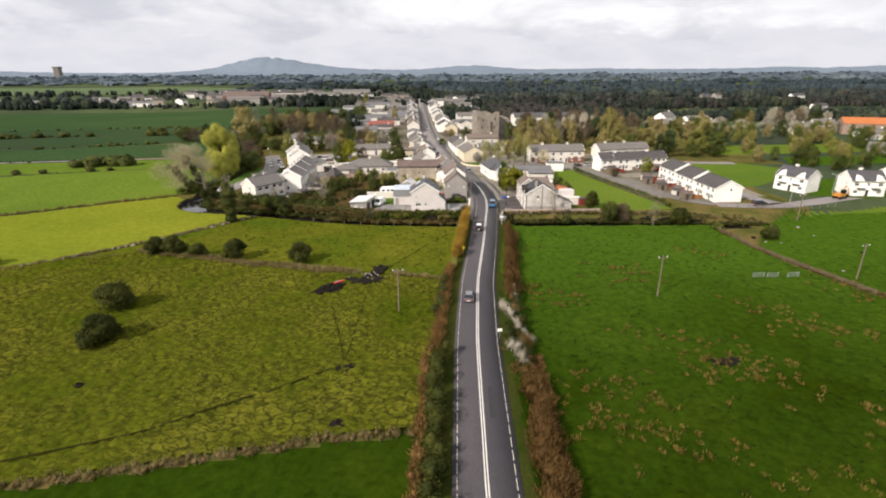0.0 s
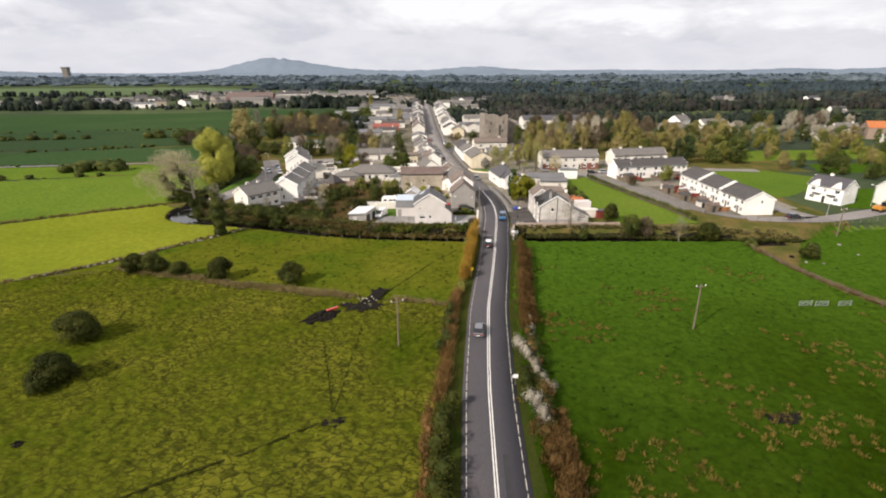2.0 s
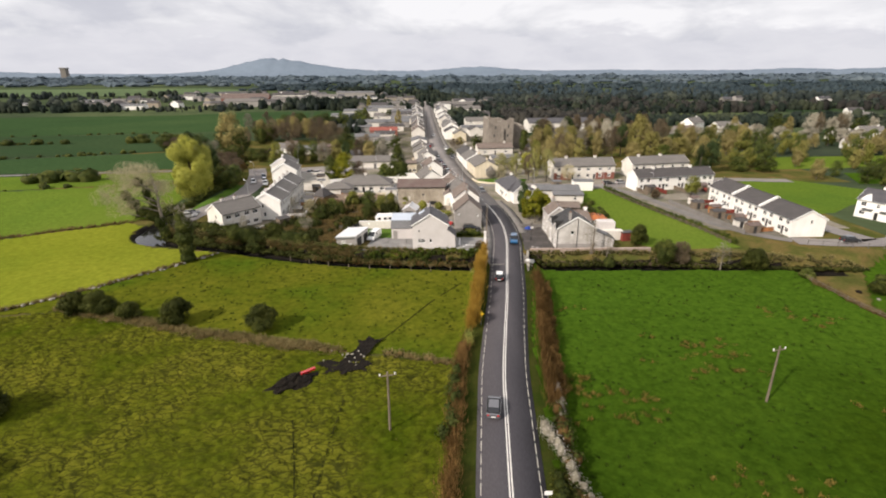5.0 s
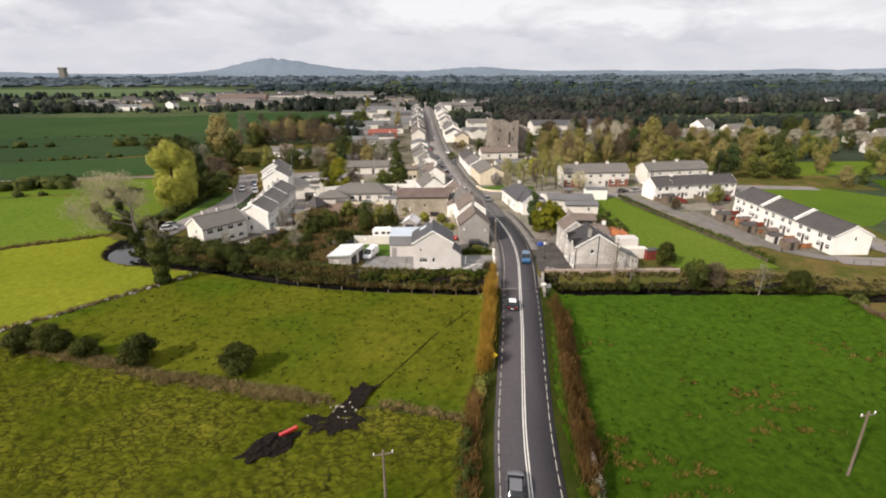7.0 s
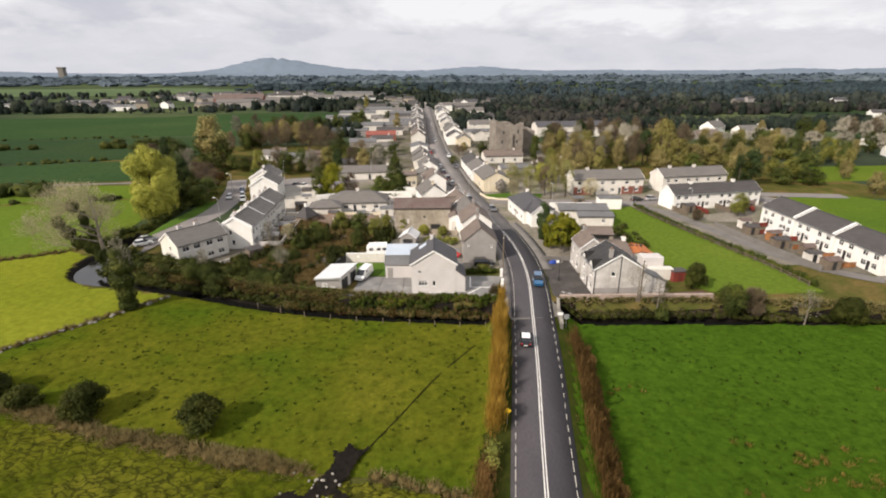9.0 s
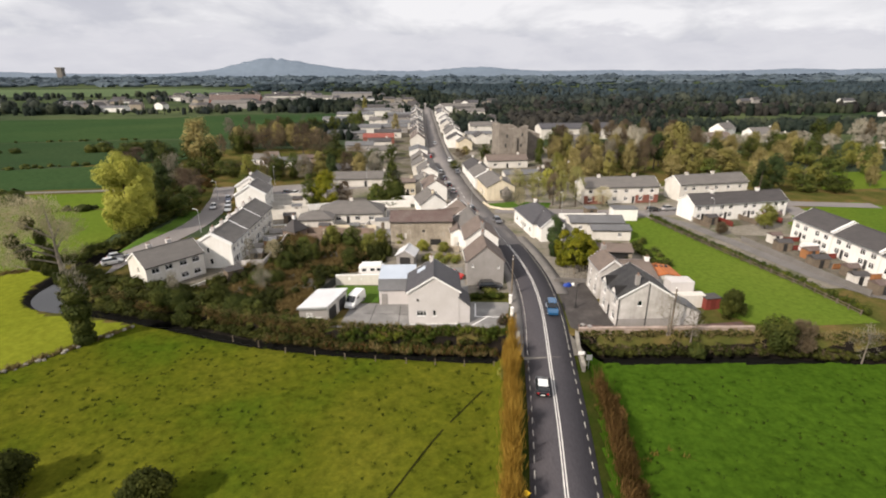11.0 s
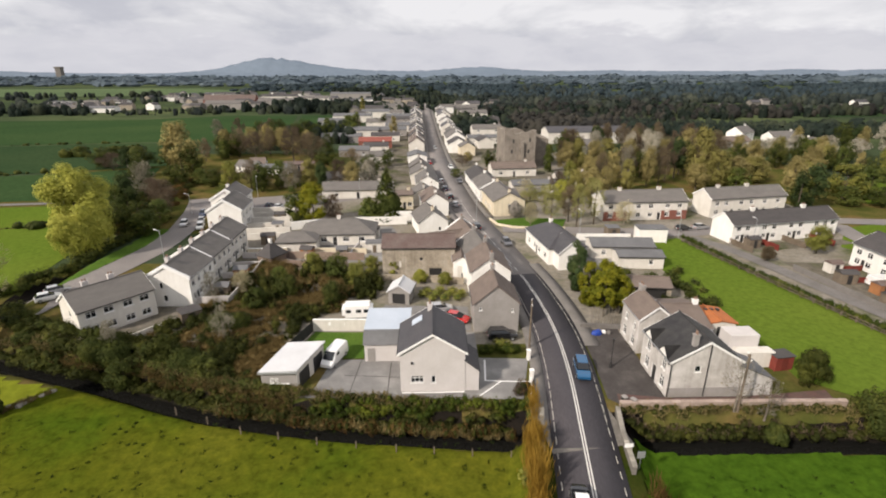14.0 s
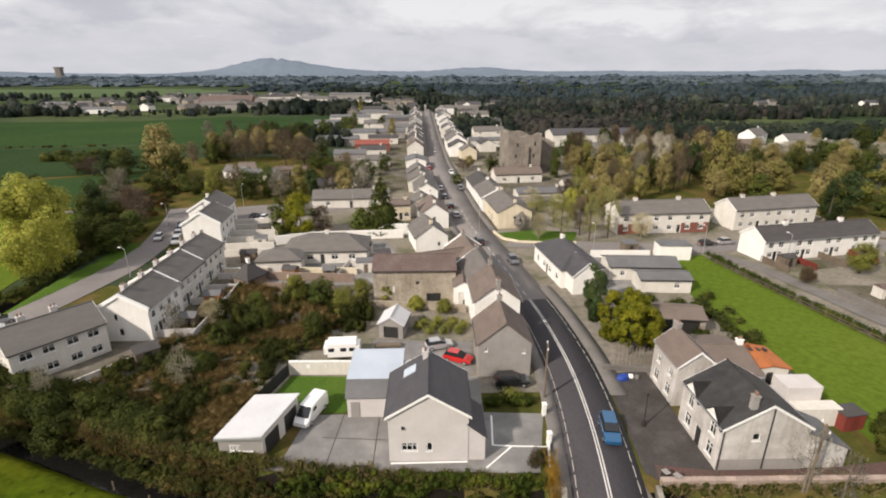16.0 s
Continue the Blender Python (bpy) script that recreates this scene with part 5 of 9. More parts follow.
for (x, y, r) in ((121.3, 158.2, -65), (137.0, 151.5, -10), (158, 160, 5), (178, 166, 8)):
    d = house(x, y, r, 9.8, 7.4, 4.9, 7.3, "white", "slate", bays("f", (-3.3, 3.3), True, (0.0,), 1.3, 1.1) + [("f", 0, 3.2, 0.8, 1.0), ("r", -1, 3.2, 0.5, 0.9), ("l", 1, 3.2, 0.5, 0.9)], [(-1.0, 0.3, 0.9)], "detached white house with slate roof", group="detached estate houses")
    for u in (-2.9, 2.9):
        bm = bmesh.new()
        pr = [(u - 1.5, 4.7), (u + 1.5, 4.7), (u, 6.4)]
        a = [bm.verts.new((px, -4.1, pz)) for px, pz in pr]
        b = [bm.verts.new((px, -1.0, pz)) for px, pz in pr]
        bm.faces.new(a)
        for i in range(3):
            j = (i + 1) % 3
            bm.faces.new((a[j], a[i], b[i], b[j]))
        part("dormer", bm, M["white"], d, "small white front gable")
    part("porch_canopy", boxes((-3.2, -0.9, -4.6, -3.7, 2.5, 2.65), (0.9, 3.2, -4.6, -3.7, 2.5, 2.65)), M["slate"], d)

# white roadside house on the right bank
gr = house(32.5, 140.45, 90, 7.7, 8.6, 4.9, 7.5, "dirty_white", "slate_worn", [("l", -0.9, 3.5, 0.75, 0.85), ("b", 0.1, 0.02, 1.1, 2.2, "d"), ("b", 2.3, 0.7, 1.1, 1.5), ("b", -2.1, 0.7, 1.1, 1.5), ("b", 2.3, 3.1, 1.0, 1.4), ("b", -2.1, 3.1, 1.0, 1.4)], [(-3.3, 1.5, 0.5, "grey_wall")], "stained white roadside house with patched slate roof", verge="trim", over=0.15)
for u, w in ((-2.1, 1.55), (2.1, 1.55)):
    bm = bmesh.new()
    pr = [(-u - w, 4.6), (-u + w, 4.6), (-u, 6.1)]
    a = [bm.verts.new((px, 4.42, pz)) for px, pz in pr]
    b = [bm.verts.new((px, 1.9, pz)) for px, pz in pr]
    bm.faces.new(a)
    for i in range(3):
        j = (i + 1) % 3
        bm.faces.new((a[j], a[i], b[i], b[j]))
    d = part("dormer", bm, M["white"], gr, "white front gablet with slated cheeks")
    bm = bmesh.new()
    for sg in (-1, 1):
        vs = [bm.verts.new(q) for q in ((-u + sg * (w + 0.15), 4.55, 4.5), (-u, 4.55, 6.2), (-u, 1.6, 6.2), (-u + sg * (w + 0.15), 3.4, 4.5))]
        bm.faces.new(vs if sg < 0 else vs[::-1])
    e = bmesh.ops.solidify(bm, geom=bm.faces[:], thickness=0.08)
    part("slate_cladding", bm, M["slate_worn"], d)
# Grey lower wall; the shade on it is put into the band's colour.
part("render_band", boxes((-3.91, -3.86, -4.3, 4.3, 0.0, 1.35)), M["grey_wall"], gr, "grey lower wall band with shade in its colour")
for yy in (4.2, -0.2):
    dp = bmesh.new()
    tube(dp, [(-3.96, yy, 0.2), (-3.96, yy, 5.2 if yy > 3 else 7.6)], [0.06, 0.06], 6)
    part("downpipe", dp, M["dark"], gr)
lean_to(gr, -3.75, 0.5, -4.3, -8.6, 2.3, 4.2, "dirty_white", "sheet_grey", "y")
g2 = house(30.9, 149.7, 90, 6.0, 4.8, 5.2, 7.1, "dirty_white", "tile_brown", [("b", 1.4, 0.7, 1.1, 1.4), ("b", -1.4, 3.2, 0.8, 1.1), ("b", 1.6, 3.2, 0.8, 1.1), ("b", -1.6, 0.7, 1.1, 1.4)], [(2.9, 0, 1.1, "grey_wall")], "narrow white roadside wing with brown tiles", over=0.12)
house(36.6, 152.4, 0, 5.4, 9.4, 3.3, 4.7, "dirty_white", "tile_brown", [], [(2.4, 0, 0.7, "trim")], "low back wing with brown tiled roof", verge=None)
rs = house(41.9, 152.3, 90, 5.0, 4.4, 2.8, 3.2, "offwhite", "rust", [("l", 0, 0.4, 0.9, 1.9, "dark")], [], "block shed with rusty orange roof", name="shed", category="shed", verge=None)
for k in range(4):
    part("roof_light", boxes((0.9, 1.5, 1.5 - 0.9 * k - 0.35, 1.5 - 0.9 * k, 3.15, 3.42)), M["dark"], rs)
bx = thing("tank_room", 42.0, 145.6, 0, 0, "plain white flat-topped outbuilding", "outbuilding")
part("body", soft_box(-2.0, 2.0, -1.3, 1.3, 0, 4.0, 0.05), M["beige"], bx)
part("annex", soft_box(-1.6, 3.4, -2.9, -1.31, 0, 2.3, 0.05), M["offwhite"], bx)
for (x, y, w, d2, h, m, lb) in ((46.2, 142.8, 2.6, 1.8, 2.0, "red_wood", "red-stained timber shed with dark roof"),):
    s = thing("garden_shed", x, y, 0, 8, lb, "shed")
    part("body", soft_box(-w / 2, w / 2, -d2 / 2, d2 / 2, 0, h), M[m], s)
    part("roof", soft_box(-w / 2 - 0.15, w / 2 + 0.15, -d2 / 2 - 0.15, d2 / 2 + 0.15, h + 0.003, h + 0.12), M["tile_dark"], s)
    part("door", boxes((-0.45, 0.45, -d2 / 2 - 0.05, -d2 / 2 - 0.003, 0.05, 1.85)), M["red_wood"], s)

# houses at the junction, right side of the street
house(26.8, 188.6, 98, 14.5, 8.0, 3.6, 6.0, "white", "slate", bays("b", (-5, -1.5, 1.5, 5), False, (0,)), [(3.0, 0, 0.8)], "white junction cottage with dark hipped roof", hip=True)
house(27.5, 181.2, 96, 6.0, 5.2, 3.6, 5.8, "white", "slate", [("l", 0, 1.0, 1.0, 1.1)], [], "white end wing with slate gable")
house(40.5, 187.0, -4, 13.0, 6.0, 2.7, 3.6, "offwhite", "sheet_grey", [("f", u, 0.9, 0.9, 1.0) for u in (-4, 0, 4)], [], "low pale outbuildings with grey sheet roof", verge=None, name="outbuilding", category="outbuilding")
house(42, 180.6, -4, 9.0, 4.4, 2.5, 3.1, "offwhite", "sheet_grey", [("f", 2, 0.9, 0.9, 1.0)], [], "low pale shed with grey sheet roof", verge=None, name="outbuilding", category="outbuilding")
# The open front is a dark panel, interior shade put into its colour.
house(37.5, 166.0, -8, 7.5, 5.0, 2.6, 3.4, "barn_stone", "tile_brown", [("f", 0.4, 0.05, 5.2, 2.2, "dark")], [], "low open-fronted shed with brown roof", verge=None, name="shed", category="shed")
wb = thing("white_store", 51.2, 196.3, 0, -4, "plain white flat-roofed store", "outbuilding")
part("body", soft_box(-3.2, 3.2, -1.9, 1.9, 0, 3.1, 0.05), M["white"], wb)
part("roof", soft_box(-3.35, 3.35, -2.05, 2.05, 3.103, 3.28, 0.03), M["sheet_grey"], wb)


def street_house(side, y, n, w, e, rise, wall, roof, back=0.0, front=False):
    """One house on the main street, eaves or gable to the street."""
    x = road_x(y + n / 2, side * (5.7 + w / 2 + back))
    ang = math.degrees(math.atan2(n, road_x(y + n) - road_x(y)))
    fr = "f" if side < 0 else "b"
    ops = bays(fr, (-2.6, 0, 2.6) if n > 8 else (-1.8, 1.8), e > 4.4, (0.4,)) if y < 330 else bays(fr, (-2.2, 2.2), e > 4.4) if y < 430 else []
    if y < 300:
        ops += [("l", 0, e - 1.9, 0.8, 1.0)]
    rng = np.random.default_rng(int(y * 7 + side))
    ch = [(n / 2 - 0.6, 0, 0.8)] + ([(-n / 2 + 0.6, 0, 0.8)] if rng.uniform() < 0.4 else [])
    house(x, y + n / 2, ang + (90 if front else 0), n, w, e, e + rise, wall, roof, ops, ch, f"street house with {M[wall].name.replace('_', ' ')} walls and {M[roof].name.replace('_', ' ')} roof", group="main street houses", verge=None, parapets=(-n / 2 + 0.1,) if rng.uniform() < 0.3 else ())


# west side, from the junction inwards
for row in ((218.5, 10.5, 7.0, 3.9, 2.4, "white", "tile_brown", 0.2), (230, 9.0, 6.5, 3.2, 2.0, "offwhite", "tile_grey", 2.6), (246, 13, 7.0, 3.4, 2.3, "white", "tile_grey", 0.0), (259.5, 11, 8.0, 3.6, 2.2, "offwhite", "tile_grey", 0.4), (271, 9, 7.5, 4.0, 2.4, "grey_wall", "tile_grey", 1.0), (300, 12, 8, 3.4, 1.2, "white", "sheet_grey", 0.2), (330, 11, 7.5, 4.8, 2.8, "offwhite", "tile_brown", 0.3), (342, 10, 7.5, 5.2, 3.0, "white", "tile_brown", 0.0), (353, 11, 7.8, 5.2, 3.0, "offwhite", "tile_dark", 0.4), (365, 10, 7.5, 5.6, 3.0, "white", "tile_brown", 0.2), (376, 12, 8, 5.4, 3.0, "offwhite", "tile_dark", 0.0), (389, 13, 8, 4.8, 2.6, "grey_wall", "slate", 0.5), (404, 12, 8, 5.4, 2.4, "offwhite", "tile_dark", 0.2), (418, 16, 9, 4.6, 2.4, "grey_wall", "tile_grey", 0.0), (436, 14, 8, 5.2, 2.6, "offwhite", "slate", 1.0), (452, 15, 9, 5.6, 2.4, "white", "tile_grey", 0.0), (470, 12, 9, 6.0, 2.4, "offwhite", "tile_dark", 0.6), (486, 18, 10, 4.6, 2.6, "grey_wall", "tile_grey", 0.0), (510, 14, 9, 5.2, 2.4, "white", "tile_dark", 1.5), (530, 20, 10, 5.0, 2.8, "offwhite", "slate", 0.0), (560, 16, 9, 4.4, 2.4, "white", "tile_grey", 2.0)):
    street_house(-1, *row)
# east side, with the walled garden between the first row and the tall white house
for row in ((218, 15.5, 8.6, 4.2, 2.2, "cream", "tile_grey", 0.6), (233.8, 15.5, 8.2, 3.9, 2.2, "white", "tile_grey", 0.0), (249.5, 17, 8.0, 3.4, 2.2, "white", "tile_dark", 0.0), (331, 12, 9.5, 4.4, 2.6, "white", "tile_dark", 0.2), (346, 17, 10, 5.4, 3.4, "white", "tile_grey", 0.0), (366, 12, 8, 4.6, 2.6, "offwhite", "tile_dark", 0.5), (381, 16, 9, 4.8, 2.4, "white", "tile_grey", 2.0), (401, 11, 8, 5.6, 2.6, "offwhite", "slate", 0.0), (414, 18, 9, 4.6, 2.4, "grey_wall", "tile_grey", 1.2), (436, 13, 9, 5.4, 2.6, "white", "tile_grey", 0.3), (452, 20, 9, 4.4, 2.4, "offwhite", "tile_dark", 2.4), (480, 15, 9, 5.2, 2.6, "white", "tile_grey", 0.0), (500, 22, 10, 5.6, 2.6, "offwhite", "slate", 1.0), (530, 14, 9, 4.6, 2.4, "white", "tile_dark", 0.0), (552, 20, 10, 5.6, 2.8, "grey_wall", "tile_grey", 0.6)):
    street_house(1, *row)


def scatter_houses(rows, seed):
    """Single houses and sheds behind the street: (x, y, rot, length, width, eave, ridge, wall, roof)."""
    for i, (x, y, r, n, w, e, rg, wall, roof) in enumerate(rows):
        # Two in three far houses take greyer colours that include cloud shade.
        if y > 480 and i % 3:
            wall, roof = {"white": "offwhite", "offwhite": "grey_wall"}.get(wall, wall), {"sheet_white": "sheet_grey", "sheet_grey": "tile_dark"}.get(roof, roof)
        house(x, y, r, n, w, e, rg, wall, roof, (bays("f", (-n * 0.3, n * 0.3), e > 4.4, (0,)) + [("l", 0, 1.0, 0.8, 1.0)]) if y < 300 else bays("f", (-n * 0.3, n * 0.3), e > 4.4) if y < 480 else [], [(n * 0.3, 0, 0.8)] if e > 2.6 and w < 10 else [], f"{'two-storey' if e > 4.4 else 'low'} building with {M[wall].name.replace('_', ' ')} walls and {M[roof].name.replace('_', ' ')}", verge=None)


scatter_houses([
    (-23, 243, 4, 22, 7, 2.8, 4.6, "offwhite", "tile_grey"), (-8.0, 229, 8, 5, 6, 4.2, 4.8, "cream", "tile_brown"),
    (-32, 262, 10, 10, 6, 2.6, 4.2, "offwhite", "tile_grey"), (-62, 282, 4, 14, 6, 2.4, 3.6, "offwhite", "sheet_grey"), (-72, 286, -20, 9, 5, 2.6, 4.4, "white", "tile_grey"),
    (-29, 354, 3, 17, 10, 3.6, 5.2, "redbrick", "red_roof"), (-36, 326, 3, 14, 8, 3.0, 4.4, "grey_wall", "sheet_grey"), (-27, 338, 3, 12, 8, 3.2, 4.6, "offwhite", "tile_dark"), (-22, 308, 8, 10, 7, 3.0, 4.6, "offwhite", "tile_grey"), (-26, 380, 3, 16, 9, 3.4, 4.8, "offwhite", "tile_dark"), (-24, 405, 3, 18, 10, 4.0, 5.6, "grey_wall", "sheet_grey"), (-22, 430, 3, 16, 10, 4.2, 5.8, "offwhite", "sheet_grey"), (-24, 472, 3, 18, 12, 4.6, 6.2, "grey_wall", "tile_dark"), (-70, 470, 5, 26, 10, 3.6, 5.2, "offwhite", "sheet_grey"), (-70, 291, 8, 6, 5, 2.6, 4.6, "white", "tile_brown"), (-53, 289, 4, 12, 4, 2.6, 3.4, "brick_rubble", "rust_roof"), (-25, 500, 3, 22, 14, 4.6, 6.0, "offwhite", "sheet_white"), (-50, 375, 3, 22, 12, 3.6, 5.0, "grey_wall", "sheet_grey"),
    (-42, 400, 5, 20, 12, 4.2, 6.0, "offwhite", "sheet_grey"), (-60, 430, 3, 24, 14, 4.0, 5.6, "grey_wall", "sheet_grey"), (-36, 450, 3, 18, 12, 4.6, 6.6, "offwhite", "tile_grey"),
    (-62, 500, 3, 30, 16, 5.0, 6.5, "offwhite", "sheet_grey"), (-48, 540, 3, 24, 14, 5.0, 7.0, "white", "sheet_white"), (-100, 640, 5, 26, 14, 6.5, 7.0, "white", "sheet_white"),
    (-74, 668, 5, 20, 14, 9.0, 10, "white", "sheet_grey"), (-40, 620, 3, 24, 14, 5.0, 7.0, "offwhite", "tile_grey"), (-60, 590, 3, 30, 14, 5.0, 7.0, "grey_wall", "sheet_grey"),
    (28, 352, 95, 12, 8, 3.8, 5.8, "offwhite", "tile_dark"), (34, 400, 5, 18, 9, 4.8, 7.0, "offwhite", "tile_grey"), (40, 450, 8, 16, 9, 5, 7.4, "grey_wall", "tile_dark"), (36, 520, 8, 22, 10, 5, 7.4, "offwhite", "tile_grey"), (30, 590, 8, 30, 10, 5, 7.4, "offwhite", "tile_grey"), (40, 660, 8, 26, 10, 5, 7.4, "grey_wall", "tile_dark"),
    (49, 258, 4, 12, 6, 2.8, 4.4, "offwhite", "tile_grey"), (31, 276, 6, 17, 7, 3.2, 5.0, "offwhite", "tile_brown"), (34, 247, 5, 16, 6, 3.0, 4.0, "offwhite", "sheet_grey"), (30, 237, 5, 10, 5, 2.6, 3.4, "barn_stone", "tile_grey"), (17, 326, 95, 8, 7, 4.2, 6.2, "cream", "tile_grey"), (30, 368, 5, 20, 8, 3.4, 4.6, "offwhite", "sheet_grey"), (52, 352, 5, 14, 8, 3.4, 5.2, "offwhite", "tile_grey"),
    (86, 372, 2, 44, 16, 6.0, 8.5, "offwhite", "slate"), (72, 330, 10, 12, 8, 4.2, 6.6, "offwhite", "tile_grey"),
    (176, 372, 35, 14, 9, 5.0, 8.2, "white", "tile_grey"), (196, 366, 10, 18, 9, 3.4, 6.0, "white", "tile_grey"), (160, 350, 10, 14, 8, 3.0, 5.2, "grey_wall", "tile_brown"), (190, 345, -15, 16, 8, 3.0, 5.4, "offwhite", "tile_grey"), (236, 318, 8, 14, 8, 3.0, 5.2, "offwhite", "tile_grey"), (262, 330, -12, 13, 9, 3.2, 6.2, "white", "tile_grey"), (288, 318, 4, 15, 8, 3.0, 5.6, "offwhite", "tile_brown"), (214, 232, -35, 8, 6, 2.6, 4.6, "grey_wall", "tile_grey"),
    (216, 282, -20, 13, 8, 3.0, 5.6, "white", "tile_brown"), (252, 280, 0, 18, 9, 3.0, 5.4, "white", "tile_grey"), (276, 268, -28, 16, 12, 4.4, 6.2, "white", "sheet_white"), (268, 300, -25, 30, 14, 6.5, 9.5, "brick_rubble", "rust"),
    (-330, 610, 4, 34, 12, 4.2, 6.0, "white", "sheet_grey"), (-360, 640, 4, 26, 12, 4.2, 6.0, "offwhite", "tile_grey"), (-480, 640, 4, 40, 14, 4.5, 6.0, "white", "sheet_white"), (-520, 650, 4, 24, 12, 4.2, 6.2, "offwhite", "tile_grey"), (-420, 690, 4, 24, 12, 6.2, 7.0, "white", "sheet_white"),
    (-220, 650, 4, 40, 16, 6.2, 9, "offwhite", "tile_grey"), (-180, 700, 4, 40, 16, 6.2, 9, "grey_wall", "tile_grey"), (-240, 720, 4, 60, 18, 6.2, 12, "redbrick", "rust_roof"), (-290, 760, 4, 36, 16, 6.2, 8, "offwhite", "sheet_grey"), (-150, 760, 4, 40, 16, 6.2, 9, "offwhite", "tile_grey"), (-210, 820, 4, 50, 16, 6.2, 9, "white", "sheet_grey"), (-300, 900, 4, 60, 20, 7, 9, "offwhite", "sheet_grey"), (-120, 880, 4, 60, 20, 7, 9, "grey_wall", "sheet_grey"),
], 5)

# ruined stone tower house
tw = thing("stone_tower", 36.0, 295, 0, 4, "roofless tan stone tower house with broken top", "ruin")


def broken_wall(x0, x1, y0, y1, heights):
    """A rubble wall whose top steps up and down along its length."""
    bm = bmesh.new()
    n = len(heights)
    along = x1 - x0 > y1 - y0
    rings = []
    for i, h in enumerate(heights):
        t = i / (n - 1)
        a, b = ((x0 + (x1 - x0) * t, y0), (x0 + (x1 - x0) * t, y1)) if along else ((x1, y0 + (y1 - y0) * t), (x0, y0 + (y1 - y0) * t))
        rings.append([bm.verts.new(p) for p in ((*a, 0), (*a, h), (*b, h + 0.2 * math.sin(5 * i)), (*b, 0))])
    for r0, r1 in zip(rings, rings[1:]):
        for k in range(4):
            bm.faces.new((r0[k], r1[k], r1[(k + 1) % 4], r0[(k + 1) % 4]))
    bm.faces.new(rings[0])
    bm.faces.new(rings[-1][::-1])
    bmesh.ops.recalc_face_normals(bm, faces=bm.faces[:])
    return bm


part("front_wall", broken_wall(-7.2, 5.4, -8, -6.7, (16.2, 16.0, 15.2, 13.9, 14.2, 14.9, 14.6, 15.2, 15.6, 15.4)), M["tower_stone"], tw)
part("back_wall", broken_wall(-7.2, 12.6, 6.7, 8, (15.6, 15.8, 15.0, 14.6, 14.8, 14.4, 13.2, 12.6, 12.4, 12.0, 11.6)), M["tower_stone"], tw)
part("side_wall", broken_wall(-7.2, -5.9, -6.69, 6.69, (16.0, 15.6, 15.4, 15.7, 15.2)), M["tower_stone"], tw)
part("side_wall", broken_wall(4.1, 5.39, -6.69, 6.69, (15.2, 14.4, 13.6, 13.2, 13.0)), M["tower_stone"], tw)
part("wing_wall", broken_wall(5.41, 12.6, -1.4, -0.1, (12.8, 12.4, 12.0, 11.4, 11.2)), M["tower_stone"], tw)
part("wing_wall", broken_wall(11.3, 12.6, -0.09, 6.69, (11.2, 11.4, 11.6)), M["tower_stone"], tw)
part("buttress", boxes((-0.9, 0.5, -8.9, -8.01, 0, 11.0)), M["tower_stone"], tw)
for u, zz in ((-4.2, 6.5), (2.6, 6.5), (2.0, 2.2), (-3.6, 10.6), (3.0, 11)):
    part("loop_window", boxes((u - 0.35, u + 0.35, -8.03, -8.003, zz, zz + 1.5)), M["dark"], tw)
# far water tower
wt2 = thing("water_tower", -2620, 3900, 0, 0, "distant grey block on the skyline", "tower")
part("body", soft_box(-20, 20, -18, 18, 0, 68, 1.5), M["old_stone"], wt2)
part("cap", soft_box(-23, 23, -21, 21, 68.01, 78, 1.0), M["old_stone"], wt2)


# ---- trees, hedges, rough growth ----
tree("willow_tree", -75.6, 191.0, 20.0, 9.6, "leaf_yellow", 30000, 0.24, "round", 0.06, "bark", 41, "tall golden weeping willow in new leaf", trunk_r=0.6)
cat = tree("catkin_tree", -66.8, 153.6, 20.0, 10.0, "pale_tree", 15000, 0.17, "spread", 0.34, "bark_pale", 42, "wide pale tree in catkin with ivy-clad limbs", trunk_r=0.55, shift=(-5.2, 1.0))
pos, out = lumps(4200, [(0.2, 0, 2.0, 1.3, 1.3, 2.4), (-0.6, 0, 5.0, 1.4, 1.3, 2.0), (-2.2, 0.2, 6.6, 1.8, 1.3, 1.5), (-4.2, 0.2, 7.6, 1.9, 1.3, 1.4), (-6.4, 0.4, 9.6, 1.5, 1.2, 1.5), (-8.0, 0.5, 11.6, 1.2, 1.0, 1.4), (-1.6, 0.3, 9.0, 1.0, 1.0, 2.2), (-2.8, 0.5, 12.2, 1.0, 0.9, 2.0), (-4.6, 0.8, 15.0, 1.2, 1.0, 1.4)])
iv, fv = sprays(pos, 0.35, 0.2, RNG, 0.6, out)
c = new("ivy", mesh_np("ivy", iv, fv, M["leaf_dark"]))
c.parent, c["label"] = cat, "dark ivy on the limbs"
ivy = tree("ivy_tree", -54.2, 138.2, 13.0, 2.5, "twig_grey", 900, 0.22, "column", 0.5, "bark", 43, "slender ivy-covered tree with bare top", trunk_r=0.35)
pos, out = lumps(3600, [(0, 0, 1.0, 1.7, 1.6, 1.4), (0.1, 0, 3.2, 1.7, 1.6, 2.0), (-0.2, 0, 5.8, 2.1, 1.9, 2.0), (0.3, 0, 8.4, 1.9, 1.7, 1.8), (-0.3, 0, 10.4, 1.2, 1.1, 1.4)])
iv, fv = sprays(pos, 0.30, 0.2, RNG, 0.6, out)
c = new("ivy", mesh_np("ivy", iv, fv, M["leaf_dark"]))
c.parent, c["label"] = ivy, "dark ivy round the trunk"
tree("conifer", -11.5, 215.6, 14.2, 5.4, "leaf_spruce", 12000, 0.30, "cone", 0.05, "bark", 44, "tall dark green spruce behind the white wall")
tree("garden_tree", -30.8, 213.6, 10.6, 4.9, "leaf_cypress", 7000, 0.22, "round", 0.05, "bark", 45, "rounded golden-green garden conifer")
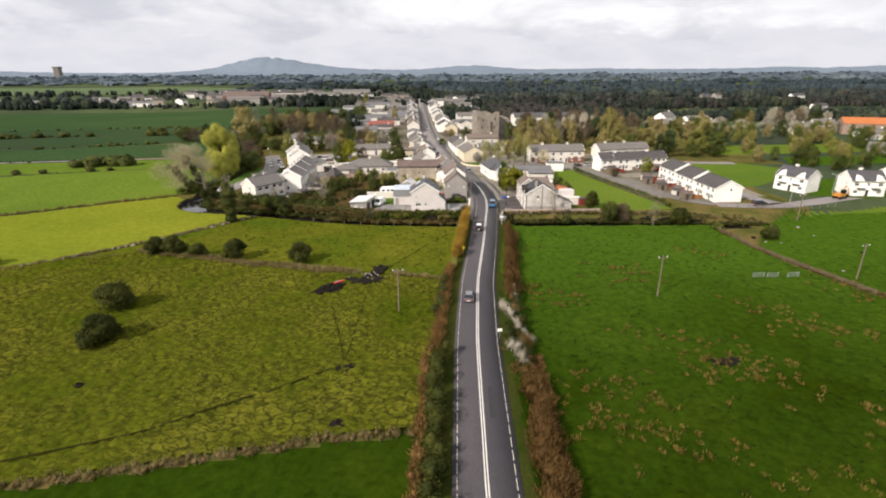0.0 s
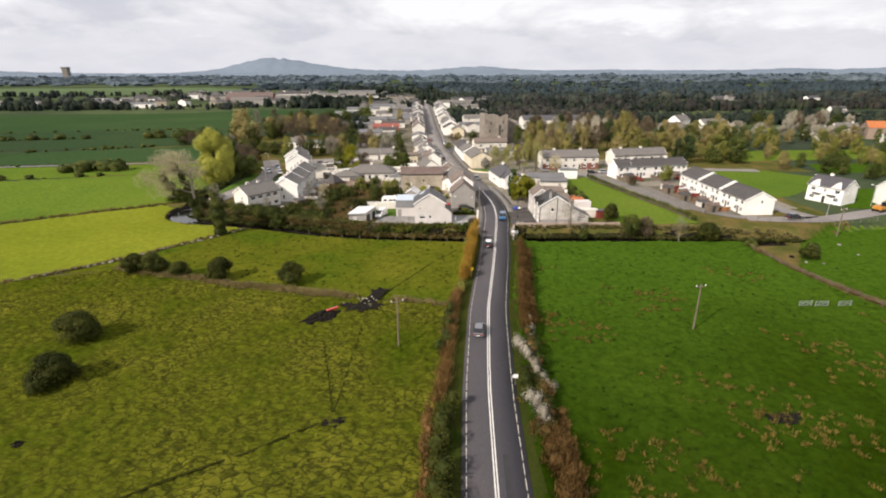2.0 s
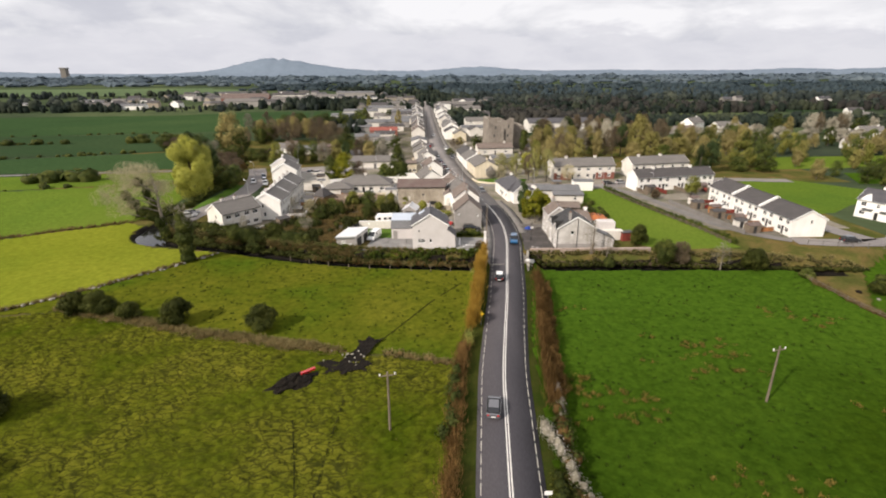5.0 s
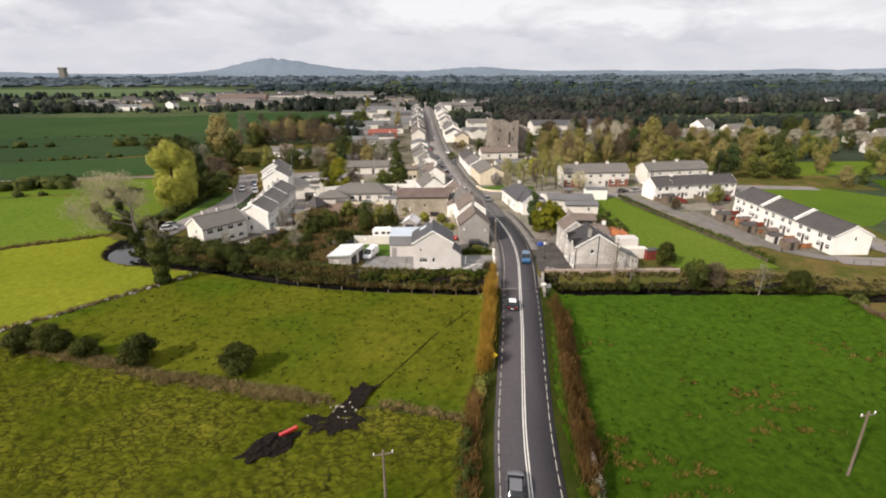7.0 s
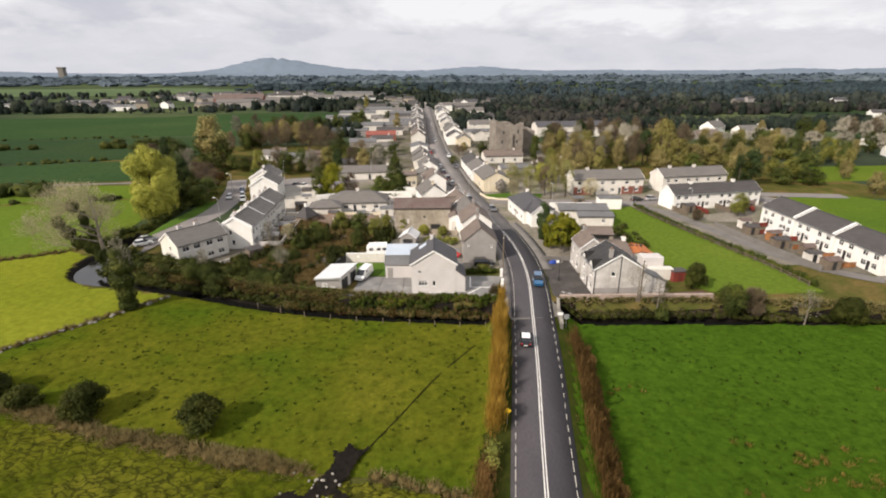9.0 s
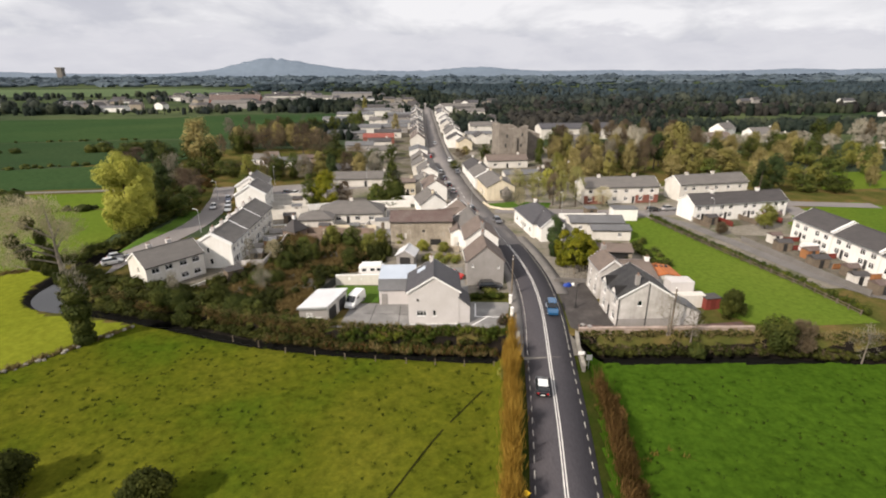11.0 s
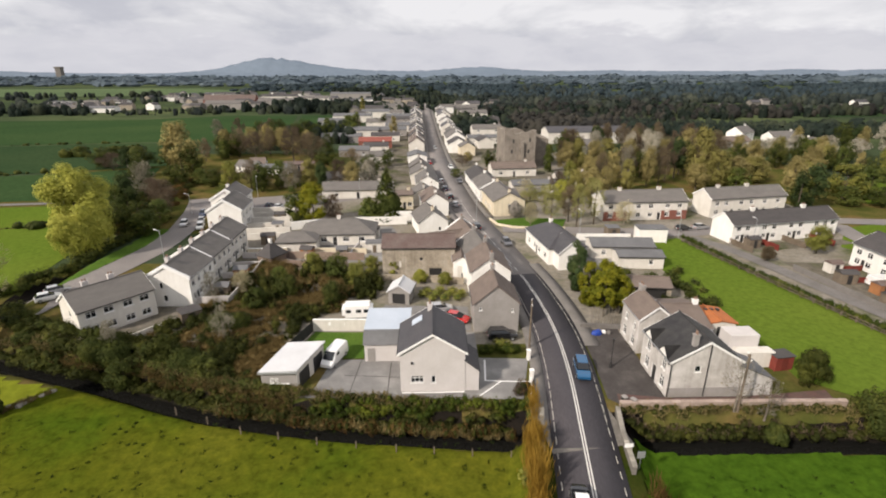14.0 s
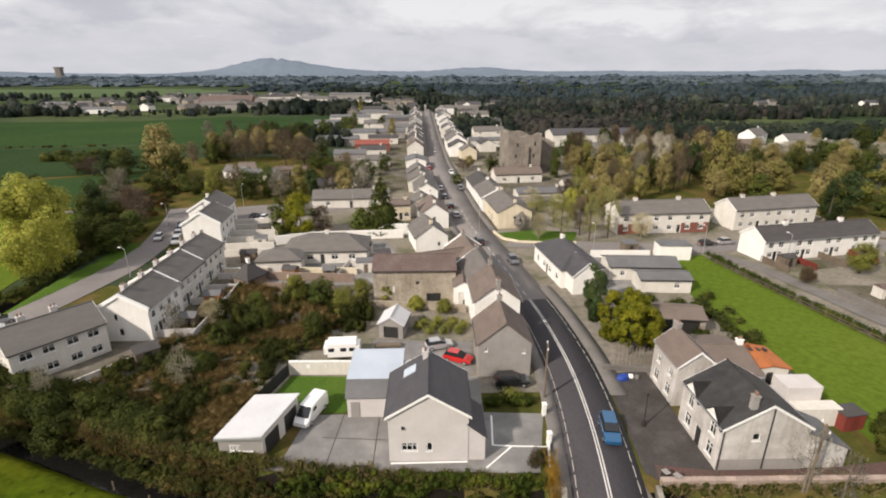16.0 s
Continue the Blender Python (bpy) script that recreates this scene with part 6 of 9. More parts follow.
tree("garden_tree", -35.6, 215.0, 9.4, 4.0, "leaf_green", 4500, 0.22, "round", 0.05, "bark", 46, "rounded green garden tree")
tree("plum_tree", -25.8, 214.5, 7.0, 3.4, "twig_red", 1500, 0.30, "round", 0.15, "bark", 47, "small purple-brown garden tree")
tree("garden_tree", -16.5, 216.5, 6.0, 3.6, "leaf_green", 1400, 0.34, "round", 0.03, "bark", 48, "low green garden shrub tree")

# golden cypresses beside the street, with their bare lower stems
for i, (x, y, h, r, sh) in enumerate(((27.6, 158.0, 8.2, 2.9, "round"), (30.2, 158.6, 7.2, 2.7, "round"), (26.4, 162.4, 7.8, 2.4, "round"), (29.4, 162.8, 8.0, 2.8, "round"), (26.2, 168.0, 8.6, 1.8, "column"), (27.0, 172.6, 8.0, 1.9, "column"), (31.5, 164.5, 6.4, 2.2, "round"))):
    tree("cypress", x, y, h, r, "leaf_cypress" if i not in (4, 5) else "leaf_conifer", 5200, 0.17, sh, 0.24 if i < 2 else 0.03, "bark_pale", 50 + i, "bushy golden cypress by the footpath" if i not in (4, 5) else "dark columnar conifer by the footpath", group="roadside cypresses")
fence = thing("stem_row", 28.0, 155.3, 0, -4, "row of bare pale cypress stems", "hedge")
for i in range(13):
    bm = bmesh.new()
    x = -3.0 + i * 0.5
    tube(bm, [(x, 0.1 * math.sin(i), 0), (x + 0.05 * math.sin(3 * i), 0.0, 1.3), (x, 0.15 * math.cos(i), 2.9)], [0.06, 0.05, 0.035], 5)
    part("stem", bm, M["bark_pale"], fence)

# hawthorn bushes in the pasture
for i, (x, y, r, h) in enumerate(((-54.6, 83.2, 4.1, 5.5), (-50.4, 71.8, 3.4, 5.2), (-42.6, 108.4, 3.2, 5.0), (-27.6, 105.6, 3.2, 4.9), (-62.2, 112.6, 3.0, 4.4), (-58.0, 112.4, 3.2, 4.8), (-51.6, 110.2, 2.5, 3.4), (-95.8, 106.9, 2.6, 3.4), (-36.7, 147.1, 2.6, 3.8), (47.6, 138.8, 2.3, 5.2), (87.3, 118.7, 2.0, 3.0), (76.8, 124.2, 1.7, 2.2), (84.6, 115.8, 2.4, 3.2), (68.6, 128.6, 2.9, 5.4))):
    rng = np.random.default_rng(70 + i)
    rows = []
    for _ in range(22):
        ang, el = rng.uniform(0, 6.28), rng.uniform(0.05, 1.45)
        k = rng.uniform(0.55, 0.72)
        rows.append((x + r * k * math.cos(ang) * math.cos(el), y + r * k * math.sin(ang) * math.cos(el), h * 0.22 + h * 0.58 * math.sin(el), r * rng.uniform(0.28, 0.42), r * rng.uniform(0.28, 0.42), h * rng.uniform(0.16, 0.22)))
    rows += [(x, y, h * 0.40, r * 0.72, r * 0.72, h * 0.42)]
    lf = "leaf_green" if i in (10, 11) else "leaf_thorn"
    shrub_mass("hawthorn_bush", rows, lf, 70, 0.20, "dense dark round hawthorn bush in the field", "bush", core="leaf_thorn", seed=70 + i, group="field bushes")

# hedges along the road
def road_off(y0, y1, d, n=12):
    return [(road_x(y, d), y) for y in np.linspace(y0, y1, n)]


shrub_mass("roadside_hedge", hedge_rows(road_off(-40, 63.4, -5.4), 2.8, 3.0, 1.1, 81, 0.5), "leaf_roadside", 44, 0.17, "bushy green roadside hedge", "hedge", seed=81)
shrub_mass("roadside_hedge", hedge_rows(road_off(-40, 65.4, -7.3), 1.6, 1.5, 1.0, 82, 0.5), "hedge_brown", 26, 0.25, "dead brown growth along the hedge foot", "hedge", seed=82, core="hedge_brown")
wands("roadside_hedge", road_off(65.4, 99.8, -6.1, 24), 1.7, 2.6, 200, "hedge_brown", "sparse brown rod-like roadside hedge", 83)
shrub_mass("roadside_hedge", hedge_rows(road_off(77.6, 89.7, -6.4), 2.0, 2.6, 1.2, 84, 0.4), "leaf_dark", 26, 0.24, "dark overgrown stretch of roadside hedge", "hedge", seed=84)
wands("willow_hedge", road_off(101.8, 131, -5.4, 24), 1.5, 4.2, 330, "leaf_amber", "tall amber willow rods along the road", 85)
wands("willow_hedge", road_off(131, 137.5, -5.2, 8), 1.0, 2.6, 120, "leaf_amber", "thin end of the amber willow hedge", 851)
shrub_mass("hedge_shrub", [(road_x(99, -5.4), 98.6, 1.1, 1.0, 1.0, 1.2), (road_x(97, -5.4), 97, 0.9, 0.9, 0.9, 0.9), (road_x(127, -6.6), 124.6, 1.0, 1.0, 1.0, 1.1)], "leaf_bright", 60, 0.2, "fresh green shrubs at the hedge end", "shrub", seed=852, core="leaf_green")
shrub_mass("roadside_hedge", hedge_rows(road_off(-40, 59.3, 6.8), 3.6, 2.0, 1.2, 86, 0.4), "hedge_brown", 30, 0.24, "thick brown bramble hedge", "hedge", seed=86, core="hedge_brown")
shrub_mass("roadside_hedge", hedge_rows(road_off(-40, 63.4, 8.4), 1.6, 1.4, 1.0, 87, 0.5), "hedge_brown", 24, 0.24, "pale dry growth at the field edge", "hedge", seed=87, core="hedge_brown")
shrub_mass("roadside_hedge", hedge_rows(road_off(59.3, 83.7, 6.4), 2.8, 2.0, 1.1, 88, 0.4), "leaf_dark", 24, 0.24, "green and brown roadside hedge", "hedge", seed=88, core="hedge_brown")
shrub_mass("roadside_hedge", hedge_rows([(12.6, 70.6), (12.2, 66.8)], 2.2, 2.0, 0.9, 894, 0.3), "leaf_roadside", 50, 0.17, "low olive bush at the roadside", "bush", seed=894)
shrub_mass("roadside_hedge", hedge_rows([(14.8, 67.4), (14.6, 65.2)], 2.6, 2.4, 0.8, 895, 0.3), "hedge_brown", 40, 0.16, "dark brown bare bush at the field edge", "bush", seed=895, core="bramble")
shrub_mass("blackthorn_hedge", hedge_rows([(12.6, 77.6), (14.2, 73.2), (15.6, 68.4)], 1.9, 2.6, 0.8, 89, 0.4), "blossom", 34, 0.11, "blackthorn hedge in white blossom", "hedge", seed=89, core="twig_grey")
shrub_mass("blackthorn_hedge", hedge_rows([(12.4, 64.2), (13.4, 60.6)], 2.2, 2.8, 0.7, 90, 0.4), "blossom", 34, 0.11, "blackthorn bush in white blossom", "hedge", seed=90, core="twig_grey")
shrub_mass("blackthorn_hedge", hedge_rows([(15.9, 81.5), (16.4, 87.0)], 1.2, 2.2, 0.9, 91, 0.4), "blossom", 30, 0.16, "blackthorn bush in white blossom", "hedge", seed=91, core="twig_grey")
wands("roadside_hedge", road_off(81.6, 122.4, 6.1, 30), 1.7, 3.2, 260, "hedge_brown", "tan rod-like roadside hedge", 92)
shrub_mass("roadside_hedge", hedge_rows(road_off(85.7, 120.5, 7.5, 20), 1.4, 1.7, 0.9, 93, 0.45), "hedge_brown", 30, 0.22, "reddish brown hedge edge", "hedge", seed=93, core="hedge_brown")

# clipped garden hedge, stream banks
shrub_mass("garden_hedge", hedge_rows([(-14.5, 136.6), (-4, 136.0), (5, 135.4), (10.8, 134.9)], 1.4, 1.4, 0.35, 101, 0.12), "leaf_hedge", 50, 0.15, "clipped dark green garden hedge with yellow tips", "hedge", seed=101, core="leaf_hedge")
shrub_mass("bank_growth", hedge_rows([(-28, 139.7), (-15, 136.1), (-4, 135), (9, 133.7)], 2.2, 0.8, 0.5, 102, 0.4), "bramble", 34, 0.22, "dark bramble growth on the stream bank", "undergrowth", "stuff", seed=102)
shrub_mass("bank_growth", hedge_rows([(-26, 138.3), (-15, 135.3), (-4, 134.1), (9, 132.8)], 1.1, 1.3, 0.9, 1021, 0.5), "hedge_brown", 22, 0.2, "dead brown stalks on the stream bank", "undergrowth", "stuff", seed=1021, core="bramble")
shrub_mass("bank_grass", hedge_rows([(-28, 139), (-15, 135.6), (-4, 134.2), (9, 132.9)], 1.4, 0.9, 0.9, 103, 0.5), "dry_grass", 34, 0.2, "dry beige grass on the stream bank", "undergrowth", "stuff", seed=103, core="bracken")

shrub_mass("bank_growth", hedge_rows([(22.4, 132.9), (33, 132.8), (47, 132.5), (60, 130.4)], 1.5, 0.9, 0.8, 105, 0.4), "twig_red", 30, 0.16, "dark ivy and brambles below the wall", "undergrowth", "stuff", seed=105, core="bramble")
shrub_mass("bank_growth", hedge_rows([(22.4, 132.2), (33, 132.1), (47, 131.9), (60, 129.6)], 1.5, 1.1, 0.8, 1051, 0.4), "bramble", 24, 0.18, "dark weeds on the stream bank", "undergrowth", "stuff", seed=1051, core="bramble")
shrub_mass("bank_growth", hedge_rows([(-63.9, 158.2), (-57.5, 155.3), (-46.9, 151.2), (-36.2, 147.1), (-29, 143.4)], 3.4, 2.2, 1.3, 106, 0.5), "bramble", 26, 0.25, "dark overgrown stream bank", "undergrowth", "stuff", seed=106)
for k, (d, leaf, hh, sd) in enumerate(((0.0, "bracken", 1.0, 1061), (-1.3, "bramble", 1.3, 1062), (1.2, "leaf_dark", 1.2, 1063))):
    shrub_mass("bank_growth", hedge_rows([(x, y + d) for x, y in ((-56, 150.8), (-50, 148.3), (-45.4, 146.8), (-40.4, 145.0), (-35.8, 143.4), (-30.6, 141.3), (-25.1, 139.6), (-20.9, 138.6), (-16.0, 137.6))], 2.0, hh, 0.45, sd, 0.5), leaf, 26, 0.19, ("dead brown weeds on the stream bank", "dark brambles on the stream bank", "green brambles on the stream bank")[k], "undergrowth", "stuff", seed=sd, core="bramble")
shrub_mass("bank_growth", [(x, y, 0.9, r, r, h) for x, y, r, h in ((-46.5, 148.2, 2.4, 2.0), (-43.6, 147.0, 2.2, 1.9), (-44.8, 149.8, 2.0, 1.7), (-33.2, 145.2, 2.2, 1.5), (-30.6, 144.6, 1.9, 1.3), (-32.2, 155.6, 2.5, 1.9), (-29.8, 156.0, 2.1, 1.6))], "leaf_dark", 260, 0.20, "rounded dark green bushes over the stream", "undergrowth", "stuff", seed=1064, core="bramble")
shrub_mass("bank_grass", hedge_rows([(-66, 114), (-51, 109.3), (-42, 105.9), (-33.6, 103.5), (-22, 100.5), (-14.5, 98.4)], 3.2, 0.8, 0.9, 107, 0.5), "dry_grass", 34, 0.2, "bank of dry beige grass between fields", "undergrowth", "stuff", seed=107, core="bracken")
shrub_mass("bank_grass", hedge_rows([(-6.5, 97.3), (-2, 96.2), (2.6, 94.4)], 1.8, 0.8, 0.9, 1071, 0.5), "dry_grass", 34, 0.2, "bank of dry beige grass between fields", "undergrowth", "stuff", seed=1071, core="bracken")
shrub_mass("bank_grass", hedge_rows([(-107, 95), (-87, 106.3), (-78.5, 112.5), (-70.4, 119.6), (-63.4, 127), (-56.4, 135.4), (-50, 142.8)], 1.1, 0.7, 0.8, 108, 0.5), "dry_grass", 34, 0.18, "stony grassy bank between the meadows", "undergrowth", "stuff", seed=108, core="bracken")
shrub_mass("bank_grass", hedge_rows([(-70, 37.5), (-43, 42.5), (-28.6, 45.1), (-10, 48.5), (-2, 49.2)], 1.2, 0.7, 0.8, 109, 0.4), "dry_grass", 34, 0.18, "strip of dry beige grass along the ditch", "undergrowth", "stuff", seed=109, core="bracken")
shrub_mass("bank_grass", hedge_rows([(-245, 117), (-160, 135), (-121.8, 149.6), (-99.5, 163), (-84.5, 170.2)], 1.2, 0.6, 1.5, 110, 0.5), "bracken", 14, 0.3, "low bank between the meadows", "undergrowth", "stuff", seed=110, core="bracken")
shrub_mass("bank_grass", hedge_rows([(76.6, 124.7), (77.1, 109.8), (79.8, 97.9), (84.1, 82.7), (106.4, 55.2)], 1.6, 0.8, 1.0, 111, 0.5), "bracken", 26, 0.22, "brown overgrown fence line", "undergrowth", "stuff", seed=111, core="bracken")

for i, (d, leaf, hh) in enumerate(((-1.1, "bramble", 0.9), (-2.6, "dry_grass", 0.9))):
    side = offset(stream_line[40:], d)
    side = side[(side[:, 0] < 8.5) | (side[:, 0] > 21.5)]
    for k, sel in enumerate((side[side[:, 0] < 10], side[side[:, 0] > 10])):
        shrub_mass("bank_grass", hedge_rows([tuple(q[:2]) for q in sel[::4]], 1.5, hh, 0.32, 115 + 2 * i + k, 0.35), leaf, 20, 0.18, "rank grass overhanging the stream", "undergrowth", "stuff", seed=115 + 2 * i + k, core="bramble")
shrub_mass("paddock_hedge", hedge_rows([(59.0, 196), (61.2, 183), (63.1, 172.5), (65.2, 164), (67.0, 157), (68.6, 150), (70.0, 143), (70.6, 139)], 1.5, 1.6, 0.45, 119, 0.30), "leaf_hedge", 46, 0.16, "low dark hedge along the paddock path", "hedge", seed=119)

# brown undergrowth beside the estate road
for leaf, sd, lb in (("hedge_brown", 141, "reddish brown undergrowth beside the estate road"), ("bramble", 142, "dark brambles beside the estate road"), ("leaf_dark", 143, "green undergrowth beside the estate road")):
    r8 = np.random.default_rng(sd)
    rows = []
    for _ in range(95):
        u = r8.uniform()
        x, y = -76 - 11 * math.sin(u * 1.6) + r8.normal() * 2.6, 206 + 62 * u
        h = r8.uniform(0.7, 1.7)
        rows.append((x, y, h * 0.4, h * 1.1, h * 1.1, h * 0.8))
    shrub_mass("undergrowth", rows, leaf, 40, 0.24, lb, "undergrowth", "stuff", seed=sd, core="bramble")

# scrub between the estate and the yards
SCRUB = [(-43, 151), (-33, 142), (-23, 139.5), (-21.5, 146), (-20, 156), (-9, 167), (-9.5, 173.5), (-25, 181), (-36, 183), (-37.5, 166)]
rng = np.random.default_rng(120)
pts = rng.uniform((-46, 138), (-8, 184), (2400, 2))
pts = pts[inside(SCRUB, pts[:, 0], pts[:, 1])][:1150]
mask = np.sin(pts[:, 0] * 0.33 + 2) * np.sin(pts[:, 1] * 0.29) + rng.normal(size=len(pts)) * 0.35
for nm, sel, leaf, hh, lb, per in (("scrub_bracken", mask < 0.16, "bracken", 0.7, "dead brown bracken and dry weeds", 40), ("scrub_green", (mask >= 0.16) & (mask < 0.42), "leaf_roadside", 0.8, "green brambles and rough scrub", 40), ("scrub_dark", mask >= 0.42, "bramble", 1.5, "dark thorn bushes in the scrub", 40)):
    rows = []
    for x, y in pts[sel]:
        h = hh * rng.uniform(0.6, 1.5) * (1.9 if y > 168 else 1.0)
        r = rng.uniform(0.5, 1.2)
        rows.append((x, y, h * 0.4, r, r, h * 0.6))
    shrub_mass(nm, rows, leaf, per, 0.17, lb, "undergrowth", "stuff", seed=121, core="bracken" if leaf == "bracken" else "bramble")
for i, (x, y, h, r, lf) in enumerate(((-31, 153, 5.5, 2.4, "twig_grey"), (-36.5, 163, 6.5, 2.2, "twig_grey"), (-13.5, 171, 5.0, 2.6, "leaf_bright"), (-17.5, 174, 5.6, 2.8, "leaf_green"), (-22.5, 176, 5.0, 2.6, "leaf_bright"), (-25, 166.5, 4.2, 2.8, "leaf_dark"), (-29, 162, 4.0, 2.6, "leaf_dark"), (-16.5, 164, 4.2, 2.8, "leaf_dark"), (-11.5, 176.5, 4.0, 1.9, "leaf_bright"), (-2.0, 172.4, 2.6, 1.8, "leaf_yellow"), (2.5, 171.5, 2.4, 1.8, "leaf_bright"), (-45, 149, 5.2, 1.6, "twig_grey"), (-28, 172, 3.8, 2.4, "leaf_green"), (-40.5, 143.5, 4.6, 2.6, "leaf_dark"), (-33.6, 168.5, 4.4, 2.0, "pale_tree"), (-7.5, 176.0, 3.6, 1.5, "leaf_bright"))):
    tree("scrub_tree", x, y, h, r, lf, 3000 if lf != "twig_grey" else 1200, 0.14, "round", 0.12, "bark_pale" if lf == "twig_grey" else "bark", 130 + i, {"twig_grey": "bare grey-twigged scrub tree", "leaf_bright": "young tree in fresh spring leaf", "leaf_green": "bushy green garden tree", "leaf_dark": "dark evergreen scrub bush tree", "leaf_yellow": "low golden flowering shrub", "pale_tree": "pale budding young tree"}[lf], "tree")

# trees by the white house and estate
for i, (x, y, h, r, lf, sh) in enumerate(((35.2, 134.0, 7.2, 2.2, "twig_grey", "round"), (38.6, 133.4, 6.0, 1.8, "twig_grey", "round"), (50.6, 131.8, 6.2, 3.3, "leaf_dark", "round"), (54.2, 131.6, 5.6, 2.6, "twig_brown", "round"), (61.6, 129.0, 6.2, 2.4, "twig_grey", "round"), (38.4, 131.0, 2.6, 1.5, "leaf_dark", "round"), (83.5, 186.2, 6.6, 3.4, "leaf_bright", "round"), (104, 221.5, 12.0, 2.6, "leaf_conifer", "column"), (107.5, 222.5, 11.0, 2.4, "leaf_conifer", "column"), (25.5, 209, 6.0, 2.6, "pale_tree", "round"), (31, 210, 10.5, 3.4, "twig_spring", "round"), (36, 212, 9.5, 3.4, "twig_brown", "round"), (42, 209.5, 12.0, 2.8, "twig_spring", "round"), (37, 207.5, 11.0, 2.6, "twig_spring", "round"), (27, 219, 8.5, 3.0, "twig_spring", "round"), (49.5, 208.5, 6.5, 3.4, "pale_tree", "round"), (22.5, 216.0, 4.6, 2.3, "blossom", "round"), (46, 226, 9.0, 3.6, "twig_spring", "round"), (38, 228, 8, 3.4, "leaf_yellow", "round"), (32, 222, 8, 3.0, "twig_spring", "round"), (28, 232, 7.5, 3.0, "pale_tree", "round"), (70, 182, 3.0, 1.8, "twig_brown", "round"))):
    tree("tree", x, y, h, r, lf, 4200 if lf not in ("twig_grey", "pale_tree", "twig_spring") else 2600 if y > 140 else 420, 0.16, sh, 0.2 if sh == "round" else 0.04, "bark_pale" if lf in ("twig_grey", "pale_tree") else "bark", 160 + i, {"twig_grey": "bare grey tree on the stream bank", "twig_spring": "slender feathery tree in pale spring leaf", "leaf_dark": "bushy dark tree on the bank", "leaf_bright": "village tree in fresh yellow-green leaf", "leaf_conifer": "tall dark columnar conifer", "pale_tree": "pale budding village tree", "twig_brown": "bare brown-twigged tree by the estate", "blossom": "small garden tree in pale pink blossom", "leaf_yellow": "golden-leaved tree by the village street"}[lf])

# mid-distance trees: a few kinds, each copied with its own size and turn
KINDS = []
for i, (lf, sh, n, lab) in enumerate((("leaf_bright", "round", 1500, "spring-green tree at the village edge"), ("twig_brown", "round", 1600, "bare brown tree at the village edge"), ("leaf_dark", "round", 1400, "dark evergreen tree at the village edge"), ("leaf_green", "round", 1500, "green leafing tree at the village edge"), ("twig_grey", "spread", 1400, "grey bare-limbed tree at the village edge"), ("leaf_olive", "round", 2000, "golden leafing tree at the village edge"), ("leaf_conifer", "column", 1200, "dark conifer at the village edge"), ("twig_red", "round", 1500, "reddish bare tree at the village edge"), ("leaf_tan", "round", 1800, "tan budding tree at the village edge"), ("leaf_ash", "round", 1500, "pale grey blossoming tree at the village edge"))):
    t = tree("tree", -66 + 5 * i, 250 + (i % 2) * 5, 10.0, 4.2 if sh != "column" else 2.6, lf, int(n * 1.7), 0.25, sh, 0.18 if lf.startswith("twig") or lf == "leaf_tan" else 0.08, "bark", 200 + i, lab, group="village edge trees")
    KINDS.append(t)
rng = np.random.default_rng(210)


def put(k, x, y, h, r=None):
    """A copy of one kind of tree, with its own height, spread and turn."""
    s, w = h / 10, (r / (2.6 if k == 6 else 4.2)) if r else h / 10
    copy_thing(KINDS[k], pose(x, y, 0, 0, 0, rng.uniform(0, 360)) @ Matrix.Diagonal((w, w, s, 1)))


def grove(poly, n, mix, hmin, hmax):
    p = np.array(poly)
    left = n
    while left > 0:
        x, y = rng.uniform(p.min(0), p.max(0))
        if inside(poly, np.array([x]), np.array([y]))[0]:
            h = rng.uniform(hmin, hmax) * 1.1
            put(mix[rng.integers(len(mix))], x, y, h, h * rng.uniform(0.30, 0.46))
            left -= 1


# west: the tall golden tree, dark conifers, ivy trees and brown crowns behind the estate
for row in ((8, -97, 283, 20, 8.0), (2, -91, 279, 12, 5), (2, -104, 288, 13, 5.0), (4, -125, 389, 12, 4.5), (1, -89, 323, 13, 6.5), (7, -80, 318, 12, 6), (3, -96, 330, 11, 6), (7, -61, 311, 15, 7.5), (1, -52, 306, 13, 7), (8, -70, 330, 13, 6), (2, -68, 365, 14, 7), (6, -118, 283, 11, 3), (2, -135, 296, 9, 7), (2, -117, 293, 9, 6), (7, -128, 290, 7, 6), (2, -110, 276, 8, 5), (2, -88, 259, 8, 5), (2, -75, 258, 6.5, 5), (3, -81, 262, 6, 4), (7, -77, 228, 9, 5), (7, -82, 234, 8, 5), (6, -78, 213, 14, 3.2), (2, -79.5, 211, 11, 3.5), (4, -89, 241, 12, 5), (2, -72, 207, 8, 5), (3, -69, 203, 6.5, 4.5), (2, -76, 203, 8, 5), (3, -71, 214, 6.5, 4.5), (2, -82, 222, 9, 5), (1, -73, 220, 6, 4), (3, -90, 228, 8, 5), (2, -100, 258, 8, 5), (2, -96, 247, 8, 5), (7, -46, 260, 5, 5), (1, -58, 258, 4.5, 5), (2, -40, 268, 6, 5), (2, -30, 276, 7, 5), (2, -24, 286, 7, 5), (3, -36, 284, 6, 5), (2, -22, 268, 7, 4.5), (2, -18, 296, 7.5, 4), (8, -44, 275, 5, 4), (3, -66, 246, 3.5, 3.5), (7, -74, 272, 4, 5), (2, -62, 272, 5, 5), (1, -34, 300, 7, 5), (2, -44, 300, 8, 6)):
    put(*row)
grove([(-104, 300), (-40, 318), (-40, 345), (-104, 350)], 16, (1, 2, 7, 3, 8), 8, 13)
grove([(-70, 380), (-44, 380), (-44, 420), (-84, 430)], 9, (2, 3, 1), 8, 12)
grove([(-110, 350), (-60, 350), (-72, 400), (-110, 400)], 14, (2, 1, 7, 2), 8, 13)
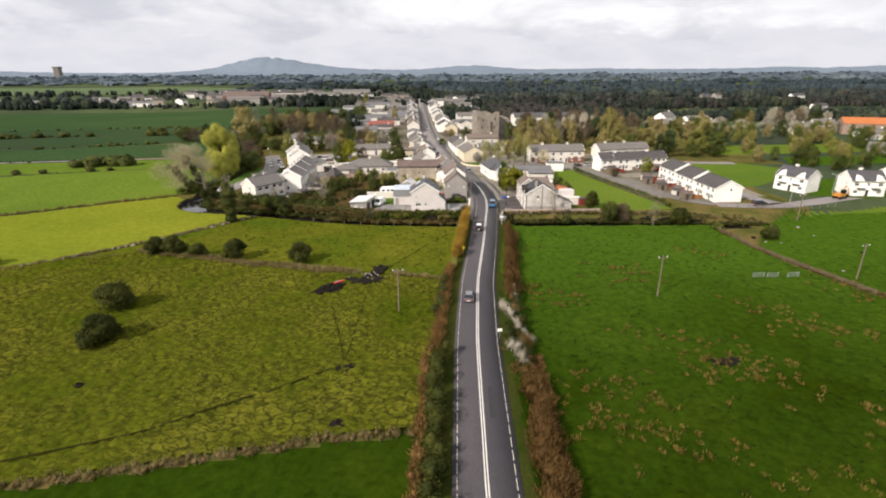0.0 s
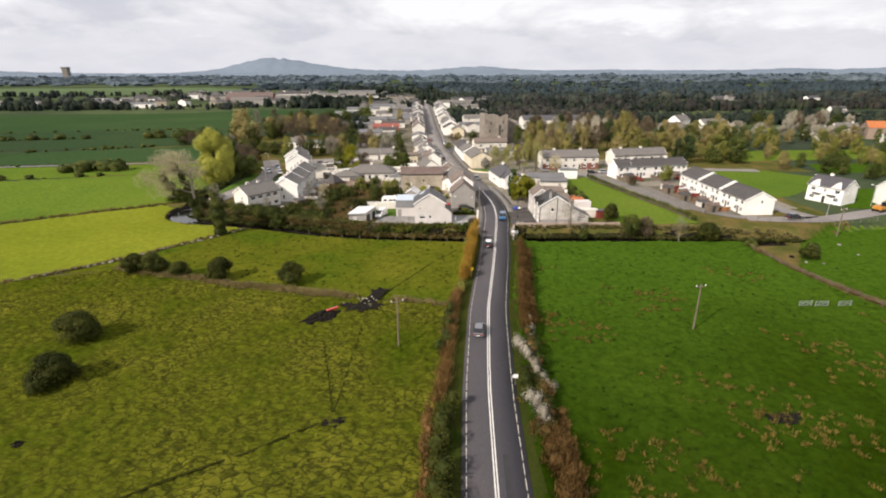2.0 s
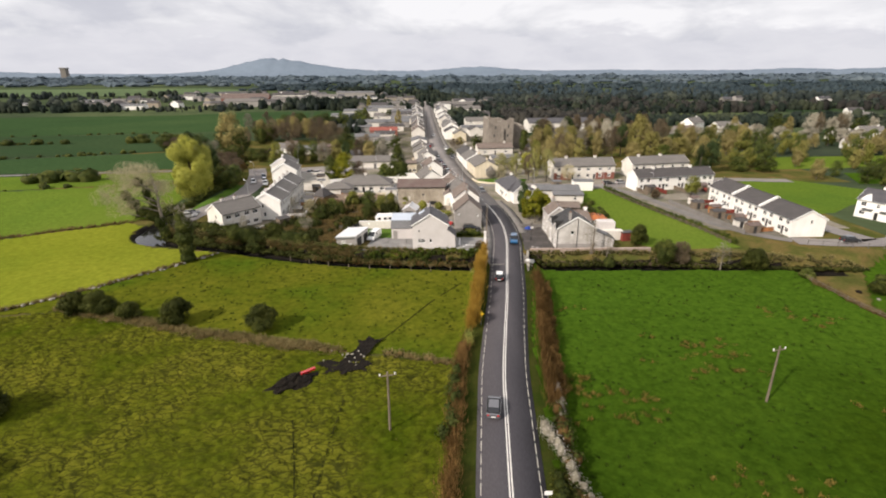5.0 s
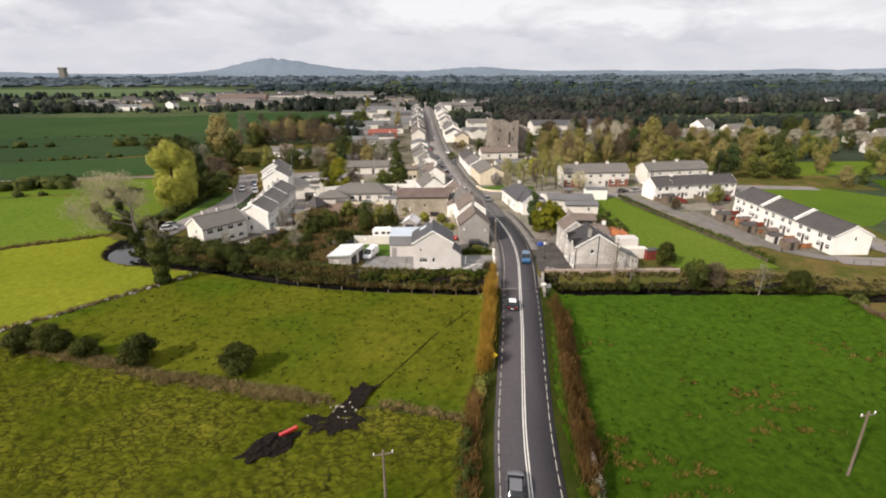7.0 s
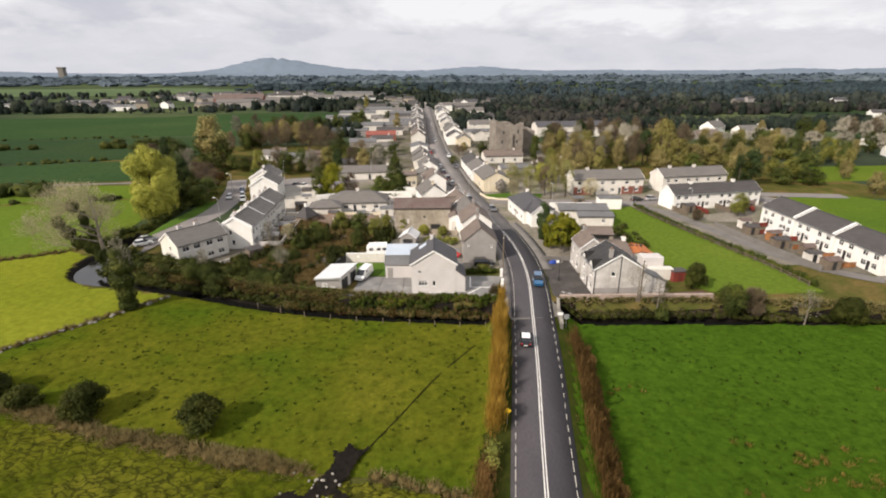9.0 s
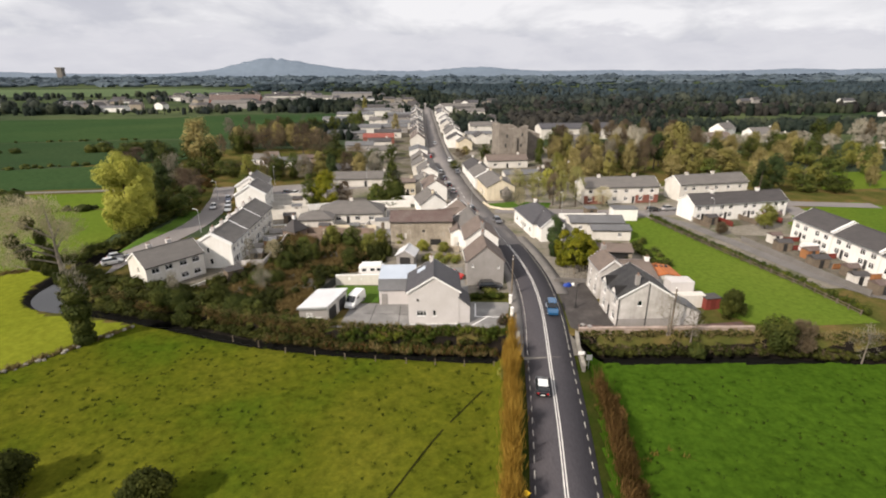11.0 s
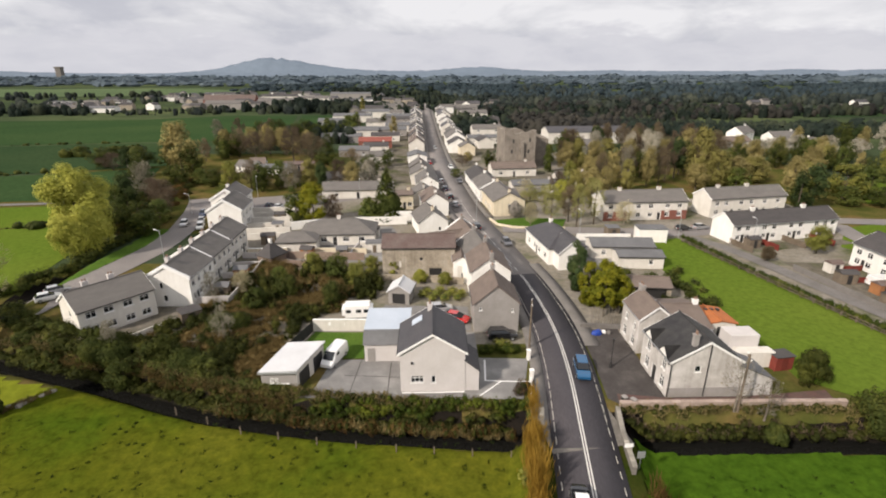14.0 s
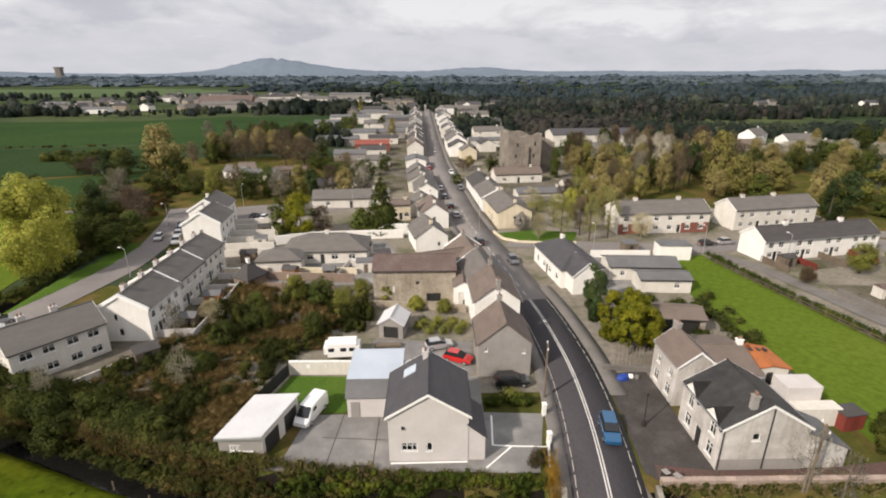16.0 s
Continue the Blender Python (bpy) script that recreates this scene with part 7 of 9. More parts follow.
grove([(-60, 440), (-30, 440), (-34, 480), (-64, 480)], 6, (2, 3), 6, 9)
put(8, -22, 392, 13, 3)
put(5, -62, 560, 16, 4)
# east: slender birches, the golden poplar, blossom and bushes behind the terraces
for row in ((5, 93, 257, 20, 6.0), (5, 97, 252, 13, 6), (6, 90, 268, 15, 4), (2, 99, 279, 13, 4), (8, 74, 254, 14, 3.4), (4, 68, 258, 14, 3.4), (1, 79, 256, 13, 3.6), (7, 84, 262, 14, 3.4), (8, 62, 255, 12, 3.6), (1, 57, 252, 12, 3.6), (5, 64, 246, 11, 3.6), (8, 51, 246, 12, 4), (0, 46, 250, 10, 3.6), (7, 70, 264, 12, 5), (2, 78, 270, 10, 5), (2, 66, 268, 9, 5), (8, 88, 248, 9, 4.5), (8, 106, 257, 10, 6), (5, 113, 258, 9.5, 6), (8, 118, 265, 9, 6), (3, 101, 247, 8, 5), (6, 109, 223, 13, 4.0), (2, 106, 224.5, 11, 3.8), (8, 112, 236, 13, 4.6), (5, 118, 240, 11, 5), (0, 128, 235, 11, 7.5), (3, 137, 236, 10, 7), (3, 122, 226, 6, 5), (2, 131, 224, 6, 5), (8, 47, 229, 11, 3.4), (5, 43, 233, 10, 3.2), (8, 54, 238, 10, 3.4), (7, 40, 240, 8, 3), (1, 56, 290, 10, 4), (8, 53, 281, 12, 4.4), (5, 58, 284, 13, 4.4), (8, 65, 284, 12, 5), (0, 50, 300, 9, 3.6), (3, 46, 281, 11, 3.0), (2, 24, 291, 8, 3.6), (7, 13, 295, 5, 4.0), (8, 16, 303, 5, 3), (3, 9.5, 272, 3.5, 3), (5, 72, 290, 12, 5), (8, 80, 287, 12, 5)):
    put(*row)
for row in ((9, 152, 318, 8, 6), (9, 164, 324, 8, 6), (9, 176, 326, 9, 7), (9, 188, 322, 9, 7), (9, 200, 318, 8, 6), (9, 212, 312, 8, 6.5), (9, 226, 306, 8, 6), (8, 182, 334, 12, 3.4), (8, 214, 332, 12, 3.4), (9, 240, 312, 7, 6), (9, 254, 306, 7, 6), (9, 270, 300, 7, 6)):
    put(*row)
grove([(120, 262), (150, 262), (170, 300), (128, 305)], 14, (8, 3, 5, 2), 8, 11)
grove([(140, 236), (170, 226), (230, 240), (220, 292), (160, 296)], 30, (3, 8, 0, 5, 2, 3), 7, 11)
grove([(128, 214), (150, 196), (230, 206), (230, 238), (140, 232)], 26, (3, 0, 2, 3, 8), 5, 8)
grove([(95, 272), (124, 268), (140, 315), (90, 318)], 16, (1, 8, 7, 2, 6), 9, 13)
grove([(58, 300), (92, 296), (120, 322), (62, 322)], 16, (1, 8, 7, 2, 9), 9, 13)
grove([(225, 240), (310, 240), (330, 300), (235, 296)], 24, (3, 8, 2, 1, 5), 6, 9)
grove([(150, 186), (240, 190), (260, 205), (160, 196)], 12, (2, 3, 2), 4, 7)
grove([(110, 330), (150, 336), (150, 352), (66, 350), (70, 338)], 16, (7, 2, 6, 1), 9, 13)
grove([(205, 340), (290, 335), (300, 350), (210, 356)], 14, (2, 1, 6, 9), 9, 13)


def woods(name, poly, n, hr, leaf, per, seed, label, rel=0.45, size=0.42):
    """A distant wood or hedgerow: many uneven crowns, each a lumpy dome with leaf sprays breaking its outline, in one mesh."""
    r2 = np.random.default_rng(seed)
    p = np.array(poly)
    c = r2.uniform(p.min(0), p.max(0), (n * 4, 2))
    c = c[inside(poly, c[:, 0], c[:, 1])]
    if p[:, 1].max() - p[:, 1].min() > 90:
        c = c[np.sin(c[:, 0] * 0.013 + 0.8 * np.sin(c[:, 1] * 0.021)) + np.sin(c[:, 1] * 0.034 + c[:, 0] * 0.004) > -0.15]
    c = c[:n]
    h = r2.uniform(*hr, len(c)) * (0.8 + 0.4 * np.sin(c[:, 0] * 0.02 + 1) * np.sin(c[:, 1] * 0.017))
    r = h * rel * r2.uniform(0.75, 1.2, len(c))
    k = np.repeat(np.arange(len(c)), max(6, per // 3))
    d = r2.normal(size=(len(k), 3))
    d[:, 2] = np.abs(d[:, 2])
    d /= np.linalg.norm(d, axis=1)[:, None]
    q = d * r2.uniform(0.86, 1.06, len(k))[:, None]
    pos = np.c_[c[k, 0] + q[:, 0] * r[k], c[k, 1] + q[:, 1] * r[k], h[k] * 0.50 + q[:, 2] * h[k] * 0.48]
    v, f = sprays(pos, r[k] * size * 0.62, 0.6, r2, 0.8, d + np.array((0, 0, 0.4)))
    a = np.linspace(0, 2 * np.pi, 8)[:-1]
    rows = [(0.0, 0.80), (0.30, 1.0), (0.62, 0.92), (0.85, 0.60)]
    g = np.array([(w * math.cos(t), w * math.sin(t), z) for z, w in rows for t in a] + [(0, 0, 1.0)])
    fi = [(s * 7 + i, s * 7 + (i + 1) % 7, s * 7 + 7 + (i + 1) % 7, s * 7 + 7 + i) for s in range(3) for i in range(7)] + [(21 + i, 21 + (i + 1) % 7, 28, 28) for i in range(7)]
    jit = r2.uniform(0.74, 1.14, (len(c), len(g), 1))
    dv = g[None] * jit * np.stack([r, r, h], 1)[:, None] + np.stack([c[:, 0], c[:, 1], h * 0], 1)[:, None]
    m = len(g)
    df = np.array(fi[:21])[None] + m * np.arange(len(c))[:, None, None]
    dt = np.array([q_[:3] for q_ in fi[21:]])[None] + m * np.arange(len(c))[:, None, None]
    dv = dv.reshape(-1, 3)
    faces = np.r_[np.stack([f[:, 0], f[:, 1], f[:, 2]], 1), np.stack([f[:, 0], f[:, 2], f[:, 3]], 1)]
    df, dt = df.reshape(-1, 4) + len(v), dt.reshape(-1, 3) + len(v)
    faces = np.r_[faces, df[:, [0, 1, 2]], df[:, [0, 2, 3]], dt]
    return tagged(new(name, mesh_np(name, np.r_[v, dv], faces, M[leaf], True)), label, "woodland", "", "stuff")


for i, (poly, n, hr, leaf, per) in enumerate((
    ([(60, 392), (140, 386), (150, 460), (50, 470)], 110, (7, 12), "wood_far_brown", 44),
    ([(50, 470), (120, 460), (130, 500), (50, 500)], 60, (9, 11), "wood_far", 50),
    ([(-160, 610), (70, 610), (60, 780), (-180, 780)], 300, (7, 12), "wood_far", 30),
    ([(16, 400), (56, 400), (56, 600), (22, 600)], 60, (5, 9), "wood_far", 40),
    ([(-100, 470), (-14, 470), (-14, 610), (-120, 610)], 60, (5, 10), "wood_far", 40),
    ([(120, 388), (240, 384), (330, 346), (360, 470), (140, 470)], 330, (7, 13), "wood_far", 34),
    ([(280, 290), (520, 280), (560, 470), (340, 450)], 420, (6, 12), "wood_far", 30),
    ([(240, 180), (420, 190), (430, 285), (300, 290), (250, 235)], 200, (5, 9), "leaf_green", 40),
    ([(60, 470), (300, 470), (320, 640), (40, 640)], 260, (6, 13), "wood_far_brown", 30),
    ([(70, 480), (300, 480), (330, 620), (60, 620)], 240, (5, 13), "wood_far", 34),
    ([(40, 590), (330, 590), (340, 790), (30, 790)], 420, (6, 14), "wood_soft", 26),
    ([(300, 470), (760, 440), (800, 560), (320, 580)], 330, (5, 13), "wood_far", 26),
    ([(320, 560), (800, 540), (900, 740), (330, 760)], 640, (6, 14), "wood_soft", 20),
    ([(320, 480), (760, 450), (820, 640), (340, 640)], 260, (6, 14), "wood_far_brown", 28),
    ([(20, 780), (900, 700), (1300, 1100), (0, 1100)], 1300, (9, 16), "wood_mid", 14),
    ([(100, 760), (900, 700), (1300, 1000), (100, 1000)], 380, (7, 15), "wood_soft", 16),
    ([(-120, 760), (20, 770), (0, 1150), (-200, 1150)], 160, (8, 14), "wood_far", 22),
    ([(-130, 560), (-60, 570), (-60, 640), (-130, 620)], 50, (7, 13), "wood_far", 36),
    ([(-110, 400), (-70, 330), (-28, 350), (-70, 470)], 90, (6, 11), "wood_far", 44),
    ([(-480, 562), (-330, 560), (-330, 606), (-470, 610)], 90, (3, 13), "wood_far", 44),
    ([(-700, 570), (-480, 562), (-480, 600), (-700, 606)], 60, (2, 7), "wood_soft", 40),
    ([(-330, 560), (-110, 574), (-110, 610), (-330, 606)], 60, (2, 9), "wood_soft", 40),
    ([(-330, 566), (-110, 580), (-110, 620), (-330, 616)], 60, (2, 11), "wood_far", 40),
    ([(-640, 640), (-120, 640), (-100, 960), (-640, 930)], 200, (3, 11), "wood_soft", 26),
    ([(-1300, 870), (-430, 930), (-430, 950), (-1300, 890)], 150, (7, 13), "wood_far", 24),
    ([(-1100, 640), (-600, 600), (-600, 640), (-1100, 690)], 120, (8, 14), "wood_far", 26),
)):
    woods("woodland", poly, n, hr, leaf, per, 300 + i, "dark massed woodland behind the village" if leaf in ("wood_far", "wood_mid", "wood_soft") else "bare brown woodland behind the village")
# Outermost woods, paler and bluer by the haze in their leaf colour.
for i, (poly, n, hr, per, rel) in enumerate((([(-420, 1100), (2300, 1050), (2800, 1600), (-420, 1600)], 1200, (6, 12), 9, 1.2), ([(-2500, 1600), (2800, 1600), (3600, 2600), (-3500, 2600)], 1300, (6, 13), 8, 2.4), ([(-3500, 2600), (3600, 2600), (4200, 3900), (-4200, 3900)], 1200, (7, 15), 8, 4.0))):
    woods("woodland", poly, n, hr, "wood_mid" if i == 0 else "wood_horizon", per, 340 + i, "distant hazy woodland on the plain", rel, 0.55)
for i, (a, b, h, n) in enumerate((((-300, 170), (-92, 211), 2.6, 50), ((-640, 217), (-200, 271), 1.6, 60), ((-720, 302), (-282, 354), 2.4, 60), ((-200, 268), (-146, 285), 2.2, 14), ((-170, 322), (-140, 330), 6, 12), ((-430, 203), (-160, 229), 1.4, 30), ((-262, 312), (-206, 322), 6.5, 14), ((-281, 354), (-172, 374), 2.4, 24), ((-148, 214), (-120, 219), 6.0, 6))):
    woods("hedgerow", [a, b, (b[0], b[1] + 4), (a[0], a[1] + 4)], n * 2, (h * 0.10, h * 0.85), "leaf_dark", 50, 360 + i, "dark field hedgerow with small trees", 0.95, 0.40)

# rush tufts in the green pasture, and the tussocks' longer blades
def tufts(name, pts, blades, h, leaf, seed, label, lean=0.5, w=0.05, spread=0.13):
    r3 = np.random.default_rng(seed)
    n = len(pts) * blades
    k = np.repeat(np.arange(len(pts)), blades)
    a = r3.uniform(0, 6.28, n)
    root = np.c_[pts[k, 0] + r3.normal(size=n) * spread, pts[k, 1] + r3.normal(size=n) * spread, 0.08 + ground_z(pts[k, 0], pts[k, 1])]
    hh = h * r3.uniform(0.6, 1.3, n)
    tip = root + np.c_[np.cos(a) * hh * lean, np.sin(a) * hh * lean, hh]
    side = np.c_[-np.sin(a), np.cos(a), np.zeros(n)] * w
    v = np.stack([root - side, root + side, tip], 1).reshape(-1, 3)
    return tagged(new(name, mesh_np(name, v, np.arange(3 * n).reshape(n, 3), M[leaf])), label, "grass", "", "stuff")


r4 = np.random.default_rng(400)
c = r4.uniform((12, 34), (90, 112), (1900, 2))
c = c[inside(F3, c[:, 0], c[:, 1])]
wgt = np.sin(c[:, 0] * 0.16 + 1.0) * np.sin(c[:, 1] * 0.19 + c[:, 0] * 0.05) + np.clip((66 - c[:, 1]) / 60, -0.5, 0.4)
c = c[wgt + r4.normal(size=len(c)) * 0.45 > 0.50]
c = np.concatenate([c + r4.normal(size=c.shape) * np.array((0.7, 0.5)) for _ in range(2)])
c2 = r4.uniform((12, 34), (90, 126), (2600, 2))
c2 = c2[inside(F3, c2[:, 0], c2[:, 1])]
tufts("grass_tufts", c2, 12, 0.24, "grass_dark", 404, "coarse dark grass tufts in the pasture", 0.8, 0.06)
tufts("rush_tufts", c, 26, 0.42, "rush", 401, "tan dry rush tufts in the pasture", 0.7, 0.055, 0.20)
# Dark green feet beside each tuft; its shading is put into their colour.
tufts("rush_tufts", c + np.array((0.35, 0.15)), 16, 0.34, "grass_dark", 405, "dark green rush feet with the tufts' shading in their colour", 0.9, 0.06, 0.34)
c = r4.uniform((-79, 46), (3, 110), (2600, 2))
c = c[inside(F1, c[:, 0], c[:, 1])]
tufts("grass_tufts", c, 14, 0.26, "grass_olive", 402, "coarse grass tufts in the rough pasture", 0.7)
c = r4.uniform((-64, 97), (8, 138), (700, 2))
c = c[inside(F2, c[:, 0], c[:, 1])]
tufts("grass_tufts", c, 14, 0.2, "grass_dark", 403, "darker grass tufts in the grazed pasture", 0.7)

shrub_mass("garden_hedge", hedge_rows([(6.8, 147.6), (12.4, 147.0)], 1.4, 1.4, 0.6, 410, 0.15), "leaf_hedge", 80, 0.15, "dark green clipped front hedge", "hedge", seed=410)
shrub_mass("garden_bush", [(9.6, 148.4, 0.9, 1.3, 1.0, 0.9), (10.6, 148.2, 0.8, 1.0, 0.9, 0.8)], "leaf_bright", 90, 0.15, "bright green clipped garden bush", "bush", seed=411, core="leaf_green")
shrub_mass("garden_bush", [(11.2, 138.3, 0.8, 0.9, 0.9, 0.9), (10.6, 137.6, 0.6, 0.8, 0.8, 0.7)], "twig_red", 90, 0.15, "dark russet bush by the gate", "bush", seed=412, core="leaf_dark")
shrub_mass("garden_growth", [(-1.5 + 0.75 * i, 166.4 + 1.8 * math.sin(2.1 * i), 0.6, 1.1, 1.2, 0.7 + 0.3 * math.sin(5 * i)) for i in range(10)], "leaf_bright", 60, 0.18, "overgrown yellow-green back garden", "undergrowth", "stuff", seed=413, core="leaf_green")
shrub_mass("yard_growth", [(31 + 1.1 * i, 160.5 + 1.5 * math.sin(1.7 * i), 0.6, 1.2, 1.2, 0.7) for i in range(9)], "leaf_green", 50, 0.2, "weedy green growth behind the houses", "undergrowth", "stuff", seed=414, core="bracken")

shrub_mass("willow_skirt", hedge_rows([(-82, 172), (-76, 178), (-73.4, 184), (-71.6, 192), (-71.4, 200), (-74, 208)], 3.6, 2.8, 1.4, 420, 0.4), "leaf_dark", 22, 0.26, "dark brambles and bushes under the willow", "undergrowth", "stuff", seed=420, core="bramble")

shrub_mass("pond_bank", hedge_rows([(-70, 163), (-66, 159), (-62.5, 155), (-58, 151), (-53, 148.5)], 3.0, 1.7, 0.9, 430, 0.4), "leaf_dark", 30, 0.24, "dark brambles on the bank of the pool", "undergrowth", "stuff", seed=430, core="bramble")
shrub_mass("pond_bank", hedge_rows([(-60, 150.5), (-55, 149.5), (-50, 149.0), (-45, 149.5), (-41, 151.5)], 3.0, 2.2, 1.0, 431, 0.5), "bramble", 30, 0.24, "dark thorn growth below the estate house", "undergrowth", "stuff", seed=431, core="bramble")
r8 = np.random.default_rng(440)
pp = r8.uniform((31, 156), (49, 179), (90, 2))
pp = pp[inside([(32, 157), (48, 157), (49.5, 176), (31, 178)], pp[:, 0], pp[:, 1])]
shrub_mass("yard_scrub", [(x, y, 0.7, r8.uniform(0.8, 1.8), r8.uniform(0.8, 1.8), r8.uniform(0.7, 1.5)) for x, y in pp[::2]], "leaf_dark", 40, 0.22, "dark shrubs behind the cypresses", "undergrowth", "stuff", seed=441, core="bramble")
shrub_mass("yard_scrub", [(x, y, 0.4, r8.uniform(0.8, 1.6), r8.uniform(0.8, 1.6), r8.uniform(0.5, 0.9)) for x, y in pp[1::2]], "leaf_green", 40, 0.2, "green weeds behind the cypresses", "undergrowth", "stuff", seed=442, core="bramble")


# ---- walls, fences, posts ----
def wall_line(name, pts, h, thick, mat, label, cap=None, cap_len=1.2, category="wall", z=0.0):
    """A wall of straight lengths, with coping slabs laid one by one on top."""
    ob = thing(name, pts[0][0], pts[0][1], z, 0, label, category)
    ox, oy = pts[0]
    for (ax, ay), (bx, by) in zip(pts, pts[1:]):
        n = math.hypot(bx - ax, by - ay)
        a = math.degrees(math.atan2(by - ay, bx - ax))
        w = part("length", soft_box(0, n, -thick / 2, thick / 2, 0, h, 0.02), M[mat], ob)
        w.matrix_basis = pose(ax - ox, ay - oy, 0, 0, 0, a)
        if cap:
            k = max(1, round(n / cap_len))
            for i in range(k):
                m = pose(ax - ox, ay - oy, 0, 0, 0, a) @ pose((i + 0.5) * n / k, 0, h + 0.003 + 0.01 * math.sin(5.0 * i))
                shared("coping_slab", ("cap", round(n / k, 2), thick, cap), lambda: soft_box(-n / k / 2 + 0.012, n / k / 2 - 0.012, -thick / 2 - 0.06, thick / 2 + 0.06, 0, 0.09, 0.015), M[cap], ob, m)
    return ob


def post_fence(name, pts, step, h, mat, label, rails=(0.45, 0.9), boards=False, group=""):
    """A fence: posts, rails and, where boarded, a board between each two posts."""
    ob = thing(name, pts[0][0], pts[0][1], 0, 0, label, "fence", group)
    ox, oy = pts[0]
    for (ax, ay), (bx, by) in zip(pts, pts[1:]):
        n = math.hypot(bx - ax, by - ay)
        k = max(1, round(n / step))
        a = math.degrees(math.atan2(by - ay, bx - ax))
        base = pose(ax - ox, ay - oy, 0, 0, 0, a)
        for i in range(k + 1):
            shared("post", ("post", h, mat), lambda: soft_box(-0.06, 0.06, -0.06, 0.06, 0, h, 0.01), M[mat], ob, base @ pose(i * n / k, 0, 0, 0, 2.0 * math.sin(3 * i), 0))
        for r in rails:
            shared("rail", ("rail", round(n, 2), mat), lambda: boxes((0, n, -0.025, 0.025, -0.05, 0.05)), M[mat], ob, base @ pose(0, -0.09, r))
        if boards:
            for i in range(k):
                shared("board", ("board", round(n / k, 2), h, mat), lambda: boxes((0.02, n / k - 0.02, -0.015, 0.015, 0.05, h - 0.05)), M[mat], ob, base @ pose(i * n / k, 0.08, 0))
    return ob


wall_line("retaining_wall", [(21.9, 134.6), (30, 134.5), (39, 134.4), (48.5, 134.2)], 0.95, 0.45, "wall_pink", "weathered pale pinkish retaining wall above the stream", "wall_pink", 1.0)
sheet("terrace", [(22.6, 137.4), (22.2, 134.9), (30, 134.8), (39, 134.7), (48.2, 134.5), (48.6, 137.5), (37, 136.4), (28.5, 136.4)], 0.085, M["terrace_paving"], "maroon paved strip behind the wall, darkened for shade")
wall_line("bridge_parapet", [(19.8, 124.6), (20.5, 129.8), (21.4, 134.0)], 0.95, 0.4, "old_stone", "dark stone bridge parapet by the road", "stone", 0.8)
wall_line("bridge_parapet", [(11.2, 127.0), (12.6, 134.0)], 0.9, 0.4, "old_stone", "dark stone bridge parapet under the willow hedge", "stone", 0.8)
arch = thing("bridge", 16.5, 132.0, 0, 8, "low stone bridge carrying the road over the stream", "bridge")
part("abutment", boxes((-4.6, 4.4, -3.9, -2.1, -3.5, 0.04)), M["old_stone"], arch)
part("abutment", boxes((-4.6, 4.4, 2.1, 3.9, -3.5, 0.04)), M["old_stone"], arch)
part("deck", boxes((-4.6, 4.4, -2.09, 2.09, -0.45, 0.04)), M["old_stone"], arch)
wall_line("garden_wall", [(-18.0, 154.4), (-8.9, 154.2)], 1.9, 0.25, "offwhite", "pale rendered garden wall", "trim", 1.3)
gl = thing("wall_lights", -13.3, 154.2, 0, 0, "three small square white wall panels", "panel")
for x in (-2.2, 0.2, 2.6):
    part("panel", boxes((x - 0.22, x + 0.22, -0.03, 0.0, 1.0, 1.55)), M["trim"], gl)
post_fence("garden_fence", [(-18.1, 154.2), (-20.1, 147.6)], 1.6, 1.8, "black_fence", "dark boarded garden fence", (0.5, 1.4), True)
wall_line("long_wall", [(-35.0, 206.6), (-27, 209.6), (-18, 210.4), (-6.2, 211.0)], 2.1, 0.35, "white", "long whitewashed yard wall", None)
wall_line("long_wall", [(-12, 212.6), (-5.0, 212.8)], 3.0, 0.35, "white", "raised white end of the yard wall", None)
wall_line("yard_wall", [(-9.5, 173.8), (-1.0, 172.9), (6.0, 171.6)], 1.3, 0.35, "barn_stone", "pale stone yard wall below the barn", None)
wall_line("yard_wall", [(-34.5, 190), (-30, 186), (-22, 185.2), (-14, 184.6)], 1.7, 0.3, "brick_rubble", "tumbledown reddish garden wall", None)
wall_line("yard_wall", [(-26, 189), (-14, 188.4)], 1.4, 0.25, "cream", "cream painted garden wall", None)
wall_line("garden_wall", [(-39.5, 188.4), (-31.2, 188.9)], 1.5, 0.22, "cream", "pale painted wall between back gardens", "trim", 1.2)
wall_line("garden_wall", [(-26.4, 185.0), (-26.0, 191.5)], 1.3, 0.22, "cream", "pale painted wall between back gardens", None)
wall_line("garden_wall", [(-17.4, 185.6), (-16.2, 193.6)], 1.3, 0.22, "beige", "rendered wall between back gardens", None)
wall_line("garden_wall", [(-15.6, 192.4), (-9.4, 193.2)], 1.4, 0.22, "offwhite", "pale rendered wall of a back yard", "trim", 1.2)
wall_line("garden_wall", [(-29.6, 181.4), (-23.4, 180.8), (-16.8, 180.2)], 1.5, 0.25, "brick_rubble", "reddish brick wall above the scrub", None)
wall_line("yard_wall", [(34, 196.6), (46.5, 196.2)], 1.6, 0.3, "white", "white roadside yard wall", None)
wall_line("corner_wall", [(15.6, 214.6), (17.2, 209.0), (20.5, 206.6), (26, 205.6), (33.5, 205.4)], 0.6, 0.3, "cream", "low curved cream wall round the corner lawn", None)
wall_line("yard_wall", [(22.9, 154.4), (24.6, 154.2), (31.0, 153.4)], 0.7, 0.25, "paving", "low concrete wall behind the forecourt", "paving", 1.0)
post_fence("paddock_fence", [(58.0, 194.4), (60.4, 182), (64.3, 164), (67.6, 150), (69.0, 139)], 2.4, 1.1, "wood", "dark post and rail paddock fence")
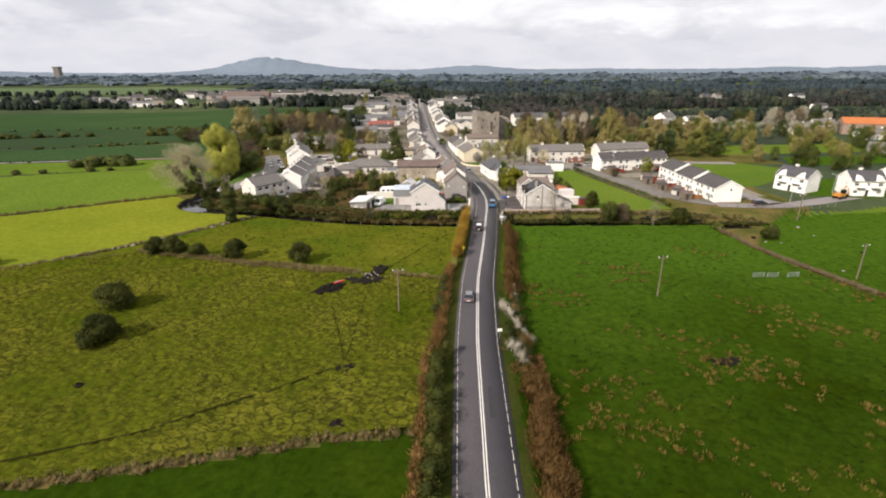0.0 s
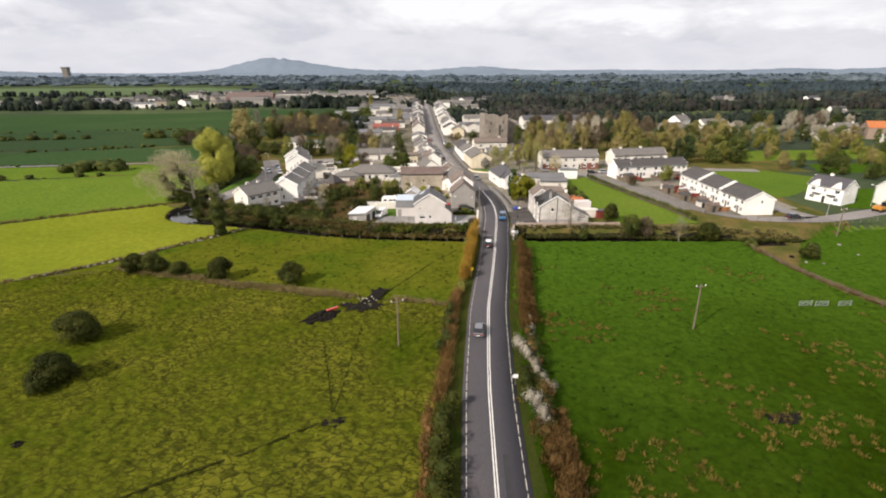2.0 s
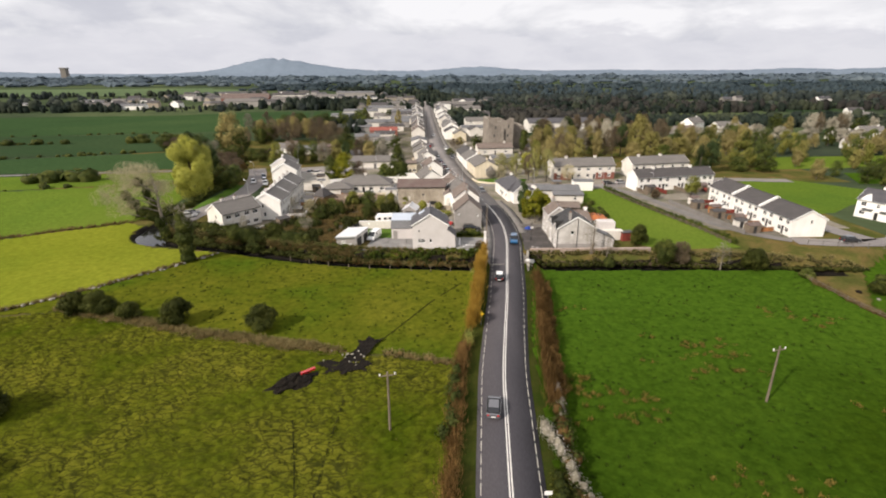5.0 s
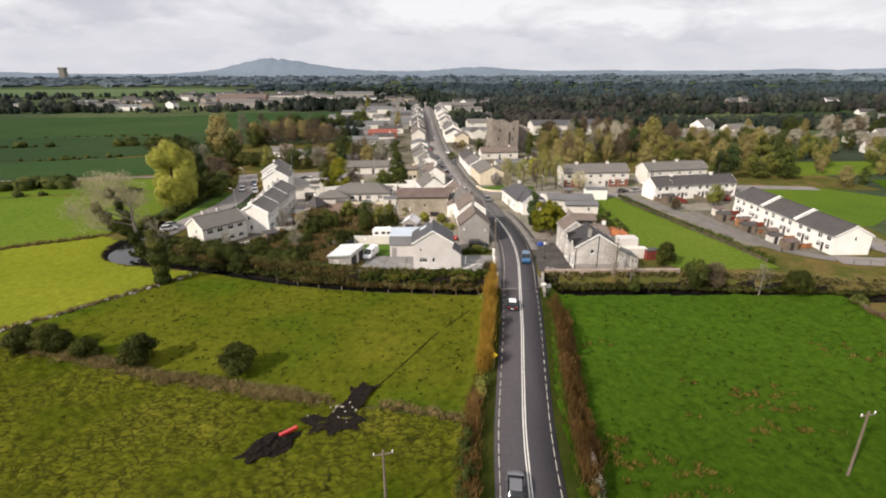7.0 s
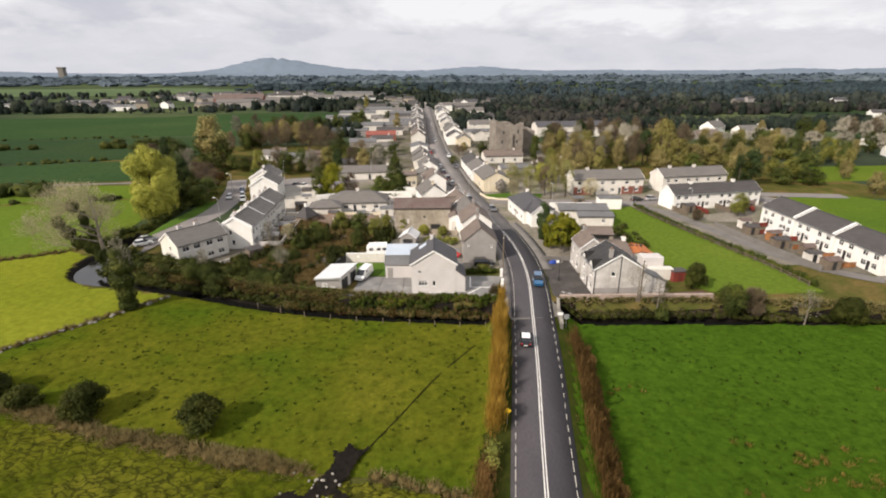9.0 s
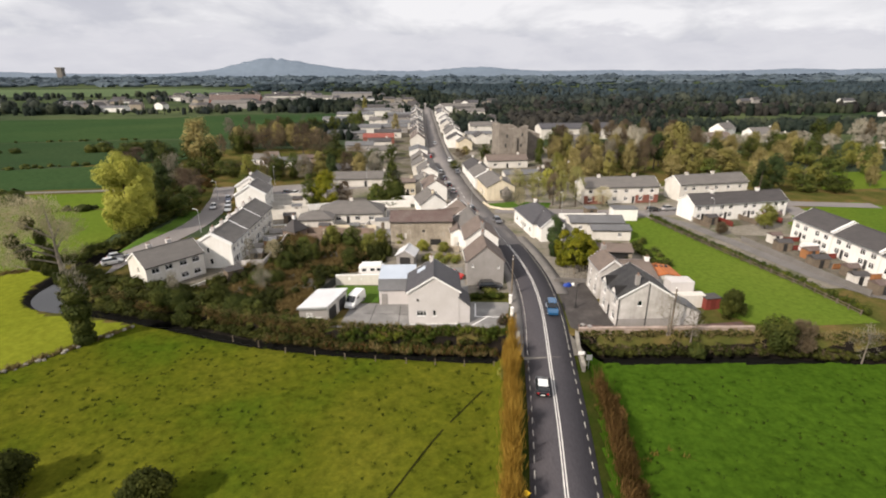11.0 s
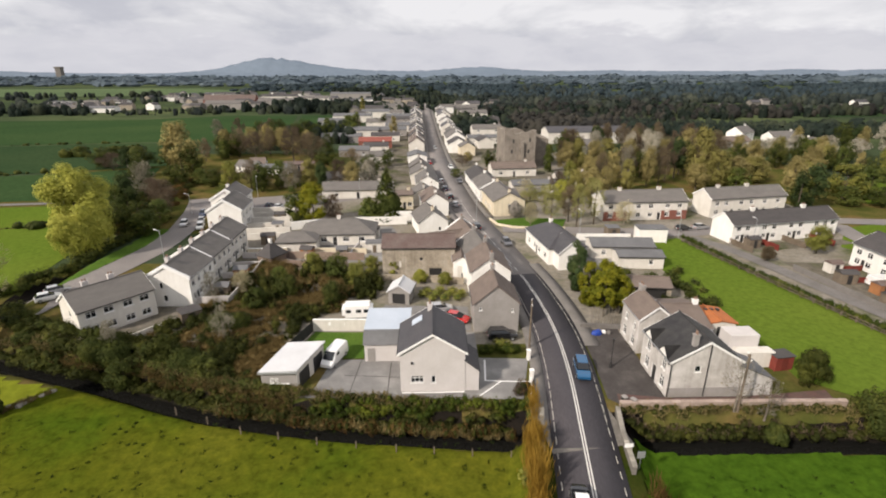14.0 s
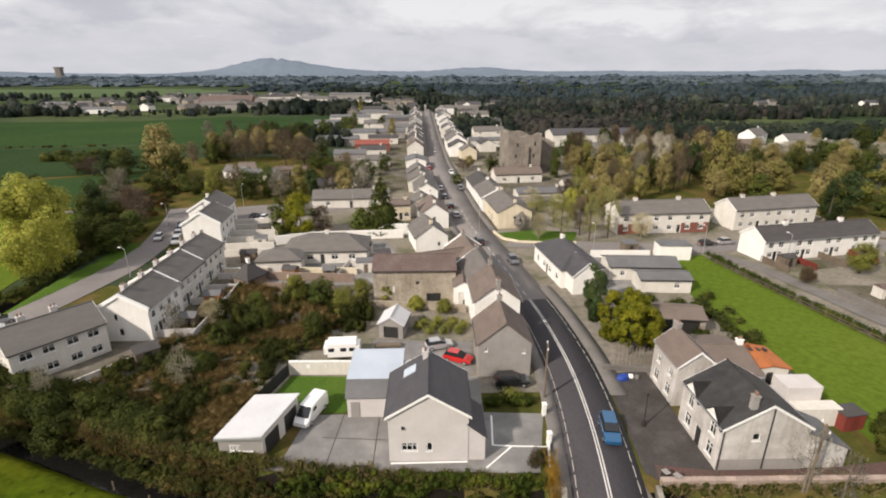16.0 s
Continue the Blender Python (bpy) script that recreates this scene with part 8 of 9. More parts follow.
post_fence("stream_fence", [(-31.4, 138), (-22.2, 134.2), (-13, 132.2), (-4, 130.8), (8.5, 129.5)], 4.0, 1.1, "wood", "weathered timber fence posts by the stream", ())
post_fence("field_fence", [(76.2, 125.2), (76.6, 110.3), (79.2, 97.9), (83.4, 83.1)], 3.0, 1.1, "wood", "grey timber field fence", (0.6, 1.0))
post_fence("estate_fence", [(86.5, 138.0), (104, 133.6), (118, 137)], 3.0, 1.2, "paving", "concrete post fence by the estate road", (1.0,))
for i in range(6):
    y = 147.5 + i * 5.6
    post_fence("timber_fence", [(79.6 - 0.25 * max(0, i - 3), y), (84.8, y + 0.3)], 1.2, 1.2, "orange_wood" if i in (0, 1, 2) else "red_wood", "orange-stained garden fence behind the terrace" if i < 3 else "red-stained garden fence behind the terrace", (0.4, 1.2), True, "terrace garden fences")
wall_line("garden_wall", [(76.6, 146), (74.2, 160), (72.0, 177)], 1.2, 0.2, "paving", "grey block wall behind the terrace gardens", None)
for i, x in enumerate((68.5, 75.0, 82.0, 89.5)):
    post_fence("timber_fence", [(x, 193.2 + 0.18 * (x - 68)), (x + 1.2, 186.6 + 0.18 * (x - 68))], 1.3, 1.4, "red_wood" if i % 2 else "wood", "brown front garden fence of the white terrace", (0.4, 1.1), True, "front garden fences")
for x, y in ((13.2, 145.4), (12.7, 140.6)):
    g = thing("gate_pier", x, y, 0, 6, "white painted gate pier with cap", "gate pier", "gate piers")
    part("shaft", soft_box(-0.22, 0.22, -0.22, 0.22, 0, 1.5, 0.02), M["white"], g)
    part("cap", soft_box(-0.28, 0.28, -0.28, 0.28, 1.503, 1.62, 0.03), M["trim"], g)
wall_line("front_wall", [(12.8, 141.2), (12.0, 137.0)], 0.6, 0.22, "white", "low white front wall beside the gate", None)
wall_line("garden_wall", [(-47.4, 149.6), (-44.0, 152.8), (-40.0, 158.0)], 0.9, 0.2, "offwhite", "low pale garden wall of the estate house", None)

# carport, blue shed and clutter in the yard
cp = thing("carport", -18.0, 142.8, 0, 0, "open garage with white sheet roof and dark doorways", "garage")
sk = 0.0
bm = bmesh.new()
quad = [(-3.3, -3.6), (1.5, -3.7), (3.6, 3.2), (-1.5, 3.4)]
a = [bm.verts.new((x, y, 2.55 + 0.05 * (x + 3))) for x, y in quad]
b = [bm.verts.new((x, y, 2.72 + 0.05 * (x + 3))) for x, y in quad]
bm.faces.new(a[::-1])
bm.faces.new(b)
for i in range(4):
    j = (i + 1) % 4
    bm.faces.new((a[i], a[j], b[j], b[i]))
part("roof", bm, M["sheet_white"], cp)
bm = bmesh.new()
base = [(-3.05, -3.4), (1.35, -3.5), (3.35, 3.0), (-1.35, 3.2)]
lo = [bm.verts.new((x, y, 0)) for x, y in base]
hi = [bm.verts.new((x, y, 2.54 + 0.05 * (x + 3))) for x, y in base]
for i in (0, 2, 3):
    j = (i + 1) % 4
    bm.faces.new((lo[i], lo[j], hi[j], hi[i]))
part("wall", bm, M["grey_wall"], cp)
d = Vector((2.0, 6.5, 0))
for t0, t1, nm, mat, z0, z1, off in ((0.0, 1.0, "side_wall", "offwhite", 0, 2.6, 0.0), (0.07, 0.42, "doorway", "dark", 0.02, 2.1, 0.02), (0.58, 0.92, "doorway", "dark", 0.02, 2.1, 0.02)):
    bm = bmesh.new()
    p0, p1 = Vector((1.35, -3.5, 0)) + d * t0, Vector((1.35, -3.5, 0)) + d * t1
    nrm = Vector((d.y, -d.x, 0)).normalized()
    vs = [bm.verts.new(p + nrm * (off + q) + Vector((0, 0, z))) for q in (0, 0.015) for p, z in ((p0, z0), (p1, z0), (p1, z1), (p0, z1))]
    for f in ((0, 1, 2, 3), (7, 6, 5, 4), (0, 4, 5, 1), (1, 5, 6, 2), (2, 6, 7, 3), (3, 7, 4, 0)):
        bm.faces.new([vs[i] for i in f])
    part(nm, bm, M[mat], cp)
for x in (-1.6, -0.8, 0.0):
    window(cp, pose(x, -3.5, 1.0), 0.7, 0.7, "trim", 1)
part("fascia", boxes((-3.3, 1.5, -3.78, -3.70, 2.45, 2.70)), M["grey_metal"], cp)

sh = thing("workshop", -6.1, 149.2, 0, 0, "beige-walled workshop with pale blue sheet roof", "shed")
part("wall", boxes((-3.0, 3.0, -3.7, 3.7, 0, 2.9)), M["beige"], sh)
for nm, pts, mat in (("front_slope", [(-3.15, -3.95, 2.7), (3.15, -3.95, 2.7), (3.15, -2.4, 4.15), (-3.15, -2.4, 4.15)], "sheet_grey"), ("roof", [(-3.15, -2.4, 4.18), (3.15, -2.4, 4.18), (3.15, 3.9, 4.3), (-3.15, 3.9, 4.3)], "sheet_blue")):
    bm = bmesh.new()
    a = [bm.verts.new(p) for p in pts]
    b = [bm.verts.new((p[0], p[1], p[2] + 0.09)) for p in pts]
    bm.faces.new(a[::-1])
    bm.faces.new(b)
    for i in range(4):
        j = (i + 1) % 4
        bm.faces.new((a[i], a[j], b[j], b[i]))
    part(nm, bm, M[mat], sh)
part("upper_wall", boxes((-3.0, 3.0, -2.3, 3.7, 2.91, 4.15)), M["beige"], sh)
part("door", boxes((-2.6, -1.6, -3.75, -3.703, 0.02, 2.1)), M["grey_wall"], sh)
house(-5.2, 165.4, 80, 4.2, 3.6, 2.3, 3.4, "grey_wall", "sheet_white", [("l", 0, 0.05, 2.2, 1.9, "dark")], [], "ramshackle shed with bright sheet roof", name="shed", category="shed", verge=None)
bench = thing("lumber_stack", -5.8, 161.0, 0, 4, "stack of weathered timber and scrap", "timber stack")
for i in range(6):
    p = part("plank", soft_box(-1.9, 1.9, -0.14, 0.14, 0, 0.12, 0.01), M["wood"], bench)
    p.matrix_basis = pose(0.1 * math.sin(4 * i), -0.5 + 0.3 * (i % 3), 0.3 + 0.14 * (i // 3), 0, 0, 4 * math.sin(7 * i))
part("trestle", boxes((-1.6, -1.4, -0.7, 0.7, 0, 0.29), (1.4, 1.6, -0.7, 0.7, 0, 0.29)), M["wood"], bench)
tank = thing("oil_tank", -2.3, 154.6, 0, 0, "white plastic oil tank beside the house", "tank")
bm = bmesh.new()
tube(bm, [(0, 0, 0), (0, 0, 0.25), (0, 0, 1.3), (0, 0, 1.55)], [0.75, 0.85, 0.85, 0.5], 14)
part("body", bm, M["trim"], tank, smooth=True)

# vehicles
PAINT = {k: plain("car_paint_" + k, c, 0.25, 0.3 if k in ("silver", "blue") else 0.0, 0.5, 1.0) for k, c in {"white": (0.75, 0.75, 0.74), "silver": (0.42, 0.42, 0.43), "black": (0.012, 0.012, 0.014), "blue": (0.02, 0.10, 0.22), "red": (0.45, 0.016, 0.014), "grey": (0.10, 0.10, 0.11), "navy": (0.015, 0.025, 0.06)}.items()}
M["tyre"] = plain("tyre_rubber", (0.015, 0.015, 0.015), 0.85)
M["lamp_red"] = plain("tail_lamp", (0.35, 0.01, 0.01), 0.2)
M["lamp_clear"] = plain("head_lamp", (0.65, 0.66, 0.68), 0.1)
CAR_MESH = {}


def loft(rows, n_side=5):
    """A body from cross-sections (x, half width low, half width high, z low, z belt, z top)."""
    bm = bmesh.new()
    rings = []
    for x, w0, w1, z0, zb, zt in rows:
        prof = [(-w0 * 0.92, z0), (-w0, z0 + 0.12), (-w0, zb), (-w1, zt - 0.04), (-w1 * 0.86, zt), (w1 * 0.86, zt), (w1, zt - 0.04), (w0, zb), (w0, z0 + 0.12), (w0 * 0.92, z0)]
        rings.append([bm.verts.new((x, y, z)) for y, z in prof])
    m = len(rings[0])
    for a, b in zip(rings, rings[1:]):
        for i in range(m):
            j = (i + 1) % m
            bm.faces.new((a[i], b[i], b[j], a[j]))
    bm.faces.new(rings[0])
    bm.faces.new(rings[-1][::-1])
    return bm


SHAPES = {
    "hatch": ([(-1.95, 0.74, 0.70, 0.34, 0.62, 0.82), (-1.75, 0.84, 0.80, 0.22, 0.72, 0.95), (-0.9, 0.87, 0.83, 0.20, 0.78, 0.98), (0.8, 0.87, 0.83, 0.20, 0.76, 0.95), (1.55, 0.85, 0.80, 0.22, 0.66, 0.82), (2.0, 0.74, 0.68, 0.32, 0.55, 0.66)], [(-1.80, 0.78, 0.66, 0.93, 0.97, 1.00), (-1.40, 0.80, 0.62, 0.94, 1.0, 1.42), (0.10, 0.80, 0.62, 0.94, 1.0, 1.44), (0.95, 0.78, 0.68, 0.93, 0.95, 0.98)], (-1.38, 0.15, 0.60, 1.43), 1.22),
    "van": ([(-2.45, 0.86, 0.82, 0.34, 0.9, 1.15), (-2.3, 0.95, 0.92, 0.25, 0.95, 1.2), (0.9, 0.95, 0.92, 0.25, 0.95, 1.2), (1.9, 0.93, 0.88, 0.25, 0.85, 1.02), (2.4, 0.82, 0.74, 0.32, 0.62, 0.78)], [(-2.36, 0.90, 0.80, 1.18, 1.25, 1.92), (-2.2, 0.92, 0.82, 1.18, 1.25, 1.98), (0.75, 0.92, 0.80, 1.18, 1.25, 1.98), (1.75, 0.86, 0.76, 1.02, 1.06, 1.10)], (-2.3, 0.8, 0.80, 1.99), 1.5),
    "suv": ([(-2.2, 0.80, 0.76, 0.42, 0.75, 0.98), (-2.0, 0.90, 0.86, 0.30, 0.85, 1.08), (0.9, 0.92, 0.88, 0.28, 0.85, 1.08), (1.8, 0.90, 0.84, 0.30, 0.75, 0.96), (2.2, 0.80, 0.74, 0.40, 0.62, 0.78)], [(-2.05, 0.84, 0.74, 1.06, 1.1, 1.16), (-1.75, 0.86, 0.70, 1.07, 1.12, 1.66), (0.25, 0.86, 0.70, 1.07, 1.12, 1.68), (1.05, 0.84, 0.76, 1.05, 1.08, 1.12)], (-1.72, 0.3, 0.68, 1.67), 1.35),
}


def car(x, y, rot, kind, paint, label, z=0.0, name="car", roof_paint=None, group=""):
    """A car facing local +x: body, glazed cabin, roof, wheels with rims, lamps."""
    body, cabin, roof, axle = SHAPES[kind]
    ob = thing(name, x, y, z, rot, label, "van" if kind == "van" else "car", group)
    shared("body", ("carbody", kind, paint), lambda: loft(body), PAINT[paint], ob, Matrix())
    shared("cabin" if kind != "van" else "cargo_body", ("carcabin", kind, paint if kind == "van" else ""), lambda: loft(cabin), M["glass"] if kind != "van" else PAINT[paint], ob, Matrix())
    x0, x1, w, zt = roof
    shared("roof", ("carroof", kind, roof_paint or paint), lambda: soft_box(x0, x1, -w, w, zt - 0.01, zt + 0.035, 0.015), PAINT[roof_paint or paint], ob, Matrix())
    if kind == "van":
        def screen():
            bm = bmesh.new()
            vs = [bm.verts.new(p) for p in ((1.74, -0.74, 1.12), (1.74, 0.74, 1.12), (0.86, 0.70, 1.92), (0.86, -0.70, 1.92), (1.80, -0.74, 1.12), (1.80, 0.74, 1.12), (0.92, 0.70, 1.92), (0.92, -0.70, 1.92))]
            for f in ((3, 2, 1, 0), (4, 5, 6, 7), (0, 1, 5, 4), (1, 2, 6, 5), (2, 3, 7, 6), (3, 0, 4, 7)):
                bm.faces.new([vs[i] for i in f])
            return bm
        shared("windscreen", ("vanscreen",), screen, M["glass"], ob, Matrix())
        for sy in (-1, 1):
            shared("side_window", ("vanside",), lambda: boxes((0.15, 0.85, -0.012, 0.012, 1.3, 1.75)), M["glass"], ob, pose(0, sy * 0.885, 0))
    else:
        for sy in (-1, 1):
            shared("pillar", ("pillar", kind, paint), lambda: boxes((-0.62, -0.54, -0.02, 0.02, 0.98, zt - 0.05)), PAINT[paint], ob, pose(0, sy * 0.735 * w / 0.62, 0, sy * 18, 0, 0))
    hw = body[2][1]
    for sx in (-axle, axle):
        for sy in (-1, 1):
            def tyre_bm():
                bm = bmesh.new()
                tube(bm, [(0, -0.1, 0), (0, -0.085, 0), (0, 0.085, 0), (0, 0.1, 0)], [0.27, 0.32, 0.32, 0.27], 16)
                return bm

            def rim_bm():
                bm = bmesh.new()
                tube(bm, [(0, -0.105, 0), (0, 0.105, 0)], [0.19, 0.19], 12)
                return bm
            wh = shared("wheel", ("tyre",), tyre_bm, M["tyre"], ob, pose(sx, sy * (hw - 0.07), 0.32))
            shared("rim", ("rim",), rim_bm, M["grey_metal"], wh, Matrix())
    for sy in (-1, 1):
        shared("headlight", ("hl",), lambda: soft_box(-0.06, 0.06, -0.16, 0.16, -0.07, 0.07, 0.02), M["lamp_clear"], ob, pose(body[-1][0] - 0.08, sy * 0.55, body[-1][5] - 0.08))
        shared("tail_light", ("tl",), lambda: soft_box(-0.04, 0.04, -0.12, 0.12, -0.1, 0.1, 0.02), M["lamp_red"], ob, pose(body[0][0] + 0.0, sy * 0.58, body[0][5] - 0.10))
    shared("number_plate", ("plate",), lambda: boxes((-0.01, 0.01, -0.26, 0.26, -0.055, 0.055)), M["trim"], ob, pose(body[0][0] - 0.012, 0, 0.52))
    return ob


car(-13.3, 145.8, -108, "van", "white", "white delivery van parked in the yard", 0.09, "van")
car(road_x(82, -1.5), 82, 81, "hatch", "grey", "dark grey hatchback on the country road", 0.10)
car(road_x(121, -1.5), 121, 81, "hatch", "black", "black car with pale roof on the road", 0.10, roof_paint="white")
car(road_x(142, 1.6), 142, -98, "suv", "blue", "blue pickup-like car driving out of the village", 0.10)
car(10.4, 151.3, 4, "suv", "black", "black estate car parked by the grey house", 0.08)
car(4.0, 157.0, -25, "hatch", "red", "red car parked in the back yard", 0.08)
car(-66.4, 166.6, 40, "hatch", "white", "white car parked at the estate entrance", 0.08, group="parked cars")
car(-66.9, 169.6, 40, "hatch", "silver", "silver car parked at the estate entrance", 0.08, group="parked cars")
car(1.4, 160.5, 15, "hatch", "silver", "silver car parked in the back yard", 0.08)
for i, (x, y, r, k, p) in enumerate(((road_x(194, 2.6), 194, -80, "hatch", "grey"), (road_x(206, -1.4), 206, 100, "suv", "black"), (7.0, 229, 100, "hatch", "silver"), (5.8, 238, 100, "suv", "black"), (4.6, 250, 98, "hatch", "navy"), (3.6, 262, 98, "hatch", "white"), (10.2, 262, -80, "hatch", "grey"), (-0.6, 300, 98, "hatch", "red"), (8.2, 290, -82, "hatch", "white"), (2.2, 345, -82, "hatch", "silver"), (-63.6, 211.2, -75, "hatch", "silver"), (-58.3, 208.5, -75, "hatch", "white"), (-60.2, 213.5, -75, "hatch", "silver"), (-63.0, 221.0, -70, "hatch", "navy"), (62.6, 203.5, 12, "hatch", "black"), (67.4, 204.4, 12, "hatch", "silver"), (96.8, 138.6, 5, "suv", "black"), (82.5, 168.5, 0, "van", "white"), (128, 148.0, 15, "hatch", "silver"), (40.2, 149.2, 60, "hatch", "black"), (-35.0, 232, 10, "hatch", "silver"), (-44, 228, 80, "hatch", "white"), (-47, 229, 80, "hatch", "navy"))):
    car(x, y, r, k, p, f"{p} {'van' if k == 'van' else 'car'} parked in the village", 0.10, "van" if k == "van" else "car", group="parked cars")
cv = thing("caravan", -11.8, 158.6, 0.08, 3, "white touring caravan behind the garden wall", "caravan")
bm = boxes((-2.4, 2.4, -1.05, 1.05, 0.45, 2.45))
bmesh.ops.bevel(bm, geom=[e for e in bm.edges if abs(e.verts[0].co.y - e.verts[1].co.y) > 1], offset=0.45, segments=4, affect="EDGES")
part("body", bm, M["trim"], cv)
for x in (-1.4, 0.2, 1.4):
    part("window", soft_box(x - 0.4, x + 0.4, -1.075, -1.053, 1.3, 1.85, 0.005), M["glass"], cv)
part("roof_vent", soft_box(1.2, 1.9, -0.3, 0.3, 2.453, 2.75, 0.03), M["trim"], cv)
for sy in (-1, 1):
    bm = bmesh.new()
    tube(bm, [(0, sy * 0.95 - 0.08, 0.3), (0, sy * 0.95 + 0.08, 0.3)], [0.3, 0.3], 12)
    part("wheel", bm, M["tyre"], cv)
dg = thing("digger", 126.0, 145.6, 0.05, 20, "yellow-orange excavator parked by the estate", "digger")
M["digger"] = surf("orange_yellow_paint", (0.45, 0.20, 0.03), (0.36, 0.16, 0.03), 0.8, 6.0, 0.5)
part("track", soft_box(-1.7, 1.7, -1.2, -0.7, 0, 0.7, 0.2, 2), M["tyre"], dg)
part("track", soft_box(-1.7, 1.7, 0.7, 1.2, 0, 0.7, 0.2, 2), M["tyre"], dg)
part("body", soft_box(-1.6, 1.2, -1.15, 1.15, 0.75, 1.7, 0.1), M["digger"], dg)
part("cab", soft_box(-0.2, 1.1, -1.1, 0.0, 1.71, 2.9, 0.08), M["glass"], dg)
bm = bmesh.new()
tube(bm, [(1.0, 0.3, 1.5), (2.6, 0.3, 3.6), (4.2, 0.3, 2.6), (4.4, 0.3, 0.7)], [0.22, 0.2, 0.17, 0.14], 6)
part("boom", bm, M["digger"], dg)
part("bucket", soft_box(4.0, 4.7, -0.1, 0.7, 0.2, 0.8, 0.06), M["dark"], dg)

# poles, lamps, signs
def utility_pole(x, y, h, rot, label):
    ob = thing("utility_pole", x, y, 0, rot, label, "utility pole", "utility poles")
    bm = bmesh.new()
    tube(bm, [(0, 0, -0.1), (0.02, 0, h * 0.5), (0, 0, h)], [0.15, 0.13, 0.10], 8)
    part("pole", bm, M["wood"], ob)
    part("crossarm", soft_box(-0.95, 0.95, -0.06, 0.06, h - 0.55, h - 0.42, 0.01), M["wood"], ob)
    for u in (-0.85, 0.0, 0.85):
        bm = bmesh.new()
        tube(bm, [(u, 0, h - 0.42), (u, 0, h - 0.2), (u, 0, h - 0.14)], [0.05, 0.07, 0.03], 8)
        part("insulator", bm, M["trim"], ob)
    return ob


utility_pole(-4.7, 80.4, 8.2, 12, "weathered wooden power pole with crossarm in the pasture")
utility_pole(42.9, 84.4, 8.2, 12, "weathered wooden power pole in the green pasture")
utility_pole(86, 90.5, 7.6, 12, "weathered wooden power pole in the rough field")
utility_pole(103.0, 131.0, 7.6, 12, "wooden power pole by the estate road")
utility_pole(13.9, 148.5, 7.5, 80, "wooden power pole at the roadside")
utility_pole(35.6, 134.0, 7.6, 70, "wooden power pole in front of the white house")


def street_lamp(x, y, h, rot, label):
    ob = thing("street_lamp", x, y, 0, rot, label, "street lamp", "street lamps")
    bm = bmesh.new()
    tube(bm, [(0, 0, 0), (0, 0, 0.9), (0, 0, 0.95), (0, 0, h), (0.3, 0, h + 0.25), (1.0, 0, h + 0.32)], [0.11, 0.11, 0.07, 0.055, 0.05, 0.045], 8)
    part("post", bm, M["grey_metal"], ob)
    part("lantern", soft_box(0.9, 1.45, -0.11, 0.11, h + 0.24, h + 0.38, 0.03), M["trim"], ob)
    return ob


for x, y, h, r in ((-57.4, 188.2, 5.6, 160), (-66.5, 222, 5.6, 160), (-22, 238, 6, 90), (11.8, 211.5, 6.5, 20), (35.4, 199.2, 6.2, 100), (58.6, 197.6, 6.0, 90), (-55, 243, 6, 90), (73.0, 192.0, 6.0, 100), (107.8, 141.5, 6.0, 100), (128, 151, 6.0, 100)):
    street_lamp(x, y, h, r, "galvanised street lamp with short arm")
lp = thing("lamp_post", 23.8, 143.2, 0.07, 0, "black cast lamp post on the forecourt", "lamp post")
bm = bmesh.new()
tube(bm, [(0, 0, 0), (0, 0, 0.25), (0, 0, 0.9), (0, 0, 0.95), (0, 0, 3.9)], [0.22, 0.2, 0.13, 0.07, 0.05], 10)
part("post", bm, M["dark"], lp)
bm = bmesh.new()
tube(bm, [(0, 0, 3.9), (0, 0, 4.25), (0, 0, 4.4)], [0.10, 0.2, 0.04], 6)
part("lantern", bm, M["dark"], lp)
M["sign_yellow"] = plain("yellow_sign", (0.75, 0.48, 0.02), 0.5)
for x, y, h, w, hh, mat, r, lb in ((11.1, 68.0, 1.3, 0.75, 0.5, "trim", 5, "small white roadside marker sign"), (road_x(103.5, -4.0), 103.5, 1.8, 0.6, 0.6, "sign_yellow", 45, "yellow diamond warning sign at the verge"), (20.6, 125.4, 1.5, 0.8, 0.8, "grey_metal", 0, "back of a square road sign by the bridge"), (20.1, 127.2, 1.1, 0.9, 0.5, "trim", -10, "white bridge name sign")):
    sg = thing("road_sign", x, y, 0.05, 0, lb, "road sign", "road signs")
    bm = bmesh.new()
    tube(bm, [(0, 0, 0), (0, 0, h + hh * 0.6)], [0.035, 0.035], 6)
    part("post", bm, M["grey_metal"], sg)
    p = part("panel", soft_box(-w / 2, w / 2, -0.06, -0.037, -hh / 2, hh / 2, 0.008), M[mat], sg)
    p.matrix_basis = pose(0, 0, h + hh * 0.3, 0, 45 if mat == "sign_yellow" else 0, 0)

# forecourt clutter
M["tarp"] = surf("blue_tarpaulin", (0.02, 0.06, 0.32), (0.015, 0.04, 0.22), 2.0, 9.0, 0.45, 0.4)
tp = thing("tarpaulin_heap", 24.8, 152.2, 0.07, 20, "heap under a bright blue tarpaulin", "tarpaulin")
bm = bmesh.new()
bmesh.ops.create_icosphere(bm, subdivisions=3, radius=1, matrix=Matrix.Translation((0, 0, 0.1)) @ Matrix.Diagonal((0.9, 0.6, 0.6, 1)))
for v in bm.verts:
    v.co *= 1 + 0.16 * noise.noise(v.co * 2.3)
    v.co.z = max(0.0, v.co.z)
part("sheet", bm, M["tarp"], tp)
